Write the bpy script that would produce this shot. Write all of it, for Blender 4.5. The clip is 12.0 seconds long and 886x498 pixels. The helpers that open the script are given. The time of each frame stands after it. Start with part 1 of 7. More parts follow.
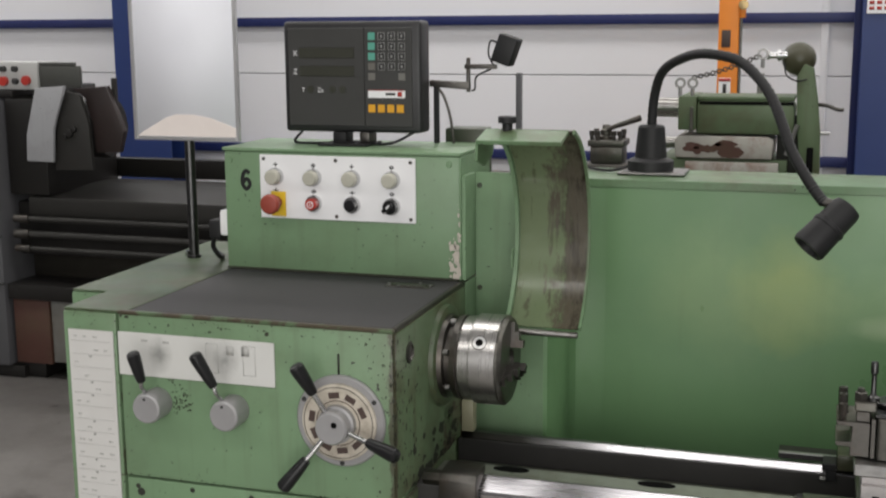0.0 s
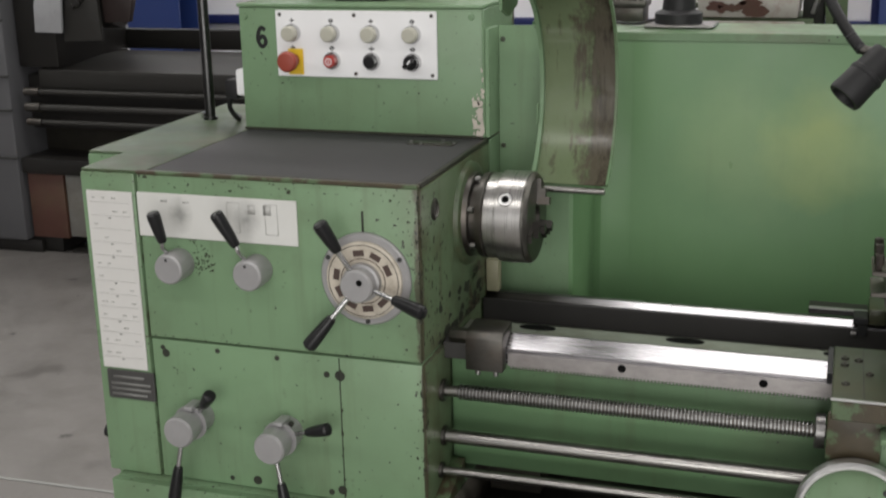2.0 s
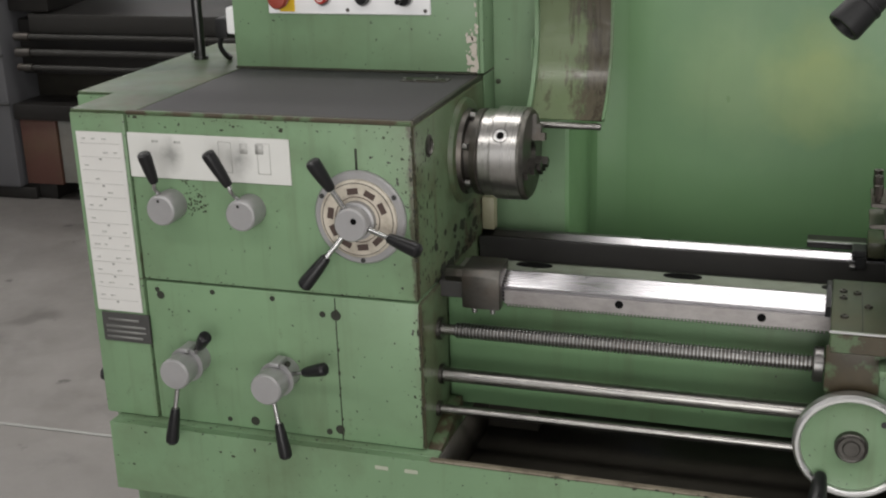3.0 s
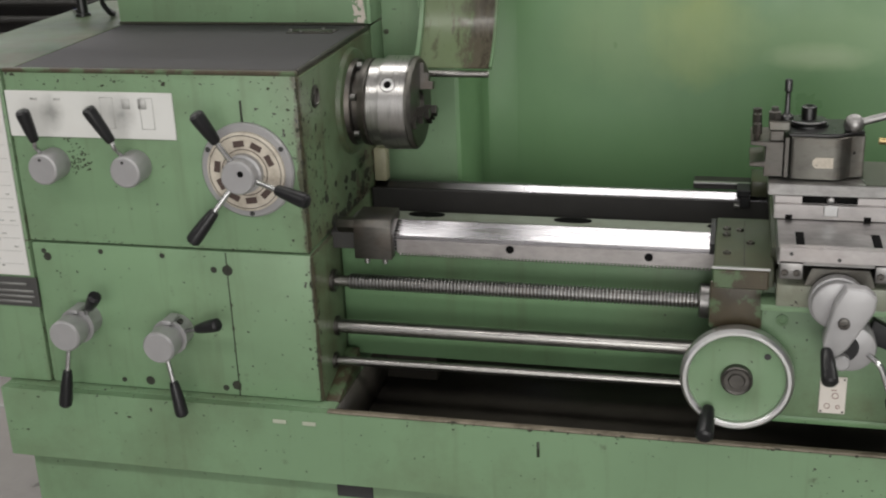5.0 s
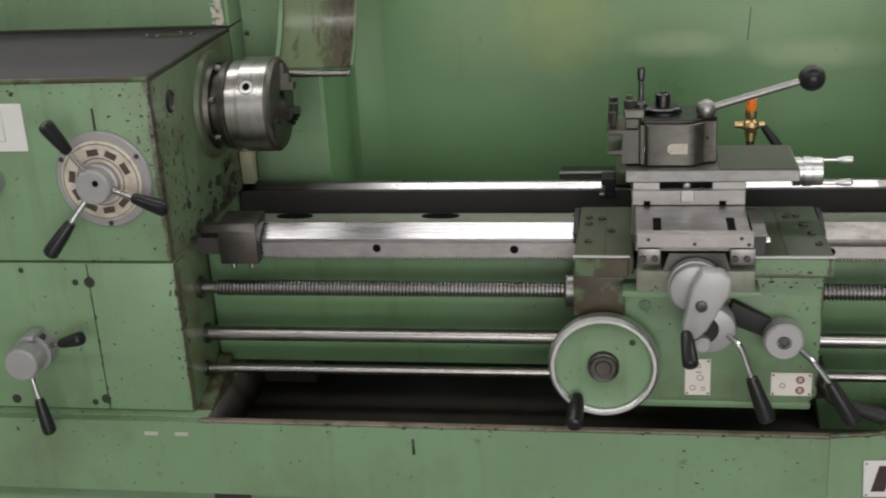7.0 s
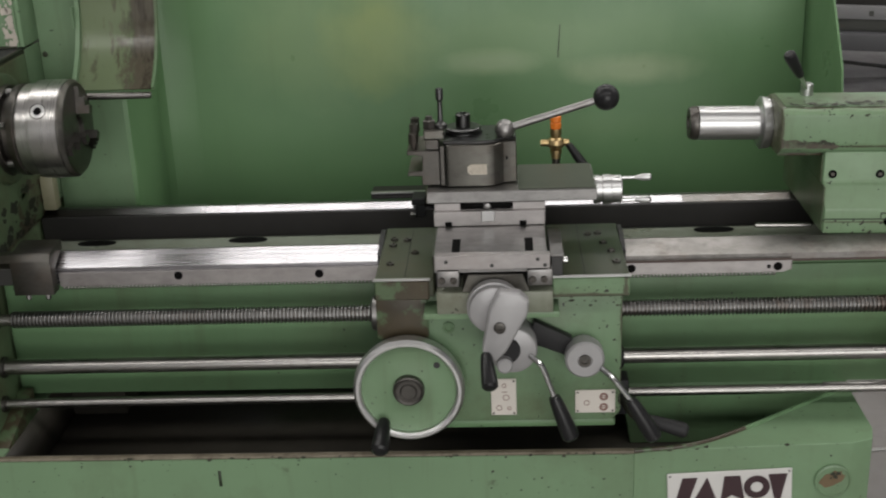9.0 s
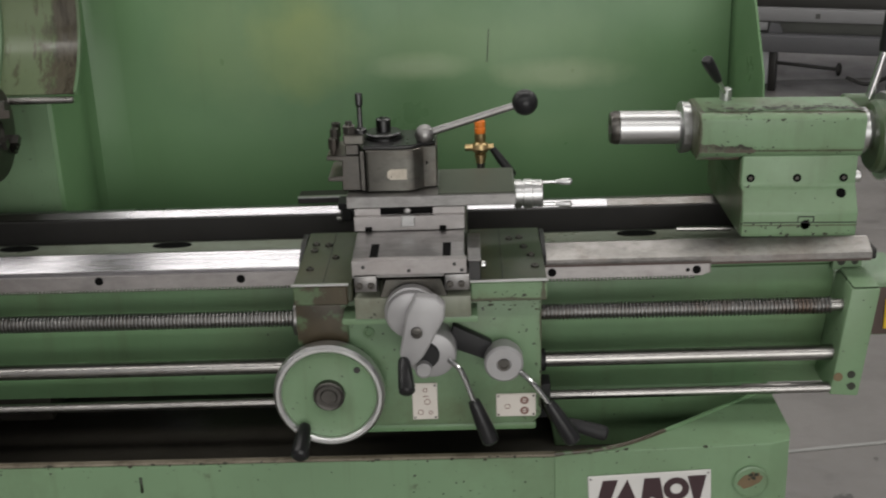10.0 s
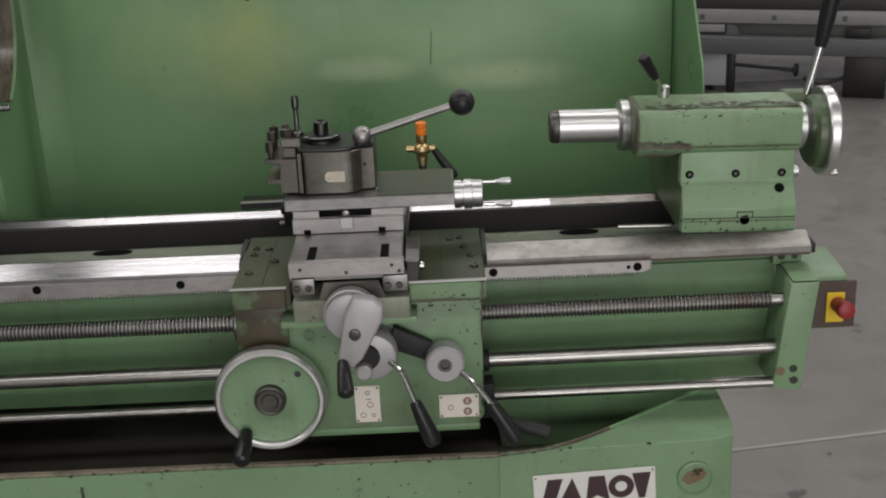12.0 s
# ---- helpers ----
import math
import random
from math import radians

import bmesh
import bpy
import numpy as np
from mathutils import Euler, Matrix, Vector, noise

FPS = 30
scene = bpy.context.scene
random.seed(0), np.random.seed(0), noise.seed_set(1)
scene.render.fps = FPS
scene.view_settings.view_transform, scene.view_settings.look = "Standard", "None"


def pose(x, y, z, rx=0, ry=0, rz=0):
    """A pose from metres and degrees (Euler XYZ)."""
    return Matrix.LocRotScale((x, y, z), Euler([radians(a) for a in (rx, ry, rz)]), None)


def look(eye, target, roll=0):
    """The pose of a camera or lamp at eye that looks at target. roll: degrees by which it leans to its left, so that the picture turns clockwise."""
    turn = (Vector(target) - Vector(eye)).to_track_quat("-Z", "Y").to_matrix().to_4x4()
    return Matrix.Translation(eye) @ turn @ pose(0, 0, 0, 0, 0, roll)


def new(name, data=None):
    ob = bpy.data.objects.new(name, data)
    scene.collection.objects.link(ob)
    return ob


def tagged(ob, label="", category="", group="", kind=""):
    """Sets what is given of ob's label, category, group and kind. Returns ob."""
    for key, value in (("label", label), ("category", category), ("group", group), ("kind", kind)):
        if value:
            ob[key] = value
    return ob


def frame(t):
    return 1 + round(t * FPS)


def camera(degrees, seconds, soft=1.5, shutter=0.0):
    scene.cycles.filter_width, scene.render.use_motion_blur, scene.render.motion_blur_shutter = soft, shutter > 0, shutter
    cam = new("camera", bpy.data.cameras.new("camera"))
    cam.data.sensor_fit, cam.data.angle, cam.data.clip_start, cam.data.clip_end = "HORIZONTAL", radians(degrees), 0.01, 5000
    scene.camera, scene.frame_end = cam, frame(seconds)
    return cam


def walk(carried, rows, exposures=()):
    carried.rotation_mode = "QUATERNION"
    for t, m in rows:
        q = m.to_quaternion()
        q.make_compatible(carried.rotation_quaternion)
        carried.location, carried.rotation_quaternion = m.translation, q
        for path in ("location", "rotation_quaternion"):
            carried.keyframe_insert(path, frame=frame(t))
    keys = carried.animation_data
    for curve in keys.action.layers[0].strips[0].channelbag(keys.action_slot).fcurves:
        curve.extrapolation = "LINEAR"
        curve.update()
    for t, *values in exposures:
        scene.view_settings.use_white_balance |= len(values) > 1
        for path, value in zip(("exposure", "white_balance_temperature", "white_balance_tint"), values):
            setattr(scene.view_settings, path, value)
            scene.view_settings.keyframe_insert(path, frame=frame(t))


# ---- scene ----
cam = camera(40.0, 12.0, soft=2.05, shutter=0.5)
PATH = [
    (0, (0.706, -1.909, 1.685), (0.107, -0.035, 1.324), -0.4),
    (0.5, (0.69, -1.902, 1.68), (0.1, -0.037, 1.262), -0.1),
    (1, (0.691, -1.879, 1.669), (0.09, -0.028, 1.208), -0.6),
    (1.5, (0.679, -1.876, 1.656), (0.074, -0.04, 1.141), -0.8),
    (2, (0.671, -1.878, 1.636), (0.065, -0.055, 1.08), -1.2),
    (2.5, (0.668, -1.865, 1.627), (0.065, -0.064, 1.003), -1.6),
    (2.7, (0.6673, -1.8608, 1.6239), (0.0653, -0.0621, 0.9896), -1.72),
    (4.3, (0.6996, -1.8765, 1.5947), (0.1830, -0.0697, 0.9102), -1.93),
    (4.5, (0.703, -1.872, 1.594), (0.204, -0.064, 0.899), -1.8),
    (5, (0.711, -1.861, 1.592), (0.254, -0.045, 0.889), -2.3),
    (5.5, (0.719, -1.857, 1.593), (0.31, -0.033, 0.882), -2.5),
    (6, (0.737, -1.851, 1.587), (0.371, -0.018, 0.875), -2.7),
    (6.5, (0.767, -1.847, 1.588), (0.427, -0.01, 0.873), -3.2),
    (7, (0.784, -1.838, 1.586), (0.472, 0.005, 0.873), -3.3),
    (7.5, (0.818, -1.83, 1.578), (0.554, 0.021, 0.869), -3.9),
    (7.7, (0.8313, -1.8230, 1.5748), (0.5965, 0.0293, 0.8579), -3.68),
    (9.3, (0.9161, -1.7914, 1.5974), (0.8294, 0.0768, 0.8889), -2.21),
    (9.5, (0.932, -1.792, 1.598), (0.855, 0.074, 0.882), -2.1),
    (10, (0.971, -1.792, 1.599), (0.924, 0.077, 0.889), -2.0),
    (10.5, (0.998, -1.793, 1.597), (0.975, 0.08, 0.896), -2.4),
    (11, (1.016, -1.792, 1.589), (0.994, 0.08, 0.885), -2.5),
    (11.5, (1.027, -1.797, 1.587), (1.014, 0.076, 0.885), -2.7),
    (12, (1.026, -1.791, 1.583), (1.023, 0.083, 0.885), -2.6),
]
EXPOSURES = [(0.0, -0.45), (2.5, -0.36), (4.5, -0.29), (6.0, -0.35), (7.5, -0.48), (9.5, -0.64), (12.0, -0.64)]
walk(cam, [(t, look(eye, target, roll)) for t, eye, target, roll in PATH], exposures=EXPOSURES)

# ---- light ----
world = bpy.data.worlds.new("hall_world")
scene.world = world
world.use_nodes = True
world.node_tree.nodes["Background"].inputs["Color"].default_value = (0.75, 0.85, 1.0, 1)
world.node_tree.nodes["Background"].inputs["Strength"].default_value = 0.25

CEILING = 5.6
LAMP_X = (-7.5, -4.6, -1.7, 1.2, 4.1, 7.0)
LAMP_Y = (-4.0, 1.35, 5.4)
for ly in LAMP_Y:
    for lx in LAMP_X:
        lamp = bpy.data.lights.new("hall_light", "AREA")
        lamp.shape, lamp.size, lamp.size_y = "RECTANGLE", 2.87, 0.8
        lamp.energy = 82 if ly > 5 else 66
        lamp.color = (1.0, 0.97, 0.93)
        new("hall_light", lamp).matrix_world = pose(lx, ly, CEILING - 0.16)


# unseen area lamp added behind the camera for sheen on the fronts; no gate is built
front_fill = bpy.data.lights.new("front_fill_light", "AREA")
front_fill.shape, front_fill.size, front_fill.size_y = "RECTANGLE", 5.6, 3.4
front_fill.energy = 300
front_fill.color = (1.0, 0.985, 0.95)
new("front_fill_light", front_fill).matrix_world = look((2.2, -6.96, 1.75), (2.2, 0.0, 1.75))

# ---- materials ----
def nodes_of(name):
    m = bpy.data.materials.new(name)
    m.use_nodes = True
    nt = m.node_tree
    bsdf = nt.nodes["Principled BSDF"]
    return m, nt, bsdf


def noise_tex(nt, scale, detail=6.0, rough=0.6, coord=None, stretch=None):
    tex = nt.nodes.new("ShaderNodeTexNoise")
    tex.inputs["Scale"].default_value = scale
    tex.inputs["Detail"].default_value = detail
    tex.inputs["Roughness"].default_value = rough
    if coord is None:
        coord = nt.nodes.new("ShaderNodeTexCoord").outputs["Object"]
    if stretch:
        mp = nt.nodes.new("ShaderNodeMapping")
        mp.inputs["Scale"].default_value = stretch
        nt.links.new(coord, mp.inputs["Vector"])
        coord = mp.outputs["Vector"]
    nt.links.new(coord, tex.inputs["Vector"])
    return tex.outputs["Fac"]


def ramp(nt, fac, stops):
    r = nt.nodes.new("ShaderNodeValToRGB")
    els = r.color_ramp.elements
    while len(els) < len(stops):
        els.new(0.5)
    for e, (p, c) in zip(els, stops):
        e.position = p
        e.color = (*c, 1) if len(c) == 3 else c
    nt.links.new(fac, r.inputs["Fac"])
    return r.outputs["Color"]


def mix(nt, fac, a, b, kind="MIX"):
    n = nt.nodes.new("ShaderNodeMix")
    n.data_type, n.blend_type = "RGBA", kind
    for sock, v in ((n.inputs["Factor"], fac), (n.inputs["A"], a), (n.inputs["B"], b)):
        if isinstance(v, (int, float)):
            sock.default_value = v
        elif isinstance(v, tuple):
            sock.default_value = (*v, 1)
        else:
            nt.links.new(v, sock)
    return n.outputs["Result"]


def bump(nt, bsdf, fac, strength, dist):
    b = nt.nodes.new("ShaderNodeBump")
    b.inputs["Strength"].default_value = strength
    b.inputs["Distance"].default_value = dist
    nt.links.new(fac, b.inputs["Height"])
    nt.links.new(b.outputs["Normal"], bsdf.inputs["Normal"])


def grey(v):
    return (v, v, v)


def near(nt, coord, marks):
    """A mask that is 1 at the given planes (axis, place, reach) and fades to 0 at their reach."""
    sep = nt.nodes.new("ShaderNodeSeparateXYZ")
    nt.links.new(coord, sep.inputs["Vector"])
    total = None
    for axis, place, reach in marks:
        d = nt.nodes.new("ShaderNodeMath")
        d.operation = "SUBTRACT"
        nt.links.new(sep.outputs["XYZ".index(axis.upper())], d.inputs[0])
        d.inputs[1].default_value = place
        a = nt.nodes.new("ShaderNodeMath")
        a.operation = "ABSOLUTE"
        nt.links.new(d.outputs[0], a.inputs[0])
        r = nt.nodes.new("ShaderNodeMapRange")
        r.inputs["From Min"].default_value, r.inputs["From Max"].default_value = 0.0, reach
        r.inputs["To Min"].default_value, r.inputs["To Max"].default_value = 1.0, 0.0
        nt.links.new(a.outputs[0], r.inputs["Value"])
        if total is None:
            total = r.outputs["Result"]
        else:
            m = nt.nodes.new("ShaderNodeMath")
            m.operation = "MAXIMUM"
            nt.links.new(total, m.inputs[0])
            nt.links.new(r.outputs["Result"], m.inputs[1])
            total = m.outputs[0]
    return total


def maths(nt, kind, a, b):
    m = nt.nodes.new("ShaderNodeMath")
    m.operation = kind
    for sock, v in zip(m.inputs, (a, b)):
        if isinstance(v, (int, float)):
            sock.default_value = v
        else:
            nt.links.new(v, sock)
    return m.outputs[0]


def paint(name, base, rough=0.38, grime=0.35, chips=0.5, chip_col=(0.03, 0.028, 0.022), dirt=(0.07, 0.05, 0.025), grime_scale=3.0, edges=(), streak=0.25):
    """Machine enamel: base colour with broad fading, oily grime in patches, runs of oil and small dark chips, more of them at worn edges."""
    m, nt, bsdf = nodes_of(name)
    c = nt.nodes.new("ShaderNodeTexCoord").outputs["Object"]
    fade = noise_tex(nt, 2.2, 4, 0.55, c)
    col = mix(nt, ramp(nt, fade, [(0.3, (0, 0, 0)), (0.72, (1, 1, 1))]), tuple(v * 0.88 for v in base), tuple(min(1, v * 1.1) for v in base))
    oil = ramp(nt, noise_tex(nt, grime_scale, 9, 0.68, c), [(0.47, (0, 0, 0)), (0.72, grey(grime))])
    col = mix(nt, oil, col, dirt)
    runs = ramp(nt, noise_tex(nt, 1.0, 5, 0.6, c, (38, 38, 2.2)), [(0.56, (0, 0, 0)), (0.78, grey(streak))])
    col = mix(nt, runs, col, dirt)
    if chips > 0:
        speck = noise_tex(nt, 120.0, 2, 0.5, c)
        where = noise_tex(nt, 3.3, 3, 0.5, c)
        push = maths(nt, "MULTIPLY", maths(nt, "SUBTRACT", where, 0.5), 0.30 * chips)
        total = maths(nt, "ADD", speck, push)
        if edges:
            mask = near(nt, c, edges)
            total = maths(nt, "ADD", total, maths(nt, "MULTIPLY", mask, 0.075))
            rub = maths(nt, "ADD", maths(nt, "MULTIPLY", near(nt, c, [(a, p, r * 0.14) for a, p, r in edges]), 0.42), noise_tex(nt, 17, 5, 0.65, c))
            col = mix(nt, ramp(nt, rub, [(0.68, (0, 0, 0)), (0.80, grey(0.8))]), col, (0.055, 0.042, 0.028))
            col = mix(nt, ramp(nt, maths(nt, "MULTIPLY", mask, noise_tex(nt, 8, 6, 0.65, c)), [(0.35, (0, 0, 0)), (0.65, grey(0.35))]), col, dirt)
        col = mix(nt, ramp(nt, total, [(0.728, (0, 0, 0)), (0.742, (1, 1, 1))]), col, chip_col)
    nt.links.new(col, bsdf.inputs["Base Color"])
    rr = ramp(nt, noise_tex(nt, 7.0, 6, 0.6, c), [(0.3, grey(rough - 0.07)), (0.7, grey(rough + 0.12))])
    nt.links.new(rr, bsdf.inputs["Roughness"])
    bump(nt, bsdf, noise_tex(nt, 45.0, 3, 0.5, c), 0.06, 0.001)
    return m


def steel(name, base=0.55, rough=0.28, stain=0.25, stretch=(3, 60, 60), rust=0.0, tint=(1, 1, 1)):
    """Bare machined steel: fine grinding lines along x, smears of oil, optional rust."""
    m, nt, bsdf = nodes_of(name)
    c = nt.nodes.new("ShaderNodeTexCoord").outputs["Object"]
    b = tuple(base * t for t in tint)
    col = mix(nt, ramp(nt, noise_tex(nt, 6, 8, 0.65, c), [(0.42, (0, 0, 0)), (0.78, grey(stain))]), b, tuple(0.35 * v for v in b))
    scuff = noise_tex(nt, 34, 8, 0.7, c, (1.0, 2.2, 2.2))
    col = mix(nt, ramp(nt, scuff, [(0.46, (0, 0, 0)), (0.66, grey(stain * 0.9))]), col, tuple(0.45 * v for v in b))
    col = mix(nt, ramp(nt, noise_tex(nt, 16, 6, 0.6, c), [(0.54, (0, 0, 0)), (0.70, grey(stain * 0.5))]), col, tuple(min(1, 1.5 * v) for v in b))
    if rust > 0:
        col = mix(nt, ramp(nt, noise_tex(nt, 9, 8, 0.7, c), [(0.50, (0, 0, 0)), (0.66, grey(rust))]), col, (0.11, 0.05, 0.02))
    nt.links.new(col, bsdf.inputs["Base Color"])
    bsdf.inputs["Metallic"].default_value = 1.0
    lines = noise_tex(nt, 5, 4, 0.6, c, stretch)
    nt.links.new(ramp(nt, lines, [(0.25, grey(max(0.05, rough - 0.05))), (0.75, grey(rough + 0.06))]), bsdf.inputs["Roughness"])
    bump(nt, bsdf, lines, 0.012, 0.0005)
    return m


def plain(name, base, rough=0.5, metal=0.0, vary=0.15, scale=18.0, relief=0.06):
    m, nt, bsdf = nodes_of(name)
    c = nt.nodes.new("ShaderNodeTexCoord").outputs["Object"]
    f = noise_tex(nt, scale, 6, 0.6, c)
    nt.links.new(mix(nt, f, tuple(v * (1 - vary) for v in base), tuple(min(1, v * (1 + vary)) for v in base)), bsdf.inputs["Base Color"])
    bsdf.inputs["Roughness"].default_value = rough
    bsdf.inputs["Metallic"].default_value = metal
    bump(nt, bsdf, noise_tex(nt, scale * 6, 3, 0.5, c), relief, 0.001)
    return m


def floor_material():
    m, nt, bsdf = nodes_of("sealed_concrete")
    c = nt.nodes.new("ShaderNodeTexCoord").outputs["Object"]
    col = mix(nt, noise_tex(nt, 0.7, 8, 0.62, c), (0.134, 0.127, 0.121), (0.258, 0.244, 0.232))
    col = mix(nt, ramp(nt, noise_tex(nt, 3.2, 8, 0.7, c), [(0.56, (0, 0, 0)), (0.70, grey(0.4))]), col, (0.075, 0.07, 0.068))
    col = mix(nt, ramp(nt, noise_tex(nt, 9.0, 4, 0.5, c), [(0.69, (0, 0, 0)), (0.72, grey(0.8))]), col, (0.05, 0.048, 0.045))
    col = mix(nt, ramp(nt, noise_tex(nt, 2.1, 3, 0.45, c), [(0.67, (0, 0, 0)), (0.70, grey(0.45))]), col, (0.07, 0.066, 0.060))
    nt.links.new(col, bsdf.inputs["Base Color"])
    nt.links.new(ramp(nt, noise_tex(nt, 5, 6, 0.6, c), [(0.3, grey(0.30)), (0.7, grey(0.55))]), bsdf.inputs["Roughness"])
    bump(nt, bsdf, noise_tex(nt, 90, 4, 0.6, c), 0.05, 0.002)
    return m


GREEN = (0.184, 0.294, 0.168)
M = {}
HEAD_EDGES = (("x", 0.0, 0.13), ("z", 1.165, 0.05), ("z", 0.845, 0.02), ("x", -0.547, 0.025))
M["green"] = paint("green_enamel", GREEN, grime=0.22, chips=0.35)
M["green_head"] = paint("worn_green_enamel", GREEN, grime=0.36, chips=0.28, edges=HEAD_EDGES)
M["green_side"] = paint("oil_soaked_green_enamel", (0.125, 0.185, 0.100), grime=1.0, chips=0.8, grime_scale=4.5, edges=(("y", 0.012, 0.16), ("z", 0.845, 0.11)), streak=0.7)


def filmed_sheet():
    """Green sheet enamel with dried residue and painted sheen: a yellowish arc, pale wiped patches, a broad lightening,
    faint runs.
    """
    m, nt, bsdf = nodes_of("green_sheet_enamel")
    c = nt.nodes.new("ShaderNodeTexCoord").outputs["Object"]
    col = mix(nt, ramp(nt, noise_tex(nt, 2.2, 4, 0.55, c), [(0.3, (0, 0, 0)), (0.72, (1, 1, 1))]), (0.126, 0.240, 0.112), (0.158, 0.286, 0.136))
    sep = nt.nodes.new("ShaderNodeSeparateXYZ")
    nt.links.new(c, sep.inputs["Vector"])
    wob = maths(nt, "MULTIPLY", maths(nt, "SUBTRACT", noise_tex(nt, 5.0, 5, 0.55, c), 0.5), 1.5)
    for x, z, rx, rz, tint, force in RESIDUE_AND_SHEEN:
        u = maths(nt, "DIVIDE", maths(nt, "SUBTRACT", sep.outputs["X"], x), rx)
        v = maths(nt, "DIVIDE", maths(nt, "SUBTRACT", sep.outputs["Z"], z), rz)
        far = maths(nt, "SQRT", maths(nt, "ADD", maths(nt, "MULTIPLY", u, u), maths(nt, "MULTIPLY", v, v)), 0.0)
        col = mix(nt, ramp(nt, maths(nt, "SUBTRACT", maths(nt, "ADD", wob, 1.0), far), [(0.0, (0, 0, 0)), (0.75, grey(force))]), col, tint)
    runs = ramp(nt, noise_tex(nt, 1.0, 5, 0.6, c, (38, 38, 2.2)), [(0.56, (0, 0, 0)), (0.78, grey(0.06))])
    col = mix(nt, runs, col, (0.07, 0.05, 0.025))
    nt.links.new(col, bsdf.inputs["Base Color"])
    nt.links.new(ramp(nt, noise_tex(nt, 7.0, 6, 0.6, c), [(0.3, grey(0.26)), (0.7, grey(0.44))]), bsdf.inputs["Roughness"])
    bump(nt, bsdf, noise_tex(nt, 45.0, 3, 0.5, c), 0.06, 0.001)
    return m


# centre x, z and reach of each patch of residue and sheen, its colour and strength
RESIDUE_AND_SHEEN = (
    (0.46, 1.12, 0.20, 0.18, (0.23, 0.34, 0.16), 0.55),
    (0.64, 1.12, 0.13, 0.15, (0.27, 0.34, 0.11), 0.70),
    # broad pale patch puts the sheet's brighter band into the paint
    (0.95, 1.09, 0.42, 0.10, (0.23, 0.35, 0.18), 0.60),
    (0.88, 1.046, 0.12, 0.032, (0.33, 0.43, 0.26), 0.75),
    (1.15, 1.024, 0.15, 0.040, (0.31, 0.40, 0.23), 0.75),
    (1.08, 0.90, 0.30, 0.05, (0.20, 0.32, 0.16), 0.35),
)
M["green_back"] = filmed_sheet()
M["green_gearbox"] = paint("clean_green_enamel", GREEN, grime=0.22, chips=0.12, edges=(("x", 0.0, 0.035),))
M["green_base"] = paint("green_base_enamel", (0.170, 0.274, 0.156), grime=0.44, chips=0.3, edges=(("z", 0.556, 0.014), ("z", 0.568, 0.03)))
M["green_dirty"] = paint("oily_green_enamel", (0.13, 0.225, 0.115), grime=0.9, chips=0.9, grime_scale=5)
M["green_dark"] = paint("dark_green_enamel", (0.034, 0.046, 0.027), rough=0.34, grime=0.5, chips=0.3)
M["green_bed"] = paint("green_casting", (0.140, 0.252, 0.126), rough=0.42, grime=0.35, chips=0.2)
M["green_tail"] = paint("tailstock_green_enamel", GREEN, grime=0.30, chips=0.6, edges=(("z", 1.075, 0.022), ("z", 1.01, 0.02), ("x", 1.355, 0.05), ("z", 0.885, 0.015)))
M["green_apron"] = paint("scuffed_apron_enamel", (0.162, 0.260, 0.147), grime=0.55, chips=0.5, grime_scale=6, edges=(("x", 1.082, 0.05), ("z", 0.838, 0.06), ("x", 0.69, 0.06)))
def guard_sheet():
    """Green inside of a chuck guard, scoured to brown metal towards its free edge, with oily runs."""
    m, nt, bsdf = nodes_of("scoured_guard_sheet")
    c = nt.nodes.new("ShaderNodeTexCoord").outputs["Object"]
    col = mix(nt, noise_tex(nt, 5, 5, 0.6, c), (0.108, 0.144, 0.075), (0.196, 0.244, 0.142))
    runs = ramp(nt, noise_tex(nt, 1.0, 7, 0.66, c, (75, 40, 6)), [(0.34, (0, 0, 0)), (0.66, (1, 1, 1))])
    blot = ramp(nt, noise_tex(nt, 13, 8, 0.7, c), [(0.34, (0, 0, 0)), (0.66, (1, 1, 1))])
    worn = maths(nt, "ADD", maths(nt, "MULTIPLY", near(nt, c, [("x", 0.252, 0.095)]), 0.62), maths(nt, "MULTIPLY", maths(nt, "ADD", runs, blot), 0.30))
    bare = ramp(nt, worn, [(0.44, (0, 0, 0)), (0.66, (1, 1, 1))])
    brown = mix(nt, runs, (0.028, 0.023, 0.015), (0.135, 0.122, 0.092))
    col = mix(nt, bare, col, brown)
    col = mix(nt, ramp(nt, runs, [(0.62, (0, 0, 0)), (0.95, grey(0.5))]), col, (0.045, 0.036, 0.022))
    nt.links.new(col, bsdf.inputs["Base Color"])
    nt.links.new(ramp(nt, blot, [(0.35, grey(0.10)), (0.7, grey(0.27))]), bsdf.inputs["Roughness"])
    bump(nt, bsdf, noise_tex(nt, 9, 3, 0.5, c), 0.10, 0.004)
    return m


M["guard"] = guard_sheet()
M["ways"] = steel("ground_way_steel", 0.38, 0.27, 0.06, (1.5, 40, 40), tint=(1, 0.98, 1.03))
M["way_flank"] = plain("dark_way_flank", (0.050, 0.048, 0.047), 0.38, 0.3, 0.3, 9)


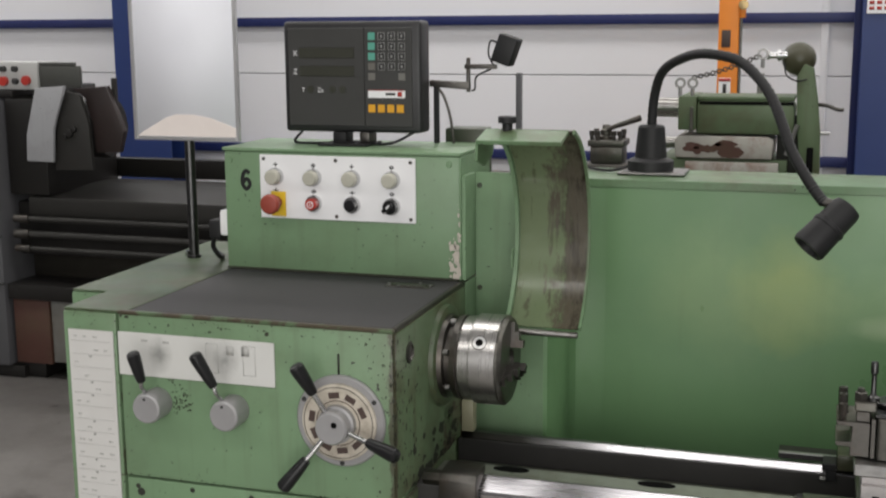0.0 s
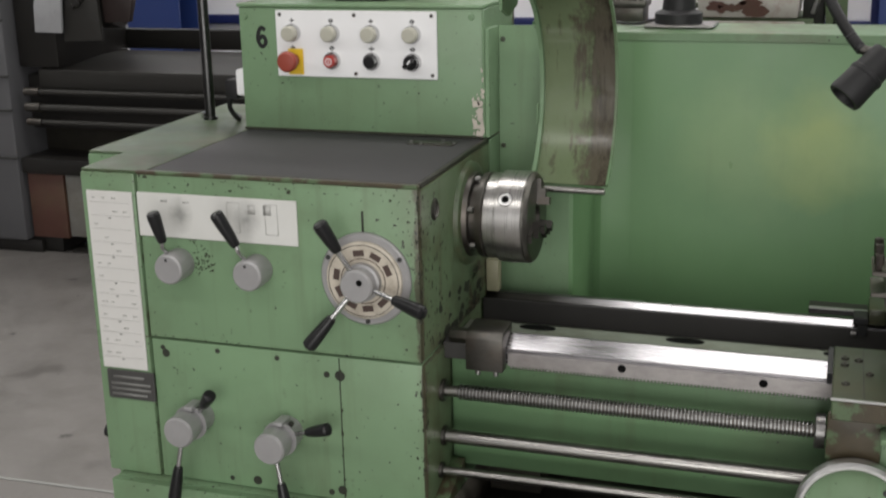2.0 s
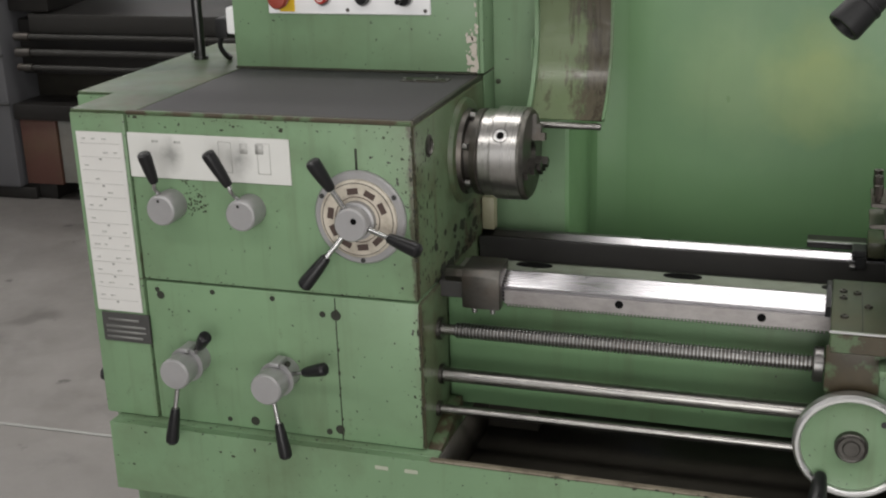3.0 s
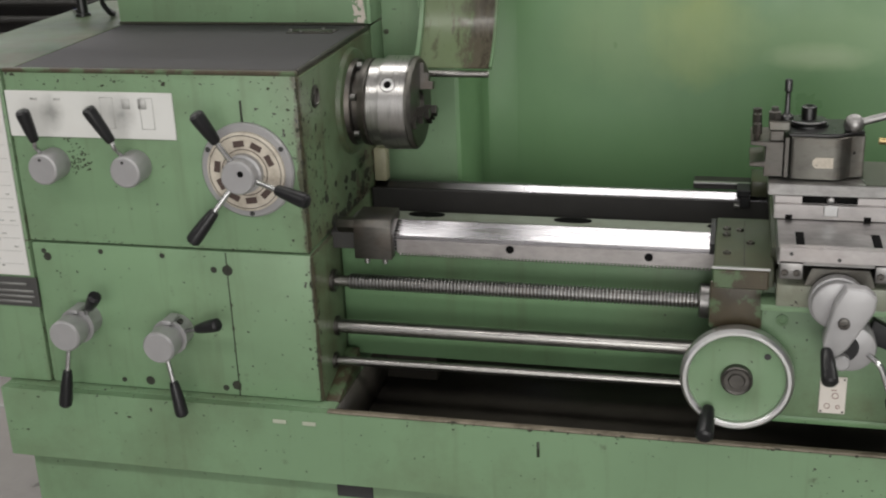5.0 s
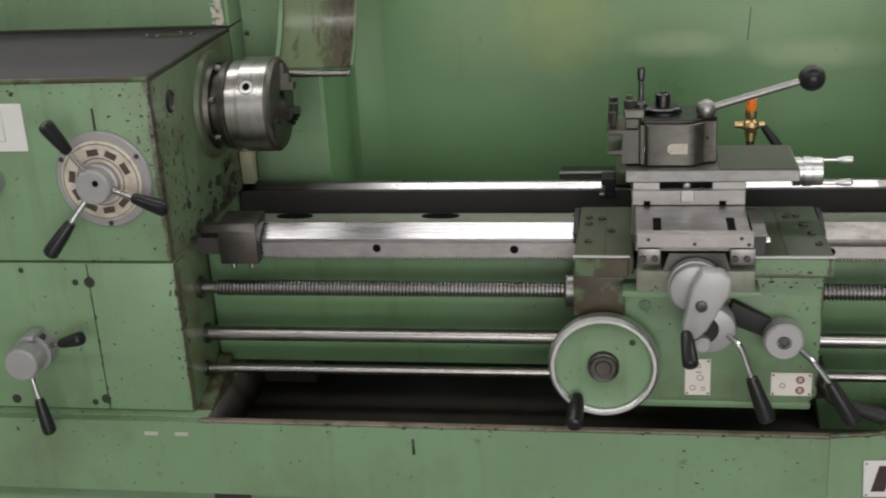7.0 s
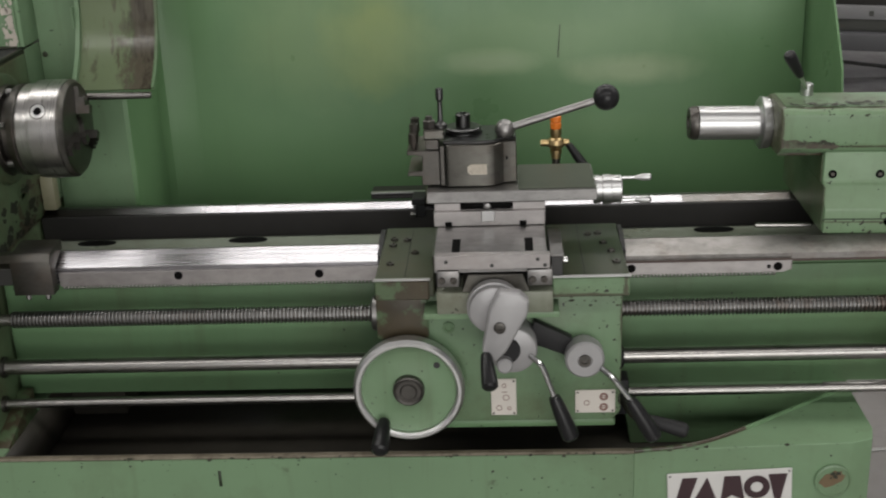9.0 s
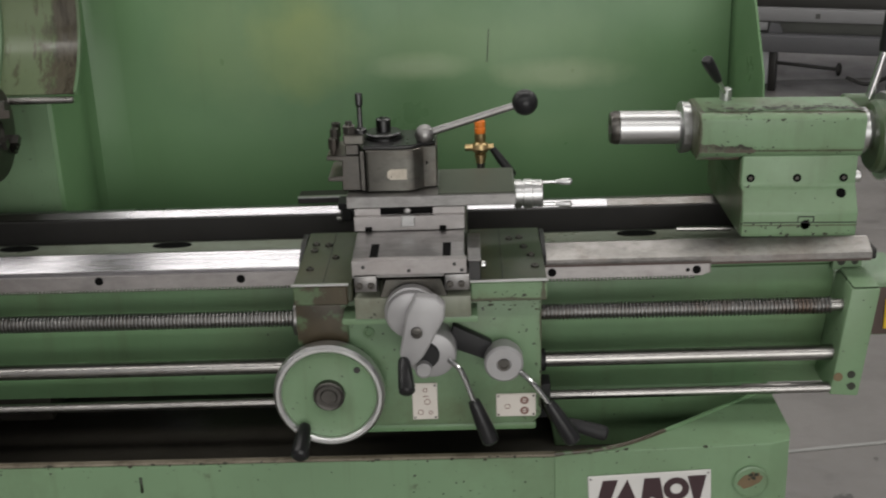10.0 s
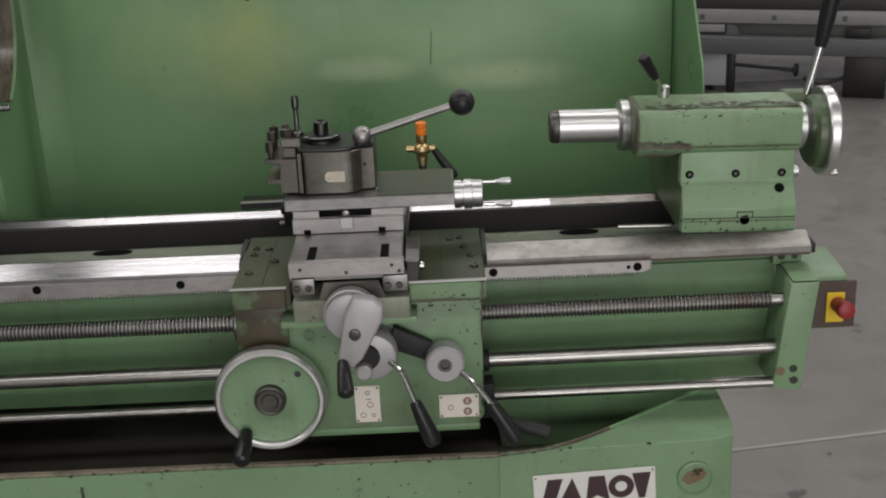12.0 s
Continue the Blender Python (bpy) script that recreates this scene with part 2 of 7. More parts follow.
def fading_way():
    """Ground steel with the dark reflection of the headstock graded into its colour along the bed."""
    m, nt, bsdf = nodes_of("reflection_graded_way_steel")
    c = nt.nodes.new("ShaderNodeTexCoord").outputs["Object"]
    darkening = maths(nt, "ADD", near(nt, c, (("x", 0.0, 0.36),)), maths(nt, "MULTIPLY", maths(nt, "SUBTRACT", noise_tex(nt, 3, 6, 0.6, c, (3, 20, 20)), 0.5), 0.35))
    col = mix(nt, ramp(nt, darkening, [(0.10, (0, 0, 0)), (0.62, (1, 1, 1))]), (0.38, 0.372, 0.391), (0.045, 0.043, 0.040))
    nt.links.new(col, bsdf.inputs["Base Color"])
    bsdf.inputs["Metallic"].default_value = 1.0
    nt.links.new(ramp(nt, darkening, [(0.10, grey(0.27)), (0.60, grey(0.42))]), bsdf.inputs["Roughness"])
    bump(nt, bsdf, noise_tex(nt, 5, 4, 0.6, c, (1.5, 40, 40)), 0.012, 0.0005)
    return m


M["ways_fading"] = fading_way()
# brown stain plus a lower base that stands in for weaker lamp reflections
M["ways_dull"] = steel("stained_dimmed_way_steel", 0.30, 0.42, 0.6, (1.5, 40, 40), rust=0.30, tint=(1, 0.96, 0.92))
M["ways_worn"] = steel("worn_way_steel", 0.44, 0.40, 0.30, (2, 30, 30), rust=0.12, tint=(1, 0.95, 0.94))
M["steel"] = steel("machined_steel", 0.32, 0.37, 0.5, (3, 14, 14), rust=0.12, tint=(1, 0.98, 0.965))
M["steel_dark"] = steel("oiled_steel", 0.125, 0.42, 0.4, (4, 4, 4), rust=0.2, tint=(1, 0.95, 0.88))
M["steel_blued"] = steel("blued_steel", 0.085, 0.30, 0.3, (4, 4, 4))
M["chuck"] = steel("turned_chuck_steel", 0.52, 0.29, 0.12, (110, 1, 1), tint=(1, 0.975, 0.95))
M["rod"] = steel("drawn_bar_steel", 0.36, 0.28, 0.30, (2, 40, 40), tint=(1, 0.97, 0.93))
M["screw"] = steel("leadscrew_steel", 0.32, 0.32, 0.4, (4, 4, 4))
M["screw_rust"] = steel("rusty_leadscrew_steel", 0.19, 0.38, 0.4, (4, 4, 4), rust=0.95)
M["chrome"] = steel("polished_chrome", 0.58, 0.16, 0.05, (20, 20, 20))
M["alu"] = plain("grey_cast_aluminium", (0.37, 0.365, 0.37), 0.42, 0.35, 0.12, 30)
M["alu_bright"] = steel("turned_aluminium", 0.56, 0.34, 0.08, (60, 6, 6))
M["rim"] = steel("polished_handwheel_rim", 0.70, 0.32, 0.18, (20, 20, 20))
M["black"] = plain("black_bakelite", (0.014, 0.014, 0.015), 0.28, 0, 0.3)
M["black_matt"] = plain("matt_black_plastic", (0.017, 0.017, 0.018), 0.5, 0, 0.25)
for dark in ("black", "black_matt"):
    M[dark].node_tree.nodes["Principled BSDF"].inputs["Specular IOR Level"].default_value = 0.28
M["rubber"] = plain("grey_rubber_mat", (0.040, 0.039, 0.041), 0.72, 0, 0.22, 9, 0.2)
M["white"] = plain("white_enamel", (0.86, 0.86, 0.87), 0.35, 0, 0.05, 6)
M["plate"] = plain("etched_white_plate", (0.64, 0.63, 0.61), 0.42, 0, 0.07, 7)
M["olive"] = plain("oil_stained_pale_paint", (0.27, 0.26, 0.17), 0.5, 0, 0.25, 30)
M["cream"] = paint("aged_cream_plate", (0.56, 0.51, 0.43), rough=0.45, grime=0.55, chips=0.6, grime_scale=26, dirt=(0.16, 0.12, 0.08), streak=0.2)
M["grime"] = plain("dark_grime", (0.026, 0.029, 0.020), 0.65, 0, 0.4, 40)
M["ink"] = plain("black_ink", (0.03, 0.03, 0.03), 0.6, 0, 0.2)
M["ink_soft"] = plain("faded_grey_ink", (0.30, 0.30, 0.29), 0.55, 0, 0.2)
M["red"] = plain("red_plastic", (0.42, 0.035, 0.025), 0.38, 0, 0.12)
M["red_old"] = plain("faded_red_plastic", (0.30, 0.055, 0.035), 0.5, 0, 0.15)
M["yellow"] = plain("yellow_plastic", (0.75, 0.50, 0.03), 0.45, 0, 0.08)
M["brown"] = plain("brown_switch_plate", (0.070, 0.045, 0.038), 0.5, 0, 0.2)
M["brass"] = steel("tarnished_brass", 0.56, 0.34, 0.25, (20, 20, 20), tint=(1.0, 0.74, 0.38))
M["orange"] = plain("orange_plastic", (0.74, 0.19, 0.02), 0.42, 0, 0.08)
M["wall"] = plain("white_sandwich_panel", (0.80, 0.80, 0.83), 0.55, 0, 0.03, 1.5)
M["blue"] = plain("blue_steel_paint", (0.017, 0.038, 0.150), 0.42, 0, 0.12, 3)
M["blue_dark"] = plain("dark_blue_steel_paint", (0.012, 0.020, 0.10), 0.42, 0, 0.12, 3)
M["floor"] = floor_material()
M["joint"] = plain("pale_joint_filler", (0.26, 0.26, 0.25), 0.7, 0, 0.12)
M["roof"] = plain("grey_roof_sheet", (0.5, 0.5, 0.5), 0.6, 0, 0.05, 2)
M["lampwhite"] = plain("lamp_housing", (0.8, 0.8, 0.8), 0.5, 0, 0.03)
M["machine_grey"] = paint("grey_machine_enamel", (0.165, 0.165, 0.155), rough=0.45, grime=0.5, chips=0.5)
M["machine_dark"] = plain("oily_cast_iron", (0.012, 0.011, 0.010), 0.45, 0.2, 0.4, 6)
M["machine_red"] = paint("rust_red_primer", (0.070, 0.028, 0.020), rough=0.6, grime=0.7, chips=0.4)
M["sign"] = plain("sheet_of_white_paper", (0.86, 0.87, 0.93), 0.5, 0, 0.04, 3)
M["peach"] = plain("pale_peach_patch", (0.84, 0.76, 0.72), 0.5, 0, 0.08, 20)
M["sign_frame"] = steel("satin_frame", 0.72, 0.35, 0.05, (10, 10, 10))
M["key_teal"] = plain("teal_key", (0.10, 0.36, 0.28), 0.45)
M["key_amber"] = plain("amber_key", (0.72, 0.36, 0.02), 0.45)
M["display"] = plain("dark_display_window", (0.033, 0.034, 0.024), 0.34, 0, 0.15)
M["dro"] = plain("charcoal_plastic", (0.040, 0.040, 0.038), 0.42, 0, 0.12)
M["dro_edge"] = plain("black_housing", (0.016, 0.016, 0.017), 0.4, 0, 0.2)
M["ivory"] = plain("ivory_button", (0.46, 0.45, 0.38), 0.4, 0, 0.06)
M["bench"] = plain("pale_grey_bench", (0.082, 0.082, 0.088), 0.45, 0, 0.2, 3)
M["bench_pale"] = plain("pale_bench_paint", (0.20, 0.20, 0.205), 0.45, 0, 0.15, 5)
M["panel_box"] = plain("bluish_grey_box_paint", (0.27, 0.275, 0.29), 0.45, 0, 0.12, 5)
M["bench_web"] = plain("dull_bench_steel", (0.062, 0.064, 0.058), 0.5, 0.1, 0.3, 8)
M["tray"] = plain("oily_chip_tray", (0.050, 0.046, 0.038), 0.36, 0, 0.5, 12, 0.5)
M["logo_ink"] = plain("maroon_black_print", (0.040, 0.018, 0.022), 0.4, 0, 0.1)


M["worn_iron"] = plain("dull_oily_iron", (0.020, 0.019, 0.017), 0.55, 0.1, 0.35, 5)
M["cover_dirty"] = paint("stained_top_enamel", (0.070, 0.106, 0.053), grime=1.0, chips=0.5, grime_scale=9, dirt=(0.065, 0.05, 0.028), streak=0.5)
M["maker"] = plain("dull_etched_plate", (0.075, 0.074, 0.072), 0.5, 0.3, 0.25, 30)
M["post"] = steel("oiled_post_steel", 0.17, 0.40, 0.5, (4, 4, 4), rust=0.2, tint=(1, 0.975, 0.88))
M["void"] = plain("black_recess", (0.006, 0.006, 0.006), 0.9, 0, 0.2)
M["void"].node_tree.nodes["Principled BSDF"].inputs["Specular IOR Level"].default_value = 0.05
M["cover_olive"] = plain("oiled_olive_casting", (0.062, 0.068, 0.050), 0.40, 0.25, 0.25, 14)
M["green_old"] = paint("old_olive_enamel", (0.085, 0.125, 0.062), rough=0.5, grime=0.8, chips=0.8, grime_scale=6)
M["plate_small"] = plain("white_printed_plate", (0.64, 0.60, 0.55), 0.45, 0, 0.1, 20)
M["ink_red"] = plain("dull_red_print", (0.22, 0.12, 0.10), 0.5, 0, 0.2)
M["flake_pale"] = plain("bare_filler", (0.50, 0.46, 0.40), 0.7, 0, 0.2, 60)
M["worn_rim"] = paint("worn_tray_rim", (0.185, 0.160, 0.118), rough=0.5, grime=0.9, chips=0.9, grime_scale=22, dirt=(0.05, 0.035, 0.02), streak=0.5)
M["flake_dark"] = plain("bare_oily_iron", (0.034, 0.036, 0.022), 0.6, 0.1, 0.4, 60)
M["orange_post"] = plain("orange_crane_paint", (0.80, 0.25, 0.025), 0.45, 0, 0.1, 5)
M["web_dark"] = paint("dark_oily_bed_web", (0.080, 0.090, 0.072), rough=0.30, grime=0.7, chips=0.0, grime_scale=8)
M["green_darkened"] = paint("darkened_green_enamel", (0.070, 0.112, 0.058), rough=0.36, grime=0.8, chips=0.4, grime_scale=9, streak=0.5)
M["red_dark"] = plain("dull_red_plastic", (0.26, 0.022, 0.024), 0.45, 0, 0.15)
M["maroon_dark"] = plain("oily_maroon_paint", (0.017, 0.0095, 0.0085), 0.5, 0, 0.5, 6)
M["slide_block"] = paint("greenish_bare_casting", (0.20, 0.215, 0.165), rough=0.36, grime=0.6, chips=0.3, grime_scale=12)
M["guard_pale"] = paint("pale_grey_guard_enamel", (0.33, 0.335, 0.35), rough=0.4, grime=0.3, chips=0.2)
M["panel_pale"] = plain("pale_switch_panel", (0.42, 0.42, 0.41), 0.45, 0, 0.1, 4)
M["scrap"] = plain("faded_label_scrap", (0.38, 0.41, 0.32), 0.6, 0, 0.2, 40)
M["rust_paint"] = paint("rusty_rubbed_cover", (0.165, 0.115, 0.062), rough=0.5, grime=0.7, chips=0.3, grime_scale=14)
M["web"] = paint("grey_bed_web", (0.24, 0.26, 0.22), rough=0.30, grime=0.55, chips=0.5, grime_scale=8)
M["flaky"] = paint("flaking_white_enamel", (0.36, 0.345, 0.315), rough=0.5, grime=1.0, chips=0.6, dirt=(0.16, 0.07, 0.04), grime_scale=9)
M["ball_green"] = plain("dark_olive_ball", (0.050, 0.048, 0.026), 0.35, 0, 0.3, 8)
M["etch"] = plain("etched_grey", (0.22, 0.22, 0.21), 0.5, 0.3, 0.2)
M["ink_faint"] = plain("worn_print", (0.47, 0.47, 0.45), 0.5, 0, 0.1)


def smudged_plate():
    """White plate, greyed by hands behind the two levers."""
    m, nt, bsdf = nodes_of("smudged_white_plate")
    c = nt.nodes.new("ShaderNodeTexCoord").outputs["Object"]
    col = mix(nt, noise_tex(nt, 9, 5, 0.6, c), (0.58, 0.58, 0.55), (0.70, 0.70, 0.68))
    spot = maths(nt, "MULTIPLY", near(nt, c, [("x", -0.457, 0.034), ("x", -0.322, 0.036)]), near(nt, c, [("z", 1.090, 0.05)]))
    dirt = ramp(nt, maths(nt, "MULTIPLY", spot, maths(nt, "ADD", noise_tex(nt, 60, 6, 0.65, c), 0.35)), [(0.16, (0, 0, 0)), (0.80, grey(0.62))])
    col = mix(nt, dirt, col, (0.12, 0.12, 0.115))
    nt.links.new(col, bsdf.inputs["Base Color"])
    bsdf.inputs["Roughness"].default_value = 0.42
    return m


M["smudged"] = smudged_plate()


def bared():
    """Paint rubbed away to brown oily iron, with green left in patches."""
    m, nt, bsdf = nodes_of("rubbed_bare_housing")
    c = nt.nodes.new("ShaderNodeTexCoord").outputs["Object"]
    col = mix(nt, noise_tex(nt, 22, 6, 0.65, c), (0.030, 0.024, 0.015), (0.082, 0.064, 0.037))
    left = ramp(nt, noise_tex(nt, 24, 8, 0.68, c), [(0.50, (0, 0, 0)), (0.57, grey(0.85))])
    col = mix(nt, left, col, (0.088, 0.140, 0.070))
    nt.links.new(col, bsdf.inputs["Base Color"])
    bsdf.inputs["Roughness"].default_value = 0.42
    bump(nt, bsdf, left, 0.15, 0.001)
    return m


M["bared"] = bared()

# ---- builders ----
def box(bm, x0, x1, y0, y1, z0, z1, bevel=0.0, seg=2):
    vs = [bm.verts.new((x, y, z)) for z in (z0, z1) for y in (y0, y1) for x in (x0, x1)]
    fs = [bm.faces.new([vs[i] for i in q]) for q in ((0, 2, 3, 1), (4, 5, 7, 6), (0, 1, 5, 4), (1, 3, 7, 5), (3, 2, 6, 7), (2, 0, 4, 6))]
    if bevel:
        es = list({e for f in fs for e in f.edges})
        bmesh.ops.bevel(bm, geom=es, offset=bevel, segments=seg, profile=0.5, affect="EDGES")
    return bm


def axes_for(d):
    d = Vector(d).normalized()
    up = Vector((0, 0, 1)) if abs(d.z) < 0.95 else Vector((1, 0, 0))
    u = d.cross(up).normalized()
    return d, u, u.cross(d).normalized()


def turned(bm, start, axis, profile, seg=32, flats=None):
    """A body of revolution: profile of (distance along the axis, radius) from start."""
    start = Vector(start)
    d, u, v = axes_for(axis)
    rings = []
    for s, r in profile:
        if r <= 1e-6:
            rings.append([bm.verts.new(start + d * s)])
        else:
            rings.append([bm.verts.new(start + d * s + (u * math.cos(a) + v * math.sin(a)) * r) for a in (2 * math.pi * k / seg for k in range(seg))])
    for a, b in zip(rings, rings[1:]):
        for k in range(seg):
            q = [a[k % len(a)], a[(k + 1) % len(a)], b[(k + 1) % len(b)], b[k % len(b)]]
            q = list(dict.fromkeys(q))
            if len(q) > 2:
                bm.faces.new(q)
    for ring in (rings[0], rings[-1]):
        if len(ring) > 2:
            bm.faces.new(ring)
    bmesh.ops.recalc_face_normals(bm, faces=bm.faces)
    return bm


def ring(bm, start, axis, profile, seg=48):
    """A closed ring of revolution, open in the middle."""
    start = Vector(start)
    d, u, v = axes_for(axis)
    loops = [[bm.verts.new(start + d * s + (u * math.cos(a) + v * math.sin(a)) * r) for s, r in profile] for a in (2 * math.pi * k / seg for k in range(seg))]
    for k in range(seg):
        p, q = loops[k], loops[(k + 1) % seg]
        for i in range(len(profile)):
            bm.faces.new((p[i], p[(i + 1) % len(profile)], q[(i + 1) % len(profile)], q[i]))
    bmesh.ops.recalc_face_normals(bm, faces=bm.faces)
    return bm


def rod(bm, a, b, r, seg=20, r2=None, bevel=0.0):
    a, b = Vector(a), Vector(b)
    n = (b - a).length
    r2 = r if r2 is None else r2
    if bevel:
        prof = [(0, r - bevel), (bevel, r), (n - bevel, r2), (n, r2 - bevel)]
    else:
        prof = [(0, r), (n, r2)]
    return turned(bm, a, b - a, prof, seg)


def ball(bm, c, r, seg=20):
    return turned(bm, Vector(c) - Vector((0, 0, r)), (0, 0, 1), [(r - r * math.cos(math.pi * k / 12), r * math.sin(math.pi * k / 12)) for k in range(13)], seg)


def prism(bm, poly, axis, a, b, bevel=0.0, seg=2):
    """A polygon extruded along one axis. poly: pairs in the other two axes, in xyz order."""
    n = "xyz".index(axis)

    def at(p, w):
        q = list(p)
        q.insert(n, w)
        return q

    lo = [bm.verts.new(at(p, a)) for p in poly]
    hi = [bm.verts.new(at(p, b)) for p in poly]
    fs = [bm.faces.new(lo), bm.faces.new(hi)]
    k = len(poly)
    for i in range(k):
        fs.append(bm.faces.new((lo[i], lo[(i + 1) % k], hi[(i + 1) % k], hi[i])))
    bmesh.ops.recalc_face_normals(bm, faces=fs)
    if bevel:
        es = list({e for f in fs for e in f.edges})
        bmesh.ops.bevel(bm, geom=es, offset=bevel, segments=seg, profile=0.5, affect="EDGES")
    return bm


def smooth_line(points, n=8):
    """Catmull-Rom through points."""
    ps = [Vector(p) for p in points]
    ps = [2 * ps[0] - ps[1]] + ps + [2 * ps[-1] - ps[-2]]
    out = []
    for i in range(1, len(ps) - 2):
        for k in range(n):
            t = k / n
            a, b, c, d = ps[i - 1:i + 3]
            out.append(0.5 * (2 * b + (c - a) * t + (2 * a - 5 * b + 4 * c - d) * t * t + (3 * b - a - 3 * c + d) * t ** 3))
    return out + [ps[-2]]


def tube(bm, points, r, seg=12, n=8, radii=None):
    line = smooth_line(points, n) if n > 1 else [Vector(p) for p in points]
    prev = None
    _, u, v = axes_for(line[1] - line[0])
    for i, p in enumerate(line):
        d = (line[min(i + 1, len(line) - 1)] - line[max(i - 1, 0)]).normalized()
        u = (u - d * u.dot(d)).normalized()
        v = d.cross(u)
        rr = radii(i / (len(line) - 1)) if radii else r
        ring = [bm.verts.new(p + (u * math.cos(2 * math.pi * k / seg) + v * math.sin(2 * math.pi * k / seg)) * rr) for k in range(seg)]
        if prev:
            for k in range(seg):
                bm.faces.new((prev[k], prev[(k + 1) % seg], ring[(k + 1) % seg], ring[k]))
        else:
            bm.faces.new(ring)
        prev = ring
    bm.faces.new(prev)
    bmesh.ops.recalc_face_normals(bm, faces=bm.faces)
    return bm


def turn_about(bm, centre, axis, degrees):
    bmesh.ops.rotate(bm, cent=Vector(centre), matrix=Matrix.Rotation(radians(degrees), 3, axis), verts=bm.verts)
    return bm


def B():
    return bmesh.new()


def finish(name, bm, material, smooth=32):
    me = bpy.data.meshes.new(name)
    if smooth:
        for f in bm.faces:
            f.smooth = True
        for e in bm.edges:
            if len(e.link_faces) == 2 and e.calc_face_angle(0) > radians(smooth):
                e.smooth = False
    bm.to_mesh(me)
    bm.free()
    me.materials.append(material)
    return me


def thing(name, base, label, category, group="", kind=""):
    """A top-level empty at the thing's base; its parts hang under it."""
    ob = new(name)
    ob.location = base
    ob.empty_display_size = 0.05
    return tagged(ob, label, category, group, kind)


def part(name, bm, material, parent, label=""):
    ob = new(name, finish(name, bm, material))
    ob.parent = parent
    if parent.type == "EMPTY":
        ob.matrix_parent_inverse = Matrix.Translation(-Vector(parent.location))
    if label:
        ob["label"] = label
    return ob


def solid(name, bm, material, label, category="", kind="structure"):
    ob = new(name, finish(name, bm, material))
    return tagged(ob, label, category, "", kind)


def screw_head(bm, p, d, r=0.006, h=0.004):
    """A socket screw head with its recess."""
    turned(bm, p, d, [(0, r), (h * 0.75, r), (h, r * 0.85), (h, r * 0.5), (h * 0.35, r * 0.45), (h * 0.35, 0)], 12)


def grip(bm, a, b, r):
    """A ball-ended bakelite lever grip, thin at its neck."""
    n = (Vector(b) - Vector(a)).length
    turned(bm, a, Vector(b) - Vector(a), [(0, r * 0.62), (n * 0.08, r * 0.72), (n * 0.35, r * 0.86), (n * 0.8, r), (n * 0.93, r * 0.96), (n * 0.985, r * 0.7), (n, r * 0.35), (n, 0)], 16)


def flakes(parent, name, origin, u, v, du, dv, n, size, seed, material, edge=2.0):
    """Irregular paint losses lying on a plane; they crowd towards the line v = 0."""
    rnd = random.Random(seed)
    origin, u, v = Vector(origin), Vector(u), Vector(v)
    lift = u.cross(v).normalized()
    bm = B()
    for k in range(n):
        c = origin + u * rnd.uniform(0, du) + v * (dv * rnd.random() ** edge) + lift * (0.00003 * (k % 12))
        s = size * (0.25 + 0.95 * rnd.random() ** 2.2)
        stretch = rnd.uniform(1.0, 2.2)
        m = rnd.randint(6, 10)
        bm.faces.new([bm.verts.new(c + u * (s * stretch * f * math.cos(a)) + v * (s * f * math.sin(a))) for a, f in ((2 * math.pi * i / m, rnd.uniform(0.55, 1.15)) for i in range(m))])
    ob = part(name, bm, material, parent)
    tagged(ob, kind="stuff")
    return ob


# ---- hall ----
X0, X1, Y0, Y1 = -9.5, 9.5, -7.0, 7.0
solid("floor", box(B(), X0, X1, Y0, Y1 + 0.2, -0.1, 0.0), M["floor"], "grey stained concrete floor with pale filled joints", "floor")
for k, (ja, jb) in enumerate((((-9.4, 0.624), (0.60, 0.894)), ((0.605, 0.748), (9.4, 1.98)), ((-9.4, -3.2), (9.4, -3.17)), ((-9.4, 4.9), (9.4, 4.93)))):
    bm = B()
    prism(bm, [(ja[0], ja[1] - 0.006), (jb[0], jb[1] - 0.006), (jb[0], jb[1] + 0.006), (ja[0], ja[1] + 0.006)], "z", 0.0004, 0.003)
    solid("floor_joint", bm, M["joint"], "pale filled joint in the concrete floor", "joint")
solid("ceiling", box(B(), X0, X1, Y0, Y1 + 0.2, CEILING, CEILING + 0.15), M["roof"], "grey sheet metal hall ceiling", "ceiling")

# back wall of stacked sandwich panels between blue rails
bm = B()
box(bm, X0, X1, Y1 + 0.03, Y1 + 0.2, 0.0, CEILING)
wall_north = solid("wall_north", bm, M["wall"], "white sandwich panel hall wall with thin horizontal joints", "wall")
zs = [0.0, 0.33, 1.320, 2.30, 3.30, 4.30, CEILING - 0.002]
for za, zb in zip(zs, zs[1:]):
    part("wall_panel", box(B(), X0 + 0.2, X1 - 0.2, Y1, Y1 + 0.028, za + 0.004, zb - 0.004, 0.003, 1), M["wall"], wall_north)
solid("wall_south", box(B(), X0, X1, Y0 - 0.2, Y0, 0.0, CEILING), M["wall"], "white hall wall behind the aisle", "wall")
solid("wall_west", box(B(), X0 - 0.2, X0, Y0, Y1 + 0.2, 0.0, CEILING), M["wall"], "white hall end wall", "wall")
solid("wall_east", box(B(), X1, X1 + 0.2, Y0, Y1 + 0.2, 0.0, CEILING), M["wall"], "white hall end wall", "wall")
for z, h in ((1.722, 0.036), (0.73, 0.036)):
    solid("wall_rail", box(B(), X0 + 0.3, X1 - 0.3, Y1 - 0.06, Y1, z - h, z + h, 0.006), M["blue_dark"], "dark blue steel wall rail", "rail")


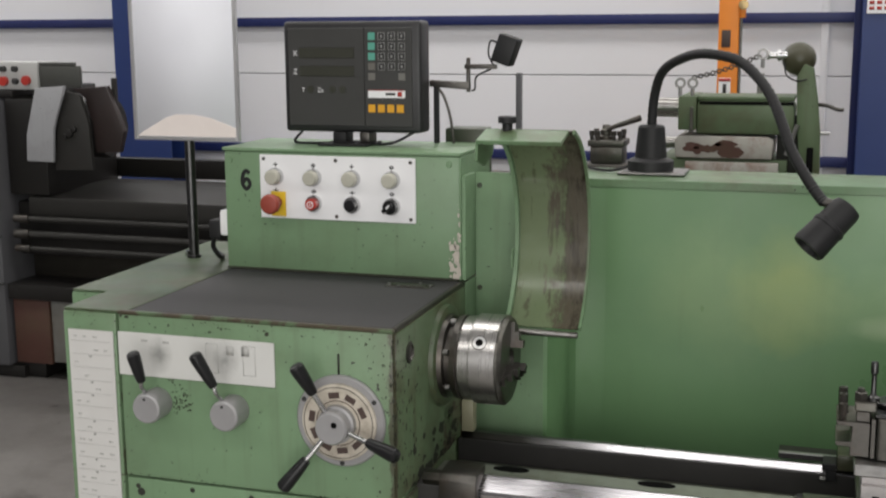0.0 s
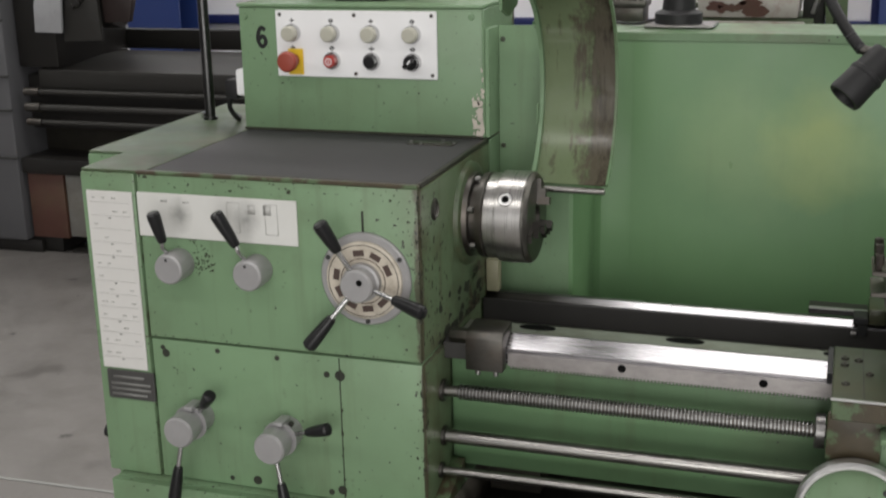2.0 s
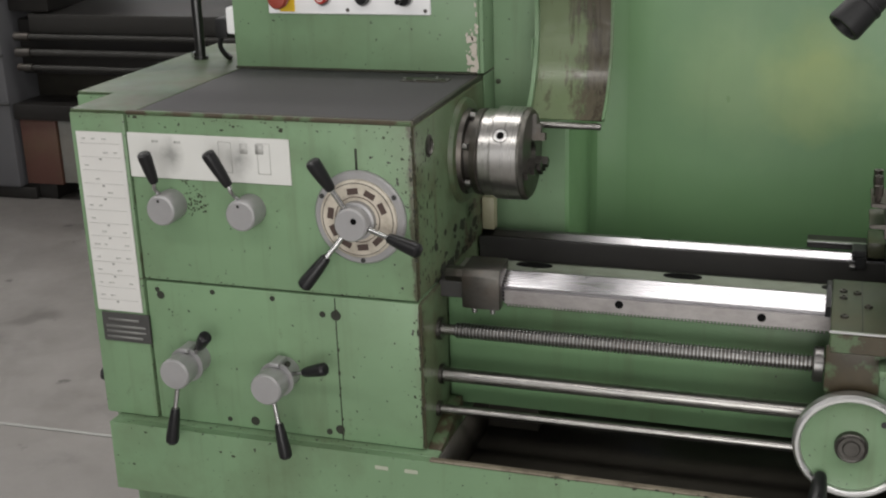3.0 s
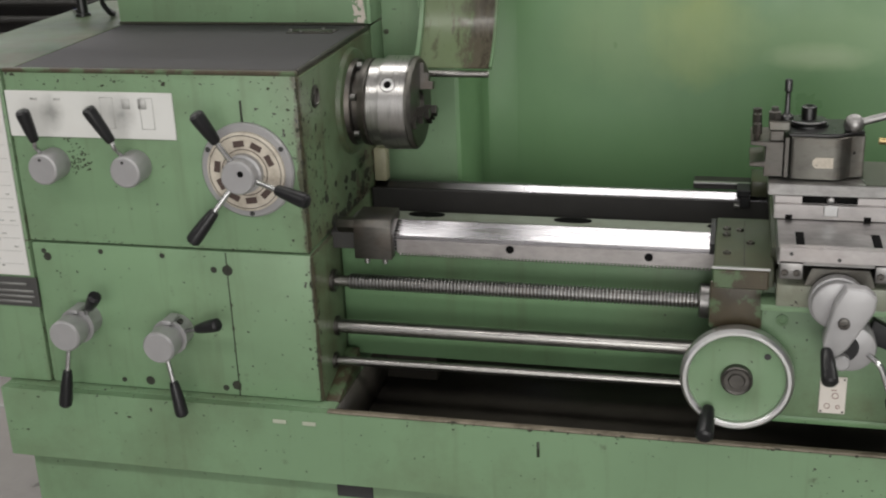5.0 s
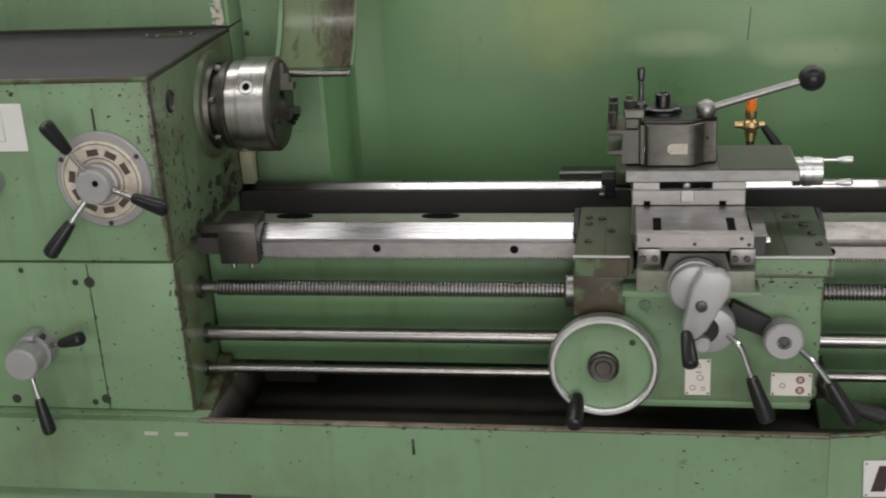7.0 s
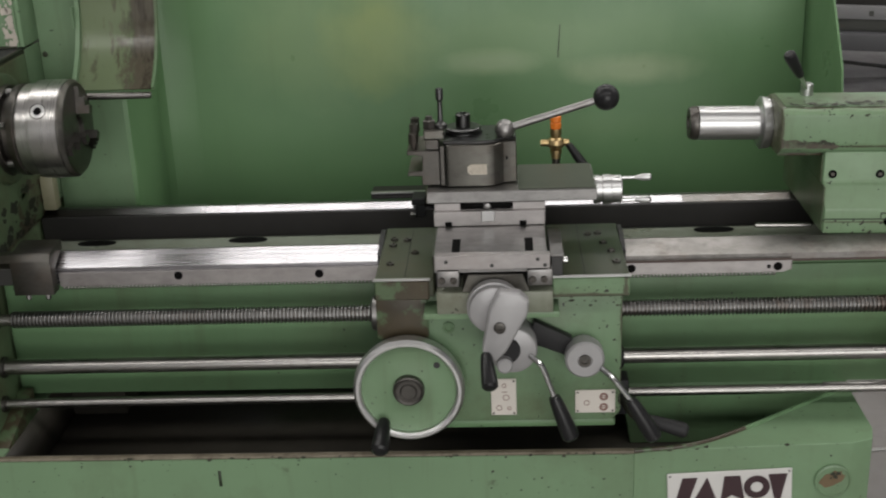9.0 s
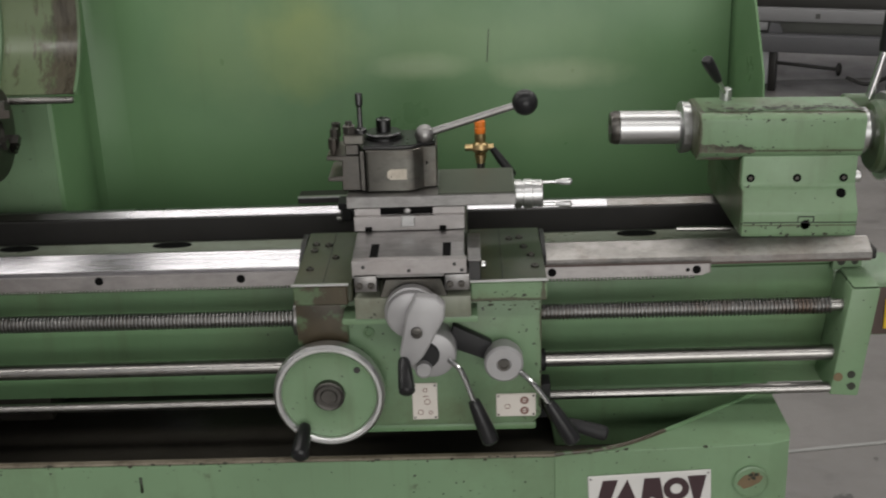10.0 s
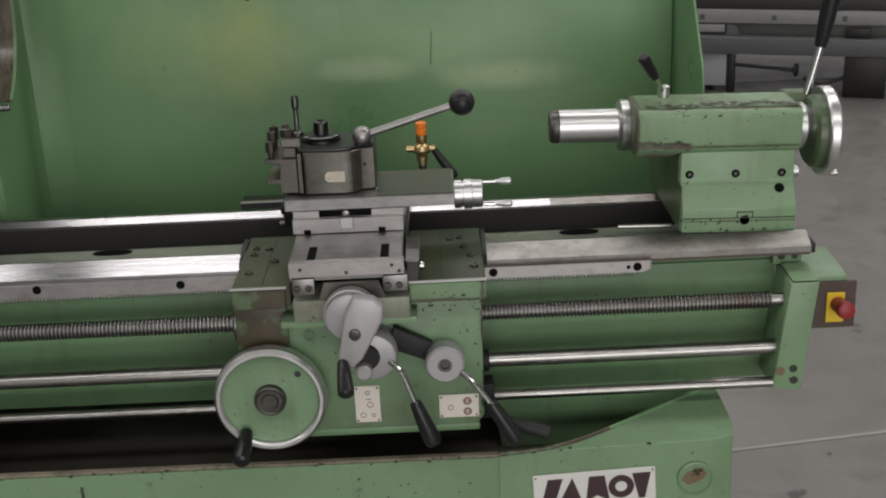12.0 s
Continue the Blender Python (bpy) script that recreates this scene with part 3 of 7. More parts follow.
def column(x, y, w=0.30, d=0.30):
    """An I-section steel column standing before the wall."""
    ob = thing("column", (x, y, 0), "blue painted steel I-section hall column", "column", "hall columns", "structure")
    part("flange", box(B(), x - w / 2, x + w / 2, y - d / 2, y - d / 2 + 0.02, 0, CEILING - 0.01, 0.003, 1), M["blue"], ob)
    part("flange", box(B(), x - w / 2, x + w / 2, y + d / 2 - 0.02, y + d / 2, 0, CEILING - 0.01, 0.003, 1), M["blue"], ob)
    part("web", box(B(), x - 0.012, x + 0.012, y - d / 2 + 0.02, y + d / 2 - 0.02, 0, CEILING - 0.01), M["blue_dark"], ob)
    part("base_plate", box(B(), x - w / 2 - 0.05, x + w / 2 + 0.05, y - d / 2 - 0.05, y + d / 2 + 0.05, 0.001, 0.025, 0.003, 1), M["blue"], ob)
    return ob


column(-4.41, 6.6, 0.46)
column(1.045, 6.5, 0.37)
# added box stands in for the dark return flange of the column
solid("column_return", box(B(), 0.815, 0.875, 6.66, 6.80, 0.0, CEILING - 0.01, 0.004), M["blue_dark"], "dark blue strip added for the column's return flange", "post")
ws = thing("wall_sign", (0.97, 6.34, 1.74), "white notice with red lines on the blue column", "sign")
part("board", box(B(), 0.882, 1.06, 6.336, 6.3485, 1.742, 1.99, 0.002, 1), M["white"], ws)
for z in (1.765, 1.80, 1.835):
    for x in (0.895, 0.94, 0.985):
        part("red_bar", box(B(), x, x + 0.03, 6.3335, 6.3358, z, z + 0.02), M["red"], ws)
column(6.3, 6.6)
solid("wall_strip", box(B(), 0.607, 0.657, Y1 - 0.04, Y1, 0.0, 3.4, 0.004), M["wall"], "pale grey vertical cover strip on the wall", "trim")

# lamp housings under the roof
for ly in LAMP_Y:
    for lx in LAMP_X:
        hl = thing("ceiling_lamp", (lx, ly, CEILING), "long white ceiling lamp housing", "lamp", "ceiling lamps")
        part("housing", box(B(), lx - 1.445, lx + 1.445, ly - 0.42, ly + 0.42, CEILING - 0.12, CEILING - 0.001, 0.01), M["lampwhite"], hl)


# ---- the lathe: base cabinet ----
AX_Y, AX_Z = 0.29, 1.05     # spindle axis
base = thing("machine_base", (0.45, 0.3, 0), "green painted steel lathe base with an oily chip tray", "machine base")
bm = B()
box(bm, -0.64, 1.0998, -0.022, -0.003, 0.406, 0.5515)
box(bm, -0.64, 0.03, -0.0028, 0.72, 0.406, 0.553, 0.004)
part("upper_panel", bm, M["green_base"], base)
part("head_pedestal", box(B(), -0.615, 1.1645, 0.004, 0.70, 0.0, 0.404, 0.006), M["green_base"], base)
part("chip_tray", box(B(), 0.032, 1.47, 0.0, 0.70, 0.43, 0.455), M["tray"], base, "black oily chip tray")
part("tray_end", box(B(), 0.0304, 0.0335, 0.0012, 0.659, 0.4555, 0.5510), M["tray"], base)
part("tray_front", box(B(), 0.0340, 1.098, -0.0029, 0.0008, 0.4555, 0.5505), M["tray"], base)
part("tray_back", box(B(), 0.032, 1.5, 0.66, 0.70, 0.456, 0.62, 0.004), M["tray"], base)
def deck_fall(x):
    """The deck comes down to the tray rim at its start."""
    return 0.011 * max(0.0, min(1.0, (1.30 - x) / 0.2))


# right-hand cabinet whose deck is cut back in a curve to the chip tray
curve = [(p.x, p.y) for p in smooth_line([(1.10, -0.0215, 0), (1.20, -0.012, 0), (1.29, 0.030, 0), (1.385, 0.096, 0), (1.474, 0.158, 0)], 6)]
bm = B()
prism(bm, [(1.165, -0.022), (1.455, -0.022), (1.490, -0.010), (1.500, 0.025), (1.50, 0.20), (1.48, 0.70), (1.165, 0.70)], "z", 0.0, 0.4055, 0.004)
part("tail_cabinet", bm, M["green_base"], base)
bm = B()
prism(bm, curve[::-1] + [(1.10, -0.022), (1.455, -0.022), (1.490, -0.010), (1.500, 0.025), (1.50, 0.165)], "z", 0.406, 0.568, 0.0012, 1)
for v in bm.verts:
    if v.co.z > 0.5:
        v.co.z -= deck_fall(v.co.x)
part("deck", bm, M["green"], base)
# slope into the tray: the bed's shade is put into its dark green
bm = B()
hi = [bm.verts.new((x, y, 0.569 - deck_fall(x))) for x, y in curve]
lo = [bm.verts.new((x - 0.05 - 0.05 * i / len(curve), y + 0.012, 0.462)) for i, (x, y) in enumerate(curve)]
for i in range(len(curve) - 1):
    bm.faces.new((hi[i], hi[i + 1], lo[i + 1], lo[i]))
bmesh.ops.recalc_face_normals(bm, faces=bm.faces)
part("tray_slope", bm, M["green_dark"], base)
bm = B()
tube(bm, [(x, y - 0.001, 0.5685 - deck_fall(x)) for x, y in curve[12:]], 0.004, 8, 1)
part("deck_edge", bm, M["green_bed"], base)
bm = B()
tube(bm, [(x, y - 0.001, 0.5687 - deck_fall(x)) for x, y in curve[:13]], 0.004, 8, 1)
part("deck_edge", bm, M["bared"], base, "edge rubbed brown")
bm = B()
prism(bm, [(0.02, -0.0235), (1.11, -0.0235), (1.11, -0.010), (0.02, -0.010)], "z", 0.5518, 0.557, 0.002, 1)
part("tray_rim", bm, M["worn_rim"], base, "worn grimy tray rim")
part("drain_slot", box(B(), 0.02, 0.09, 0.0, 0.0045, 0.366, 0.392, 0.002, 1), M["ink"], base)
bm = B()
turned(bm, (1.427, -0.0225, 0.498), (0, -1, 0), [(0, 0.030), (0.004, 0.030), (0.005, 0.027), (0.0035, 0.026), (0.0035, 0)], 36)
rc = part("round_cover", bm, M["green_base"], base, "round cover with flaking paint")
rnd = random.Random(15)
bm = B()
prism(bm, [(1.425 + 0.019 * f * math.cos(a), 0.5015 + 0.014 * f * math.sin(a) + 0.35 * 0.019 * f * math.cos(a)) for a, f in ((2 * math.pi * k / 18, rnd.uniform(0.85, 1.12)) for k in range(18))], "y", -0.0266, -0.0260)
part("rust_patch", bm, M["rust_paint"], rc, "brown patch where the paint has gone")
flakes(rc, "rust_patch", (1.420, -0.0279, 0.514), (1, 0, 0), (0, 0, -1), 0.016, 0.010, 7, 0.005, 15, M["flake_dark"], 1.0)
# the maker's plate sits a little askew; its name is kept as plain shapes
PLATE = ((1.2585, -0.024, 0.4845), -2.6)


def on_plate(bm):
    return turn_about(bm, PLATE[0], "Y", PLATE[1])


logo = part("nameplate", on_plate(box(B(), 1.156, 1.361, -0.0262, -0.0225, 0.450, 0.519, 0.0015, 1)), M["plate"], base, "white maker's plate with dark shapes")
for shape in (
    [(1.168, 0.462), (1.190, 0.462), (1.206, 0.510), (1.181, 0.510)],
    [(1.197, 0.462), (1.238, 0.462), (1.222, 0.510)],
    [(1.243, 0.462), (1.262, 0.474), (1.283, 0.462), (1.276, 0.510), (1.250, 0.510)],
    [(1.332, 0.462), (1.342, 0.462), (1.353, 0.510), (1.322, 0.510)],
):
    part("dark_shape", on_plate(prism(B(), shape, "y", -0.0275, -0.0263)), M["logo_ink"], logo)
bm = B()
ring(bm, (1.303, -0.0263, 0.487), (0, -1, 0), [(0, 0.0215), (0.0012, 0.0215), (0.0012, 0.0100), (0, 0.0100)], 28)
part("dark_ring", on_plate(bm), M["logo_ink"], logo)
for x, z in ((1.161, 0.514), (1.356, 0.514), (1.161, 0.455), (1.356, 0.455)):
    part("plate_rivet", on_plate(turned(B(), (x, -0.0262, z), (0, -1, 0), [(0, 0.0022), (0.0010, 0.0018), (0.0012, 0)], 8)), M["steel"], logo)
for x in (-0.085, -0.028):
    part("label_scrap", box(B(), x, x + 0.026, -0.0245, -0.0222, 0.524, 0.532, 0.001, 1), M["scrap"], base)
part("paint_scratch", box(B(), 0.402, 0.407, -0.0232, -0.0221, 0.500, 0.530), M["green_dark"], base)
flakes(base, "paint_loss", (0.03, -0.0246, 0.5565), (1, 0, 0), (0, 0, -1), 1.06, 0.006, 40, 0.0026, 11, M["flake_dark"], 2.5)
flakes(base, "paint_loss", (-0.60, -0.0226, 0.545), (1, 0, 0), (0, 0, -1), 2.05, 0.13, 28, 0.0024, 12, M["flake_dark"], 1.0)
flakes(base, "paint_loss", (1.12, -0.0226, 0.566), (1, 0, 0), (0, 0, -1), 0.32, 0.012, 14, 0.003, 13, M["flake_dark"], 2.0)
# ---- the bed ----
bed = thing("lathe_bed", (0.8, 0.3, 0.457), "green cast lathe bed with bright ground steel ways", "lathe bed")
XE = 1.645
REAR_WAY = [(0.400, 0.785), (0.400, 0.8460), (0.4155, 0.8545), (0.440, 0.8510), (0.452, 0.842), (0.47, 0.836), (0.47, 0.785)]
WAY = [(0.128, 0.814), (0.128, 0.8445), (0.164, 0.862), (0.182, 0.857), (0.196, 0.846), (0.215, 0.842), (0.215, 0.805)]
part("front_way", prism(B(), WAY, "x", 0.0, 0.0575, 0.0012, 1), M["way_flank"], bed, "dark end of the front way")
bm = B()
prism(bm, WAY, "x", 0.058, 0.90)
part("front_way", bm, M["ways"], bed, "bright ground front vee way")
bm = B()
prism(bm, WAY, "x", 0.9005, 1.375)
part("front_way", bm, M["ways_dull"], bed, "brown-stained length of the front way, weaker reflection in its colour")
bm = B()
prism(bm, [(0.129, 0.831), (0.129, 0.844), (0.164, 0.861), (0.182, 0.8565), (0.196, 0.846), (0.215, 0.842), (0.215, 0.831)], "x", 1.3755, XE)
part("front_way", bm, M["ways_dull"], bed, "brown-stained length of the front way, weaker reflection in its colour")
part("brown_edge", box(B(), 1.3755, XE - 0.002, 0.1268, 0.1288, 0.8295, 0.8330, 0.0004, 1), M["brown"], bed, "rusty lower edge of the way")
# brown strip draws the rusty edge and the way's shadow line over the rack
part("brown_edge", box(B(), 1.086, 1.374, 0.1196, 0.1216, 0.8345, 0.8375, 0.0004, 1), M["brown"], bed, "rusty lower edge of the way")
part("way_casting", box(B(), 1.3755, XE - 0.004, 0.176, 0.214, 0.8065, 0.8305, 0.002, 1), M["green_bed"], bed)
bm = B()
prism(bm, REAR_WAY, "x", 0.3805, 0.90)
part("rear_way", bm, M["ways"], bed, "bright ground rear way")
bm = B()
prism(bm, REAR_WAY, "x", 0.9005, 1.230)
part("rear_way", bm, M["ways"], bed, "bright ground rear way")
part("rear_way", prism(B(), REAR_WAY, "x", 1.2305, XE), M["ways_dull"], bed, "stained length of the rear way, darker reflection in its colour")
# the headstock's dark reflection is painted into this length
part("rear_way", prism(B(), REAR_WAY, "x", 0.0, 0.380), M["ways_fading"], bed, "rear way length, dark headstock reflection put into its colour")
# near-black strip carries the dark reflection in the way's side
part("way_side", box(B(), 0.0, XE - 0.01, 0.394, 0.3995, 0.79, 0.8445, 0.001, 1), M["way_flank"], bed, "side of the rear way, dark reflection put into its colour")
part("front_wall", box(B(), 0.0, 1.60, 0.175, 0.225, 0.578, 0.806, 0.006), M["green_bed"], bed)
part("rear_wall", box(B(), 0.0, 1.60, 0.40, 0.46, 0.60, 0.7845, 0.004), M["green_bed"], bed)
part("web", box(B(), 0.0, 1.58, 0.3015, 0.3935, 0.770, 0.800, 0.003), M["web_dark"], bed, "dark oily bed web")
# pale paint stands for the reflecting flat behind the front way
part("inner_strip", box(B(), 0.0, 1.58, 0.2155, 0.3005, 0.772, 0.831, 0.0015, 1), M["web"], bed, "strip inside the front way, pale reflection put into its colour")
for x in (0.142, 0.424, 0.706, 0.988, 1.270):
    bm = B()
    oval = [(x + 0.036 * math.cos(a) * abs(math.cos(a)) ** -0.35, 0.284 + 0.014 * math.sin(a)) for a in (2 * math.pi * k / 28 for k in range(28))]
    prism(bm, oval, "z", 0.8313, 0.8319)
    part("web_opening", bm, M["void"], bed)
part("bed_leg", box(B(), 0.01, 0.14, 0.32, 0.46, 0.456, 0.604, 0.004), M["tray"], bed)
bm = B()
prism(bm, [(1.115, 0.456), (1.49, 0.456), (1.50, 0.604), (1.092, 0.604)], "y", 0.178, 0.46, 0.004)
part("bed_leg", bm, M["green_bed"], bed)
part("end_wall", box(B(), 1.581, 1.60, 0.226, 0.399, 0.60, 0.842, 0.004), M["green_bed"], bed)
# gear rack under the front way, in lengths
for xa, xb in ((1.085, 1.372),):
    bm = B()
    prism(bm, [(xa, 0.812), (xb - 0.012, 0.812), (xb, 0.818), (xb, 0.834), (xa, 0.834)], "y", 0.122, 0.1278, 0.001, 1)
    n = int((xb - 0.02 - xa) / 0.0063)
    for i in range(n):
        x = xa + 0.0063 * i
        box(bm, x, x + 0.0034, 0.1222, 0.1278, 0.807, 0.8119)
    part("gear_rack", bm, M["ways_worn"], bed, "toothed steel rack under the front way")
bm = B()
box(bm, 0.125, 0.70, 0.1225, 0.1279, 0.812, 0.838, 0.001, 1)
n = int(0.56 / 0.0063)
for i in range(n):
    x = 0.13 + 0.0063 * i
    box(bm, x, x + 0.0034, 0.1227, 0.1278, 0.8075, 0.8119)
part("gear_rack", bm, M["ways_worn"], bed, "toothed steel rack under the front way")
for x, z in ((0.334, 0.829), (0.577, 0.827), (1.106, 0.824), (1.335, 0.823), (1.350, 0.823)):
    bm = B()
    turned(bm, (x, 0.1219, z), (0, -1, 0), [(0, 0.0075 if x != 1.335 else 0.0035), (0.0006, 0.0075 if x != 1.335 else 0.0035), (0.0006, 0)], 16)
    part("rack_screw", bm, M["void"], bed)
part("way_end", box(B(), XE + 0.0005, XE + 0.010, 0.135, 0.21, 0.828, 0.847, 0.003), M["machine_dark"], bed)

# carriage stop clamped on the front way
stop = thing("bed_stop", (0.09, 0.15, 0.862), "grey steel carriage stop clamped on the bed", "stop block")
bm = B()
prism(bm, [(0.100, 0.806), (0.100, 0.868), (0.108, 0.880), (0.168, 0.884), (0.168, 0.866), (0.162, 0.866), (0.126, 0.848), (0.126, 0.806)], "x", 0.052, 0.122, 0.002)
part("clamp_block", bm, M["steel_dark"], stop)
bm = B()
turned(bm, (0.012, 0.135, 0.858), (1, 0, 0), [(0, 0.012), (0.003, 0.014), (0.039, 0.014)], 6)
part("hex_stud", bm, M["steel_dark"], stop)
for x in (0.072, 0.106):
    bm = B()
    turned(bm, (x, 0.112, 0.806), (0, 0, -1), [(0, 0.005), (0.010, 0.005), (0.012, 0.003)], 10)
    part("clamp_screw", bm, M["steel"], stop)

# ---- rods along the bed ----
def leadscrew_mesh(x0, x1, y, z, r, pitch, depth, seg=20):
    bm = B()
    prof = []
    s = 0.0
    while s < x1 - x0 - pitch:
        prof += [(s, r - depth), (s + pitch * 0.50, r - depth), (s + pitch * 0.60, r), (s + pitch * 0.90, r)]
        s += pitch
    turned(bm, (x0, y, z), (1, 0, 0), prof, seg)
    return bm


ls = thing("leadscrew", (0.8, 0.11, 0.74), "threaded steel leadscrew, rusty towards its far end", "leadscrew")
part("plain_end", rod(B(), (0.0, 0.11, 0.757), (0.035, 0.11, 0.757), 0.0105), M["rod"], ls)
part("oily_core", rod(B(), (0.035, 0.11, 0.757), (1.575, 0.11, 0.757), 0.0120, 20), M["steel_dark"], ls, "dark oily root of the thread")
part("thread", leadscrew_mesh(0.035, 1.06, 0.11, 0.757, 0.0150, 0.0066, 0.0032), M["screw"], ls)
part("thread", leadscrew_mesh(1.06, 1.575, 0.11, 0.757, 0.0150, 0.0066, 0.0032), M["screw_rust"], ls, "rusty length of the thread")
part("plain_end", rod(B(), (1.574, 0.11, 0.757), (1.606, 0.11, 0.757), 0.0105), M["rod"], ls)
fr = thing("feed_rod", (0.8, 0.112, 0.65), "bright steel feed rod along the lathe bed", "feed rod")
part("bar", rod(B(), (0.0, 0.112, 0.665), (1.605, 0.112, 0.668), 0.0136, 24), M["rod"], fr)
part("collar", rod(B(), (1.066, 0.112, 0.666), (1.094, 0.112, 0.666), 0.0195, 24, bevel=0.002), M["black_matt"], fr, "black collar beside the apron")
sr = thing("switch_rod", (0.8, 0.09, 0.59), "thin bright steel switch rod along the lathe bed", "control rod")
part("bar", rod(B(), (0.0, 0.09, 0.604), (1.60, 0.09, 0.611), 0.0085, 20), M["rod"], sr)
bm = B()
box(bm, 1.43, 1.575, 0.088, 0.092, 0.617, 0.621)
part("key_strip", bm, M["rod"], sr)

# right-hand rod bracket
br = thing("rod_bracket", (1.6, 0.14, 0.6), "green cast bracket carrying the rod ends", "bracket")
bm = B()
prism(bm, [(1.578, 0.602), (1.627, 0.598), (1.648, 0.797), (1.600, 0.797)], "y", 0.080, 0.174, 0.003)
part("bracket_body", bm, M["green"], br)
bm = B()
prism(bm, [(0.082, 0.7995), (0.158, 0.806), (0.158, 0.7995)], "x", 1.603, 1.646, 0.001, 1)
part("sloping_top", bm, M["green"], br)
bm = B()
box(bm, 1.590, 1.640, 0.160, 0.172, 0.80, 0.8395, 0.002)
part("mounting_tab", bm, M["green"], br)
part("joint_gap", box(B(), 1.604, 1.645, 0.084, 0.158, 0.7972, 0.7993), M["void"], br)
for x, y, z, r in ((1.604, 0.1595, 0.816, 0.007), (1.627, 0.1595, 0.816, 0.006), (1.612, 0.0795, 0.640, 0.007), (1.614, 0.0795, 0.618, 0.007)):
    bm = B()
    turned(bm, (x, y, z), (0, -1, 0), [(0, r), (0.001, r), (0.001, 0)], 14)
    part("screw", bm, M["grime"], br)
bm = B()
turned(bm, (1.590, 0.0795, 0.636), (0, -1, 0), [(0, 0.008), (0.0012, 0.008), (0.0012, 0)], 14)
part("plug", bm, M["rust_paint"], br)
# electrical box and emergency stop behind the bracket
eb = thing("emergency_stop", (1.70, 0.25, 0.66), "red mushroom emergency stop on a brown plate with a green box", "emergency switch")
bm = B()
prism(bm, [(0.202, 0.655), (0.202, 0.757), (0.33, 0.765), (0.33, 0.655)], "x", 1.602, 1.737, 0.003)
part("switch_box", bm, M["green"], eb)
part("switch_plate", box(B(), 1.652, 1.752, 0.195, 0.2005, 0.660, 0.749, 0.001, 1), M["brown"], eb, "brown switch plate")
part("yellow_plate", box(B(), 1.699, 1.731, 0.191, 0.1948, 0.672, 0.729, 0.001, 1), M["yellow"], eb, "yellow backing plate")
bm = B()
turned(bm, (1.719, 0.1905, 0.707), (0.06, -1, 0.10), [(0, 0.0140), (0.020, 0.0140), (0.024, 0.0150), (0.036, 0.0160), (0.042, 0.0150), (0.045, 0.010), (0.046, 0)], 28)
part("mushroom_button", bm, M["red_dark"], eb, "red mushroom button")

# ---- headstock ----
hs = thing("headstock", (-0.33, 0.3, 0.553), "green enamelled lathe headstock with chipped oily paint", "headstock")
bm = B()
prism(bm, [(-0.545, 0.846), (0.0, 0.846), (0.0, 1.162), (-0.545, 1.162)], "y", 0.010, 0.74, 0.004)
part("head_casting", bm, M["green_head"], hs)
bm = B()
prism(bm, [(-0.545, 0.555), (0.0, 0.555), (0.0, 0.842), (-0.545, 0.842)], "y", 0.012, 0.165, 0.004)
part("feed_gearbox", bm, M["green_gearbox"], hs)
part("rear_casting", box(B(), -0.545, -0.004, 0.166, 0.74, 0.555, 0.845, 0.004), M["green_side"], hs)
bm = B()
prism(bm, [(-0.664, 0.555), (-0.549, 0.555), (-0.549, 1.162), (-0.664, 1.162)], "y", 0.009, 0.74, 0.005)
part("gear_cover", bm, M["green_head"], hs)
part("end_cover", box(B(), -0.745, -0.6645, 0.155, 0.74, 0.42, 1.162, 0.006), M["green"], hs)
bm = B()
prism(bm, [(-0.662, 0.012), (-0.53, 0.012), (-0.53, 0.735), (-0.742, 0.735), (-0.742, 0.158), (-0.662, 0.158)], "z", 1.1622, 1.1668, 0.001, 1)
part("top_cover", bm, M["cover_dirty"], hs, "oil-stained green top plate")
part("rubber_mat", box(B(), -0.526, -0.006, 0.022, 0.432, 1.1624, 1.1675, 0.0015, 1), M["rubber"], hs, "dark grey ribbed rubber mat")
part("steel_trim", box(B(), -0.545, 0.001, 0.0085, 0.0215, 1.1605, 1.1680, 0.002, 1), M["bared"], hs, "worn bare front edge")
part("steel_trim", box(B(), -0.0055, 0.002, 0.0217, 0.434, 1.160, 1.1690, 0.002, 1), M["steel_dark"], hs)
part("rear_strip", box(B(), 0.0029, 0.0052, 0.436, 0.508, 0.852, 1.1660, 0.001, 1), M["green"], hs)
bm = B()
box(bm, -0.140, -0.045, 0.345, 0.385, 1.1676, 1.1690, 0.001, 1)
part("sight_frame", bm, M["steel_dark"], hs)
bm = B()
box(bm, -0.128, -0.058, 0.353, 0.377, 1.1691, 1.1700)
part("sight_glass", bm, M["display"], hs)
for x, y in ((-0.1365, 0.365), (-0.0485, 0.365), (-0.110, 0.3485), (-0.075, 0.3815)):
    part("frame_bolt", turned(B(), (x, y, 1.1691), (0, 0, 1), [(0, 0.004), (0.003, 0.004), (0.0035, 0)], 8), M["steel"], hs)
part("grime_line", box(B(), -0.537, -0.008, 0.4322, 0.4365, 1.1676, 1.1725, 0.001, 1), M["flake_dark"], hs)
# grimy right-hand face and boss
bm = B()
turned(bm, (0.0, AX_Y + 0.004, AX_Z), (1, 0, 0), [(0.0026, 0.101), (0.0110, 0.098), (0.0132, 0.094), (0.0132, 0)], 56)
part("spindle_boss", bm, M["green_darkened"], hs)
bm = B()
turned(bm, (0.0, 0.090, 1.108), (1, 0, 0), [(0, 0.020), (0.004, 0.020), (0.006, 0.015), (0.003, 0.013), (0.003, 0)], 24)
part("oil_plug", bm, M["steel_dark"], hs)
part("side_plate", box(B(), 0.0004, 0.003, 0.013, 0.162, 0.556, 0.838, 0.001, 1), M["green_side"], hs)
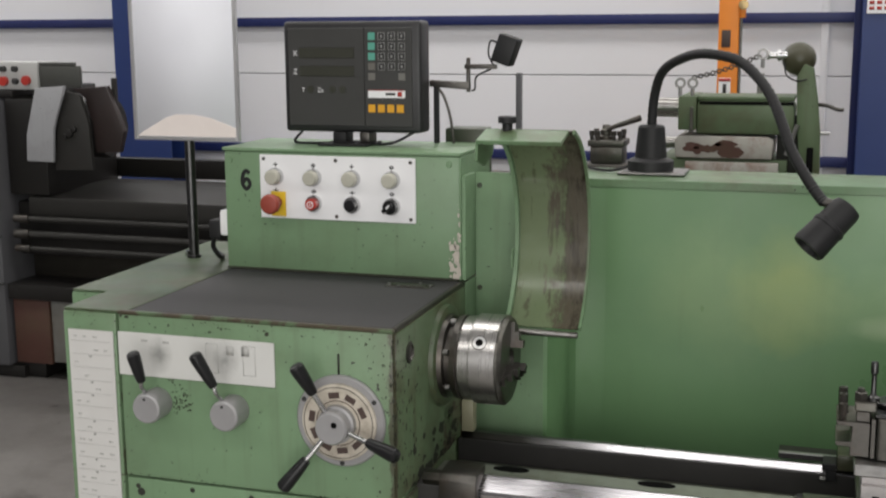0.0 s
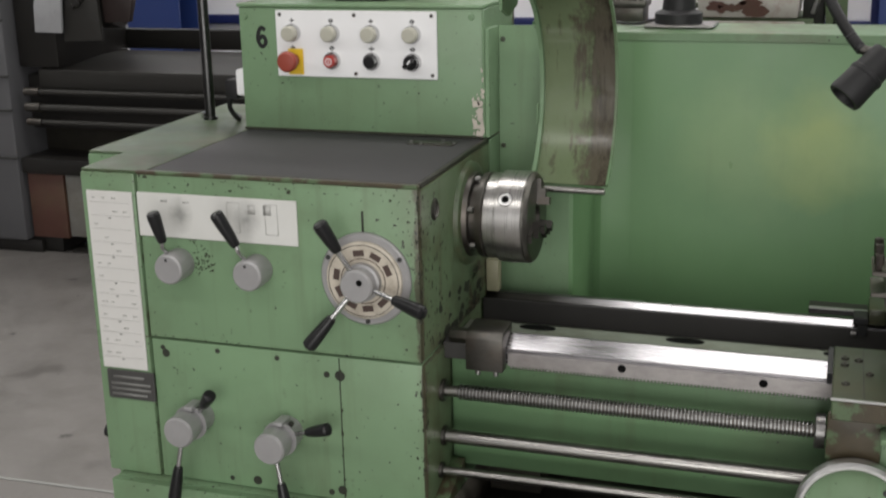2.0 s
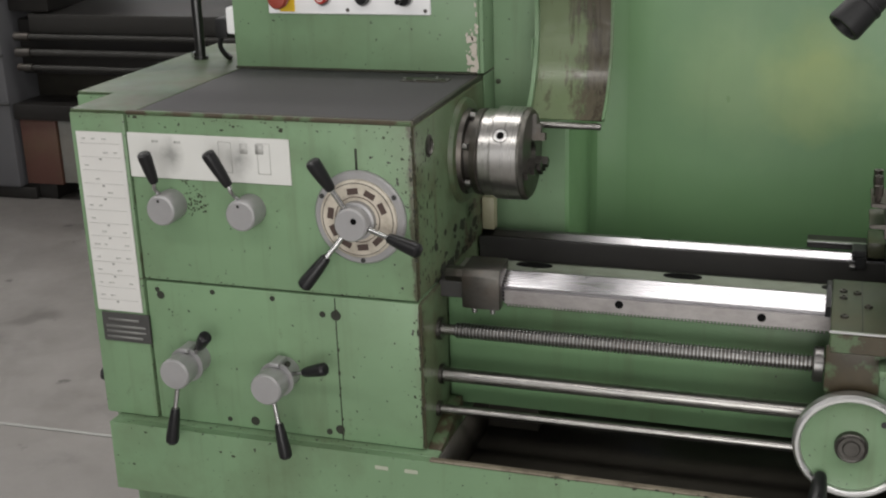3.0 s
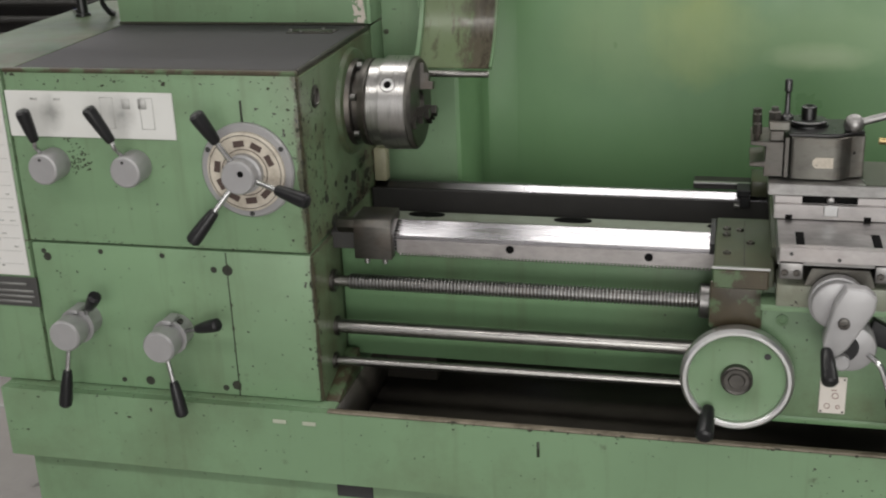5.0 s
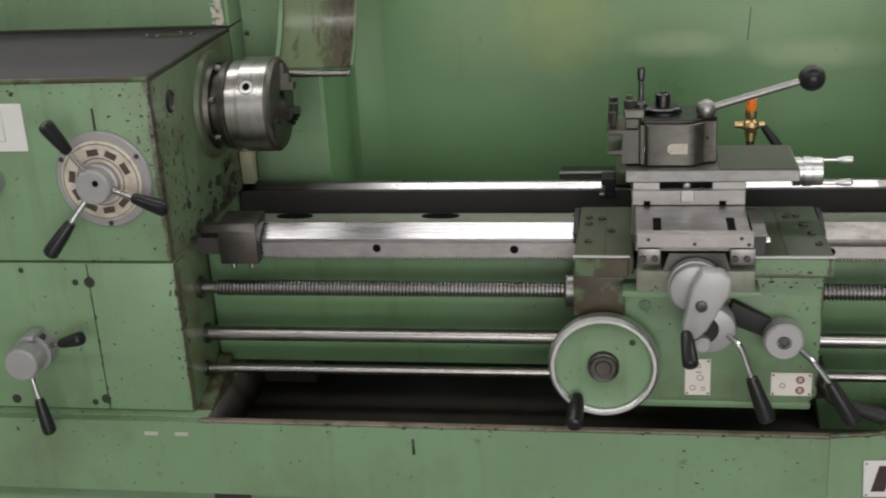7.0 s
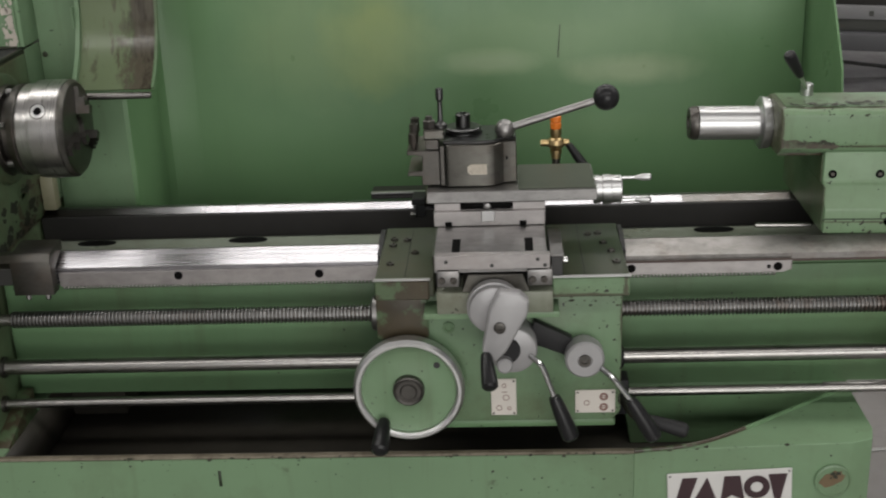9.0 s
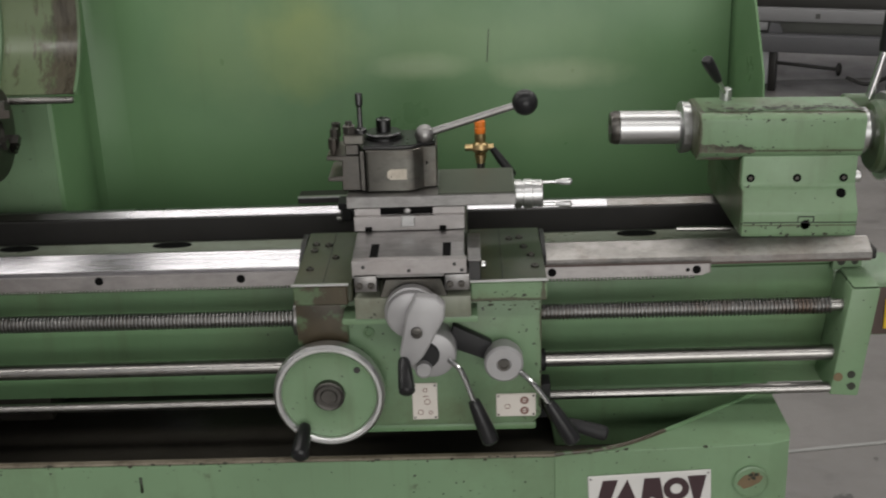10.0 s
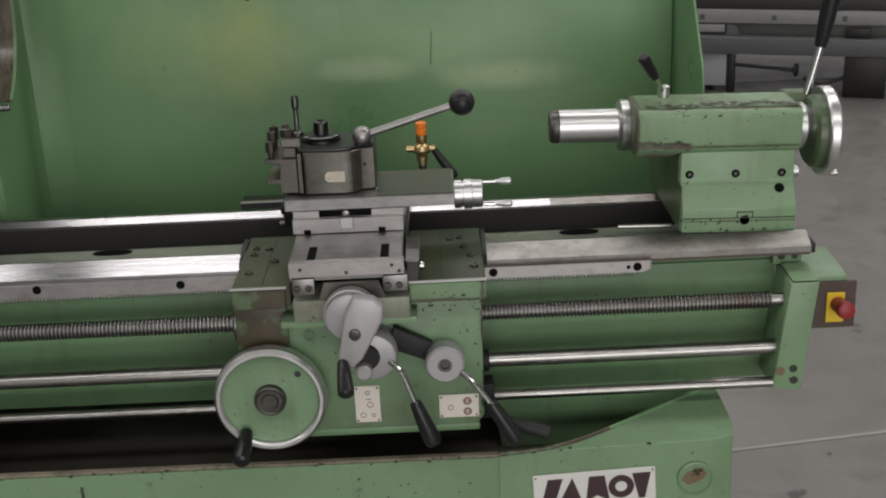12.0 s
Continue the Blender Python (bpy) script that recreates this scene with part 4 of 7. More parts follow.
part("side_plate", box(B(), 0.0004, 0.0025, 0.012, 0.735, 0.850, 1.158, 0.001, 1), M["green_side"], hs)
bm = B()
prism(bm, [(0.022, 0.556), (0.16, 0.60), (0.16, 0.52), (0.022, 0.52)], "x", 0.0032, 0.030, 0.002)
part("corner_gusset", bm, M["bared"], hs)
for y, z, r in ((0.11, 0.757, 0.021), (0.112, 0.665, 0.019), (0.09, 0.604, 0.015)):
    bm = B()
    turned(bm, (0.003, y, z), (1, 0, 0), [(0, r), (0.006, r), (0.008, r - 0.003), (0.008, 0)], 24)
    part("rod_bush", bm, M["steel_dark"], hs)
flakes(hs, "paint_loss", (0.0027, 0.014, 1.150), (0, 0, -1), (0, 1, 0), 0.29, 0.14, 110, 0.0038, 62, M["flake_dark"], 1.9)
# dark blotches paint both oil and the shadow where the bed starts
flakes(hs, "oil_stain", (0.0031, 0.100, 0.853), (0, 1, 0), (0, 0, 1), 0.30, 0.075, 60, 0.013, 63, M["grime"], 1.8)
flakes(hs, "oil_stain", (0.0034, 0.016, 0.800), (0, 0, -1), (0, 1, 0), 0.22, 0.012, 26, 0.0042, 64, M["flake_dark"], 1.5)
# seams
part("gearbox_seam", box(B(), -0.160, -0.1585, 0.0105, 0.0125, 0.556, 0.84), M["grime"], hs)
flakes(hs, "seam_wear", (-0.1605, 0.0103, 0.56), (0, 0, 1), (1, 0, 0), 0.275, 0.004, 26, 0.0026, 61, M["flake_dark"], 1.0)
# plates on the front
pl = part("speed_plate", box(B(), -0.545, -0.225, 0.0062, 0.0098, 1.046, 1.129, 0.001, 1), M["smudged"], hs, "white engraved plate, smudged behind the levers")
for x0, x1, z0, z1 in ((-0.495, -0.482, 1.113, 1.117), (-0.45, -0.437, 1.113, 1.117), (-0.32, -0.305, 1.100, 1.118), (-0.29, -0.274, 1.100, 1.118)):
    part("engraved_mark", box(B(), x0, x1, 0.0056, 0.0061, z0, z1), M["ink_faint"], pl)
for x in (-0.362, -0.287):
    bm = B()
    for a in (0, 0.024):
        box(bm, x + a, x + a + 0.0012, 0.0056, 0.0061, 1.064, 1.12)
    for z in (1.064, 1.119):
        box(bm, x + 0.0013, x + 0.0239, 0.0056, 0.0061, z, z + 0.0012)
    part("engraved_frame", bm, M["ink_faint"], pl)
sc = part("feed_chart", box(B(), -0.652, -0.555, 0.0055, 0.0088, 0.776, 1.127, 0.001, 1), M["plate"], hs, "white enamel feed chart with worn print")
bm = B()
rnd = random.Random(4)
for k in range(13):
    z = 1.105 - k * 0.0255
    box(bm, -0.646, -0.562, 0.0049, 0.0054, z, z + 0.0007)
    for x in (-0.640, -0.620, -0.598, -0.576):
        if rnd.random() < 0.55:
            box(bm, x, x + rnd.uniform(0.006, 0.013), 0.0049, 0.0054, z + 0.008, z + 0.0105)
tagged(part("chart_print", bm, M["ink_faint"], sc), kind="stuff")
bm = B()
for k in (1, 3, 4, 6, 7, 9, 10, 12):
    z = 1.100 - k * 0.0255
    box(bm, -0.608, -0.603, 0.0047, 0.0053, z, z + 0.003)
tagged(part("chart_mark", bm, M["ink_soft"], sc), kind="stuff")
npz = part("maker_plate", box(B(), -0.646, -0.543, 0.0050, 0.0087, 0.713, 0.772, 0.001, 1), M["maker"], hs, "dark etched maker's plate")
bm = B()
for z, xa, xb in ((0.756, -0.632, -0.565), (0.742, -0.638, -0.552), (0.731, -0.638, -0.552), (0.720, -0.638, -0.560)):
    box(bm, xa, xb, 0.0044, 0.0049, z, z + 0.005)
part("etched_bar", bm, M["etch"], npz)


def knob_lever(name, x, z, tip, depth=0.048, r=0.0290):
    """A grey cast hub with one bent chrome arm and a black grip."""
    ob = thing(name, (x, 0.0, z - r), "grey cast shift knob with a black-gripped lever", "lever", "shift levers")
    bm = B()
    turned(bm, (x, 0.0098, z), (0, -1, 0), [(0, r * 0.98), (depth * 0.85, r), (depth * 0.96, r * 0.95), (depth, r * 0.86), (depth, 0)], 40)
    part("hub", bm, M["alu"], ob)
    y = 0.01 - depth
    a = Vector((x - 0.004, y + 0.012, z + r * 0.9))
    t = Vector(tip)
    mid = a.lerp(t, 0.34) + Vector((0.006, -0.010, 0.0))
    bm = B()
    tube(bm, [a, a.lerp(mid, 0.6) + Vector((0, -0.006, 0)), mid], 0.0042, 10, 6)
    part("arm", bm, M["chrome"], ob)
    bm = B()
    grip(bm, mid, t, 0.0125)
    part("grip", bm, M["black"], ob)
    bm = B()
    turned(bm, (x - 0.002, y + 0.0001, z + r * 0.62), (0, -1, 0), [(0, 0.003), (0.0006, 0.003), (0.0006, 0)], 10)
    part("grub_screw", bm, M["ink"], ob)
    return ob


knob_lever("shift_lever", -0.466, 0.998, (-0.472, -0.062, 1.112))
knob_lever("shift_lever", -0.308, 0.998, (-0.348, -0.062, 1.119))

# speed dial
dial = thing("speed_dial", (-0.103, 0.0, 0.905), "round cream speed dial with a three-armed star handle", "dial")
DX, DZ = -0.098, 0.997
bm = B()
turned(bm, (DX, 0.0098, DZ), (0, -1, 0), [(0, 0.084), (0.006, 0.084), (0.009, 0.081), (0.009, 0)], 56)
part("backing_ring", bm, M["alu"], dial, "grey metal backing ring")
bm = B()
turned(bm, (DX, 0.0006, DZ), (0, -1, 0), [(0, 0.070), (0.006, 0.070), (0.008, 0.067), (0.008, 0)], 56)
part("dial_plate", bm, M["cream"], dial, "cream dial with small dark number windows")
bm = B()
ring(bm, (DX, -0.0076, DZ), (0, -1, 0), [(0, 0.0655), (0.0008, 0.0655), (0.0008, 0.0645), (0, 0.0645)], 56)
part("dial_line", bm, M["ink"], dial)
bm = B()
ring(bm, (DX, -0.0076, DZ), (0, -1, 0), [(0, 0.0415), (0.0008, 0.0415), (0.0008, 0.040), (0, 0.040)], 48)
part("dial_line", bm, M["brown"], dial)
for k in (0, 2, 3, 4, 6, 7, 8, 9):
    a = radians(170 - k * 36)
    bm = B()
    box(bm, DX - 0.0100, DX + 0.0100, -0.0084, -0.0076, DZ + 0.045, DZ + 0.056)
    turn_about(bm, (DX, 0, DZ), "Y", math.degrees(math.pi / 2 - a))
    part("number_window", bm, M["brown"], dial)
for k in range(3):
    a = radians(32 + k * 120)
    bm = B()
    turned(bm, (DX + 0.077 * math.cos(a), 0.001, DZ + 0.077 * math.sin(a)), (0, -1, 0), [(0, 0.0045), (0.0015, 0.0045), (0.0015, 0)], 12)
    part("ring_screw", bm, M["ink"], dial)
bm = B()
turned(bm, (DX, -0.0075, DZ), (0, -1, 0), [(0, 0.034), (0.012, 0.034), (0.013, 0.0295), (0.034, 0.0295), (0.037, 0.027), (0.037, 0)], 40)
hub = part("hub", bm, M["alu"], dial)
part("hub_hole", turned(B(), (DX + 0.007, -0.0446, DZ + 0.008), (0, -1, 0), [(0, 0.0055), (0.0008, 0.0055), (0.0008, 0)], 14), M["void"], hub)
hy = -0.034
for tip in ((-0.152, -0.065, 1.114), (0.033, -0.062, 0.966), (-0.186, -0.062, 0.884)):
    c = Vector((DX, hy, DZ))
    t = Vector(tip)
    flat = Vector((t.x - DX, 0, t.z - DZ)).normalized()
    a = c + flat * 0.030
    mid = a.lerp(t, 0.40)
    arm = part("arm", rod(B(), a, mid, 0.005, 12), M["chrome"], dial)
    bm = B()
    grip(bm, mid, t, 0.0135)
    part("grip", bm, M["black"], arm, "black tapered grip")
for k, (x, z, h) in enumerate(((-0.435, 1.020, 0.05), (-0.422, 1.005, 0.03), (-0.412, 1.018, 0.02), (-0.428, 0.99, 0.015), (-0.405, 0.995, 0.012))):
    bm = B()
    rnd = random.Random(k)
    for n in range(16):
        s = rnd.uniform(0.0007, 0.0024)
        turned(bm, (x + rnd.gauss(0, 0.005), 0.0100, z + rnd.gauss(0, h * 0.4)), (0, -1, 0), [(0, s), (0.0002 + 0.00001 * n, s * 0.9), (0.0002 + 0.00001 * n, 0)], 6)
    tagged(part("paint_scuff", bm, M["flake_dark"], hs), kind="stuff")
part("index_mark", box(B(), -0.104, -0.100, 0.0090, 0.0098, 1.078, 1.118), M["grime"], hs)


def feed_lever(x, z, down, side):
    """A stubby cast hub in two steps with a lever down and a short grip aside."""
    ob = thing("feed_lever", (x, 0.0, z - 0.04), "grey cast feed selector with two black-gripped levers", "lever", "feed levers")
    bm = B()
    turned(bm, (x, 0.012, z), (0, -1, 0), [(0, 0.030), (0.030, 0.030), (0.036, 0.034), (0.040, 0.034)], 36)
    part("rear_hub", bm, M["alu"], ob)
    bm = B()
    turned(bm, (x, -0.028, z), (0, -1, 0), [(0, 0.026), (0.012, 0.026), (0.014, 0.030), (0.044, 0.030), (0.048, 0.027), (0.048, 0)], 36)
    part("clamp_lug", box(B(), x - 0.006, x + 0.012, -0.040, -0.002, z + 0.029, z + 0.038, 0.002), M["alu"], ob)
    part("lug_screw", turned(B(), (x + 0.018, -0.018, z + 0.026), (0.6, -0.3, 0.7), [(0, 0.005), (0.008, 0.005), (0.009, 0)], 10), M["steel_dark"], ob)
    part("front_hub", bm, M["alu"], ob)
    for tip, y in ((down, -0.055), (side, -0.020)):
        t = Vector(tip)
        c = Vector((x, y, z))
        flat = Vector((t.x - x, 0, t.z - z)).normalized()
        a = c + flat * 0.024
        mid = a.lerp(t, 0.42)
        arm = part("arm", rod(B(), a, mid, 0.0048, 12), M["chrome"], ob)
        bm = B()
        grip(bm, mid, t, 0.0125)
        part("grip", bm, M["black"], arm, "black tapered grip")
    return ob


feed_lever(-0.452, 0.695, (-0.478, -0.066, 0.546), (-0.392, -0.050, 0.768))
feed_lever(-0.268, 0.685, (-0.241, -0.066, 0.546), (-0.158, -0.050, 0.728))
for k, (x, z, r) in enumerate(((-0.515, 0.815, 0.008), (-0.521, 0.826, 0.005), (-0.405, 0.830, 0.005), (-0.283, 0.828, 0.005), (-0.159, 0.806, 0.010), (-0.185, 0.806, 0.006), (-0.339, 0.573, 0.009), (-0.393, 0.571, 0.005), (-0.164, 0.577, 0.009), (-0.186, 0.570, 0.006))):
    bm = B()
    turned(bm, (x, 0.0118, z), (0, -1, 0), [(0, r), (0.0008, r), (0.0008, 0)], 14)
    part("cover_screw", bm, M["grime"], hs)
bm = B()
turned(bm, (-0.664, 0.026, 0.630), (-1, 0, 0), [(0, 0.013), (0.009, 0.013), (0.011, 0.010), (0.011, 0)], 16)
part("hinge_boss", bm, M["black_matt"], hs)

# ---- chuck ----
chuck = thing("lathe_chuck", (0.08, AX_Y, AX_Z - 0.1), "bright steel three-jaw lathe chuck on the spindle", "chuck")
bm = B()
turned(bm, (0.0135, AX_Y, AX_Z), (1, 0, 0), [(0, 0.082), (0.009, 0.080), (0.010, 0.066), (0.022, 0.066)], 48)
part("spindle_nose", bm, M["steel_dark"], chuck)
for a in (100, 160, 220, 280, 340, 40):
    ar = radians(a)
    bm = B()
    turned(bm, (0.0236, AX_Y + 0.0725 * math.cos(ar), AX_Z + 0.0725 * math.sin(ar)), (1, 0, 0), [(0, 0.0065), (0.010, 0.0065), (0.011, 0)], 8)
    part("clamp_stud", bm, M["steel"], chuck)
bm = B()
turned(bm, (0.0355, AX_Y, AX_Z), (1, 0, 0), [(0, 0.074), (0.002, 0.081), (0.013, 0.0825), (0.0155, 0.080)], 48)
part("back_plate", bm, M["steel_dark"], chuck)
bm = B()
turned(bm, (0.0515, AX_Y, AX_Z), (1, 0, 0), [(0, 0.079), (0.003, 0.0815), (0.021, 0.0815), (0.0225, 0.0815), (0.024, 0.0860), (0.0255, 0.0870), (0.0755, 0.0870), (0.076, 0.0862), (0.076, 0.024), (0.07, 0.024), (0.07, 0)], 64)
part("body", bm, M["chuck"], chuck, "bright turned chuck body")
# front ring in darker steel than the body, for the shading at its end
bm = B()
turned(bm, (0.1278, AX_Y, AX_Z), (1, 0, 0), [(0, 0.0862), (0.0005, 0.0868), (0.0040, 0.0868), (0.0095, 0.0815), (0.0098, 0.024), (0.004, 0.024), (0.004, 0)], 64)
part("front_ring", bm, M["post"], chuck, "front ring, darker shading put into its colour")
for k, a in enumerate((200, 320, 80)):
    ar = radians(a)
    d = Vector((0, math.cos(ar), math.sin(ar)))
    w = Vector((0, -math.sin(ar), math.cos(ar)))
    bm = B()
    pts = [(0.1395, 0.026), (0.164, 0.026), (0.164, 0.040), (0.156, 0.040), (0.156, 0.056), (0.147, 0.056), (0.147, 0.074), (0.1395, 0.074)]
    lo = [bm.verts.new(Vector((x - 0.0012, AX_Y, AX_Z)) + d * r - w * 0.008) for x, r in pts]
    hi = [bm.verts.new(Vector((x - 0.0012, AX_Y, AX_Z)) + d * r + w * 0.008) for x, r in pts]
    bm.faces.new(lo), bm.faces.new(hi)
    for i in range(len(pts)):
        bm.faces.new((lo[i], lo[(i + 1) % len(pts)], hi[(i + 1) % len(pts)], hi[i]))
    bmesh.ops.recalc_face_normals(bm, faces=bm.faces)
    part("jaw", bm, M["steel_dark"], chuck)
for a in (145, 25, 265):
    ar = radians(a)
    d = Vector((0, math.cos(ar), math.sin(ar)))
    bm = B()
    turned(bm, Vector((0.0960, AX_Y, AX_Z)) + d * 0.0862, d, [(0, 0.0128), (0.0010, 0.0128), (0.0014, 0.0118), (0.0010, 0.0070), (-0.006, 0.0065), (-0.006, 0)], 20)
    part("key_socket", bm, M["rim"], chuck)
    bm = B()
    turned(bm, Vector((0.0960, AX_Y, AX_Z)) + d * 0.0862, d, [(0, 0.0066), (0.0015, 0.0072), (0.0015, 0)], 16)
    part("socket_hole", bm, M["void"], chuck)
    bm = B()
    ring(bm, Vector((0.0960, AX_Y, AX_Z)) + d * 0.0862, d, [(0, 0.0144), (0.0009, 0.0144), (0.0009, 0.0130), (0, 0.0130)], 24)
    part("socket_groove", bm, M["steel_dark"], chuck)

bm = B()
ring(bm, (0.1377, AX_Y, AX_Z), (1, 0, 0), [(0, 0.0785), (0.0008, 0.0785), (0.0008, 0.026), (0, 0.026)], 56)
part("dark_face", bm, M["steel_dark"], chuck, "dark chuck face")
# brown oil dried on the side face above the bed
flakes(hs, "oil_stain", (0.0030, 0.285, 0.853), (0, 1, 0), (0, 0, 1), 0.14, 0.085, 60, 0.013, 64, M["bared"], 2.2)
# losses of paint along the worn corner of the headstock
flakes(hs, "paint_loss", (0.0, 0.0097, 1.155), (0, 0, -1), (-1, 0, 0), 0.31, 0.05, 46, 0.0034, 21, M["flake_dark"], 2.6)
flakes(hs, "paint_loss", (0.0, 0.0117, 0.838), (0, 0, -1), (-1, 0, 0), 0.28, 0.014, 24, 0.0030, 22, M["flake_dark"], 2.2)
flakes(hs, "paint_loss", (-0.54, 0.0097, 1.157), (1, 0, 0), (0, 0, -1), 0.53, 0.020, 26, 0.0030, 23, M["flake_dark"], 2.2)
flakes(hs, "paint_loss", (-0.54, 0.0097, 0.848), (1, 0, 0), (0, 0, 1), 0.53, 0.004, 30, 0.0022, 24, M["flake_dark"], 1.5)

# ---- control box on the headstock ----
cb = thing("control_box", (-0.27, 0.52, 1.166), "green steel electrical control box with a white button panel", "control box")
part("box_body", box(B(), -0.537, -0.008, 0.437, 0.655, 1.1695, 1.424, 0.003), M["green"], cb)
part("box_lid", box(B(), -0.540, -0.005, 0.432, 0.660, 1.4245, 1.432, 0.003), M["green"], cb)
part("side_flange", box(B(), -0.0032, 0.0052, 0.436, 0.508, 1.1700, 1.386, 0.001, 1), M["green"], cb)
part("corner_fold", box(B(), -0.0078, -0.0035, 0.4335, 0.650, 1.170, 1.4235, 0.001, 1), M["green"], cb)
for x, z in ((-0.524, 1.405), (-0.030, 1.408)):
    part("dome_screw", turned(B(), (x, 0.437, z), (0, -1, 0), [(0, 0.007), (0.003, 0.006), (0.004, 0)], 14), M["green"], cb)
pan = part("button_panel", box(B(), -0.4515, -0.1005, 0.4315, 0.4365, 1.283, 1.419, 0.002, 1), M["white"], cb, "white button panel")
for x in (-0.441, -0.276, -0.111):
    for z in (1.292, 1.410):
        if x > -0.3 or z > 1.3:
            bm = B()
            turned(bm, (x, 0.4313, z), (0, -1, 0), [(0, 0.004), (0.002, 0.0035), (0.002, 0)], 10)
            part("screw", bm, M["steel_dark"], pan)
BX = (-0.414, -0.327, -0.240, -0.152)
for x in BX:
    bm = B()
    turned(bm, (x, 0.4313, 1.373), (0, -1, 0), [(0, 0.0185), (0.006, 0.0185), (0.010, 0.0165), (0.010, 0)], 28)
    part("bezel", bm, M["chrome"], pan)
    bm = B()
    turned(bm, (x, 0.4212, 1.373), (0, -1, 0), [(0, 0.0155), (0.012, 0.0155), (0.015, 0.013), (0.0155, 0)], 28)
    part("indicator_lamp", bm, M["ivory"], pan, "ivory indicator lens")
for x, m, r in ((BX[1], "red", 0.0125), (BX[2], "black", 0.0125), (BX[3], "black", 0.0145)):
    bm = B()
    turned(bm, (x, 0.4313, 1.318), (0, -1, 0), [(0, 0.0180), (0.006, 0.0180), (0.009, 0.0165), (0.009, 0)], 28)
    part("bezel", bm, M["chrome"], pan)
    bm = B()
    turned(bm, (x, 0.4222, 1.318), (0, -1, 0), [(0, r), (0.010, r), (0.012, r - 0.002), (0.012, 0)], 28)
    b = part("push_button" if x < BX[3] else "selector_knob", bm, M[m], pan)
    if m == "red":
        bm = B()
        ring(bm, (x, 0.4100, 1.318), (0, -1, 0), [(0, 0.0075), (0.0006, 0.0075), (0.0006, 0.0055), (0, 0.0055)], 24)
        box(bm, x - 0.001, x + 0.001, 0.4094, 0.4100, 1.315, 1.321)
        part("white_ring", bm, M["white"], b)
    if x == BX[3]:
        bm = B()
        box(bm, x - 0.0125, x + 0.0125, 0.396, 0.4100, 1.3135, 1.3225, 0.002)
        turn_about(bm, (x, 0.4, 1.318), "Y", -40)
        part("selector_bar", bm, M["black"], b)
        bm = B()
        box(bm, x - 0.0015, x + 0.0015, 0.3955, 0.3962, 1.318, 1.328)
        turn_about(bm, (x, 0.4, 1.318), "Y", 40)
        part("pointer", bm, M["white"], b)
part("stop_plate", box(B(), -0.4245, -0.391, 0.4275, 0.4312, 1.288, 1.341, 0.001, 1), M["yellow"], pan, "yellow square under the stop button")
bm = B()
turned(bm, (-0.412, 0.4273, 1.318), (0, -1, 0), [(0, 0.013), (0.020, 0.014), (0.024, 0.0205), (0.034, 0.0215), (0.040, 0.018), (0.042, 0.010), (0.0425, 0)], 32)
part("stop_button", bm, M["red_old"], pan, "worn red mushroom stop button")
for k, x in enumerate(BX):
    for dz, w in ((1.397, 0.010), (1.342, 0.012)):
        bm = B()
        box(bm, x - w / 2, x + w / 2, 0.4309, 0.4314, dz, dz + 0.0022)
        if k % 2:
            ring(bm, (x, 0.4314, dz + 0.001), (0, -1, 0), [(0, 0.0045), (0.0005, 0.0045), (0.0005, 0.0028), (0, 0.0028)], 14)
        else:
            box(bm, x - 0.001, x + 0.001, 0.4309, 0.4314, dz - 0.003, dz + 0.006)
        part("symbol", bm, M["ink"], pan)
# stencilled figure
bm = B()
six = smooth_line([(-0.478, 0.4364, 1.377), (-0.487, 0.4364, 1.382), (-0.494, 0.4364, 1.371), (-0.495, 0.4364, 1.355), (-0.487, 0.4364, 1.343), (-0.478, 0.4364, 1.351), (-0.480, 0.4364, 1.361), (-0.487, 0.4364, 1.364), (-0.494, 0.4364, 1.357)], 6)
tube(bm, six, 0.0043, 8, 1)
bmesh.ops.scale(bm, vec=(1, 0.12, 1), space=Matrix.Translation((0, -0.4364, 0)), verts=bm.verts)
part("stencilled_six", bm, M["black_matt"], cb, "black stencilled figure 6")
part("cable_plug", box(B(), -0.562, -0.5375, 0.45, 0.50, 1.235, 1.292, 0.006), M["white"], cb, "white cable plug on the side")

part("cable_plug", box(B(), -0.592, -0.5625, 0.455, 0.492, 1.226, 1.268, 0.005), M["black_matt"], cb, "black cable connector")
part("cable", tube(B(), [(-0.585, 0.474, 1.232), (-0.598, 0.485, 1.205), (-0.592, 0.50, 1.180), (-0.600, 0.53, 1.1730), (-0.625, 0.56, 1.1730)], 0.0055, 10, 6), M["black_matt"], cb)
flakes(cb, "paint_loss", (-0.009, 0.4335, 1.172), (0, 0, 1), (-1, 0, 0), 0.085, 0.020, 60, 0.0055, 31, M["flake_pale"], 1.8)
flakes(cb, "paint_loss", (-0.006, 0.4329, 1.172), (0, 0, 1), (-1, 0, 0), 0.16, 0.006, 30, 0.0030, 32, M["flake_pale"], 1.0)

# ---- digital readout ----
dro = thing("digital_readout", (-0.28, 0.53, 1.432), "charcoal digital readout unit with keypad, switched off", "digital readout")
dx0, dx1, dz0, dz1, dy = -0.440, -0.124, 1.459, 1.696, 0.545
part("housing", box(B(), dx0, dx1, dy, dy + 0.060, dz0, dz1, 0.008, 3), M["dro_edge"], dro)
part("face_plate", box(B(), dx0 + 0.012, -0.252, dy - 0.0025, dy + 0.002, dz0 + 0.014, dz1 - 0.014, 0.001, 1), M["dro"], dro)
kp = part("keypad_panel", box(B(), -0.2505, dx1 - 0.020, dy - 0.0025, dy + 0.002, dz0 + 0.014, dz1 - 0.014, 0.001, 1), M["dro"], dro)
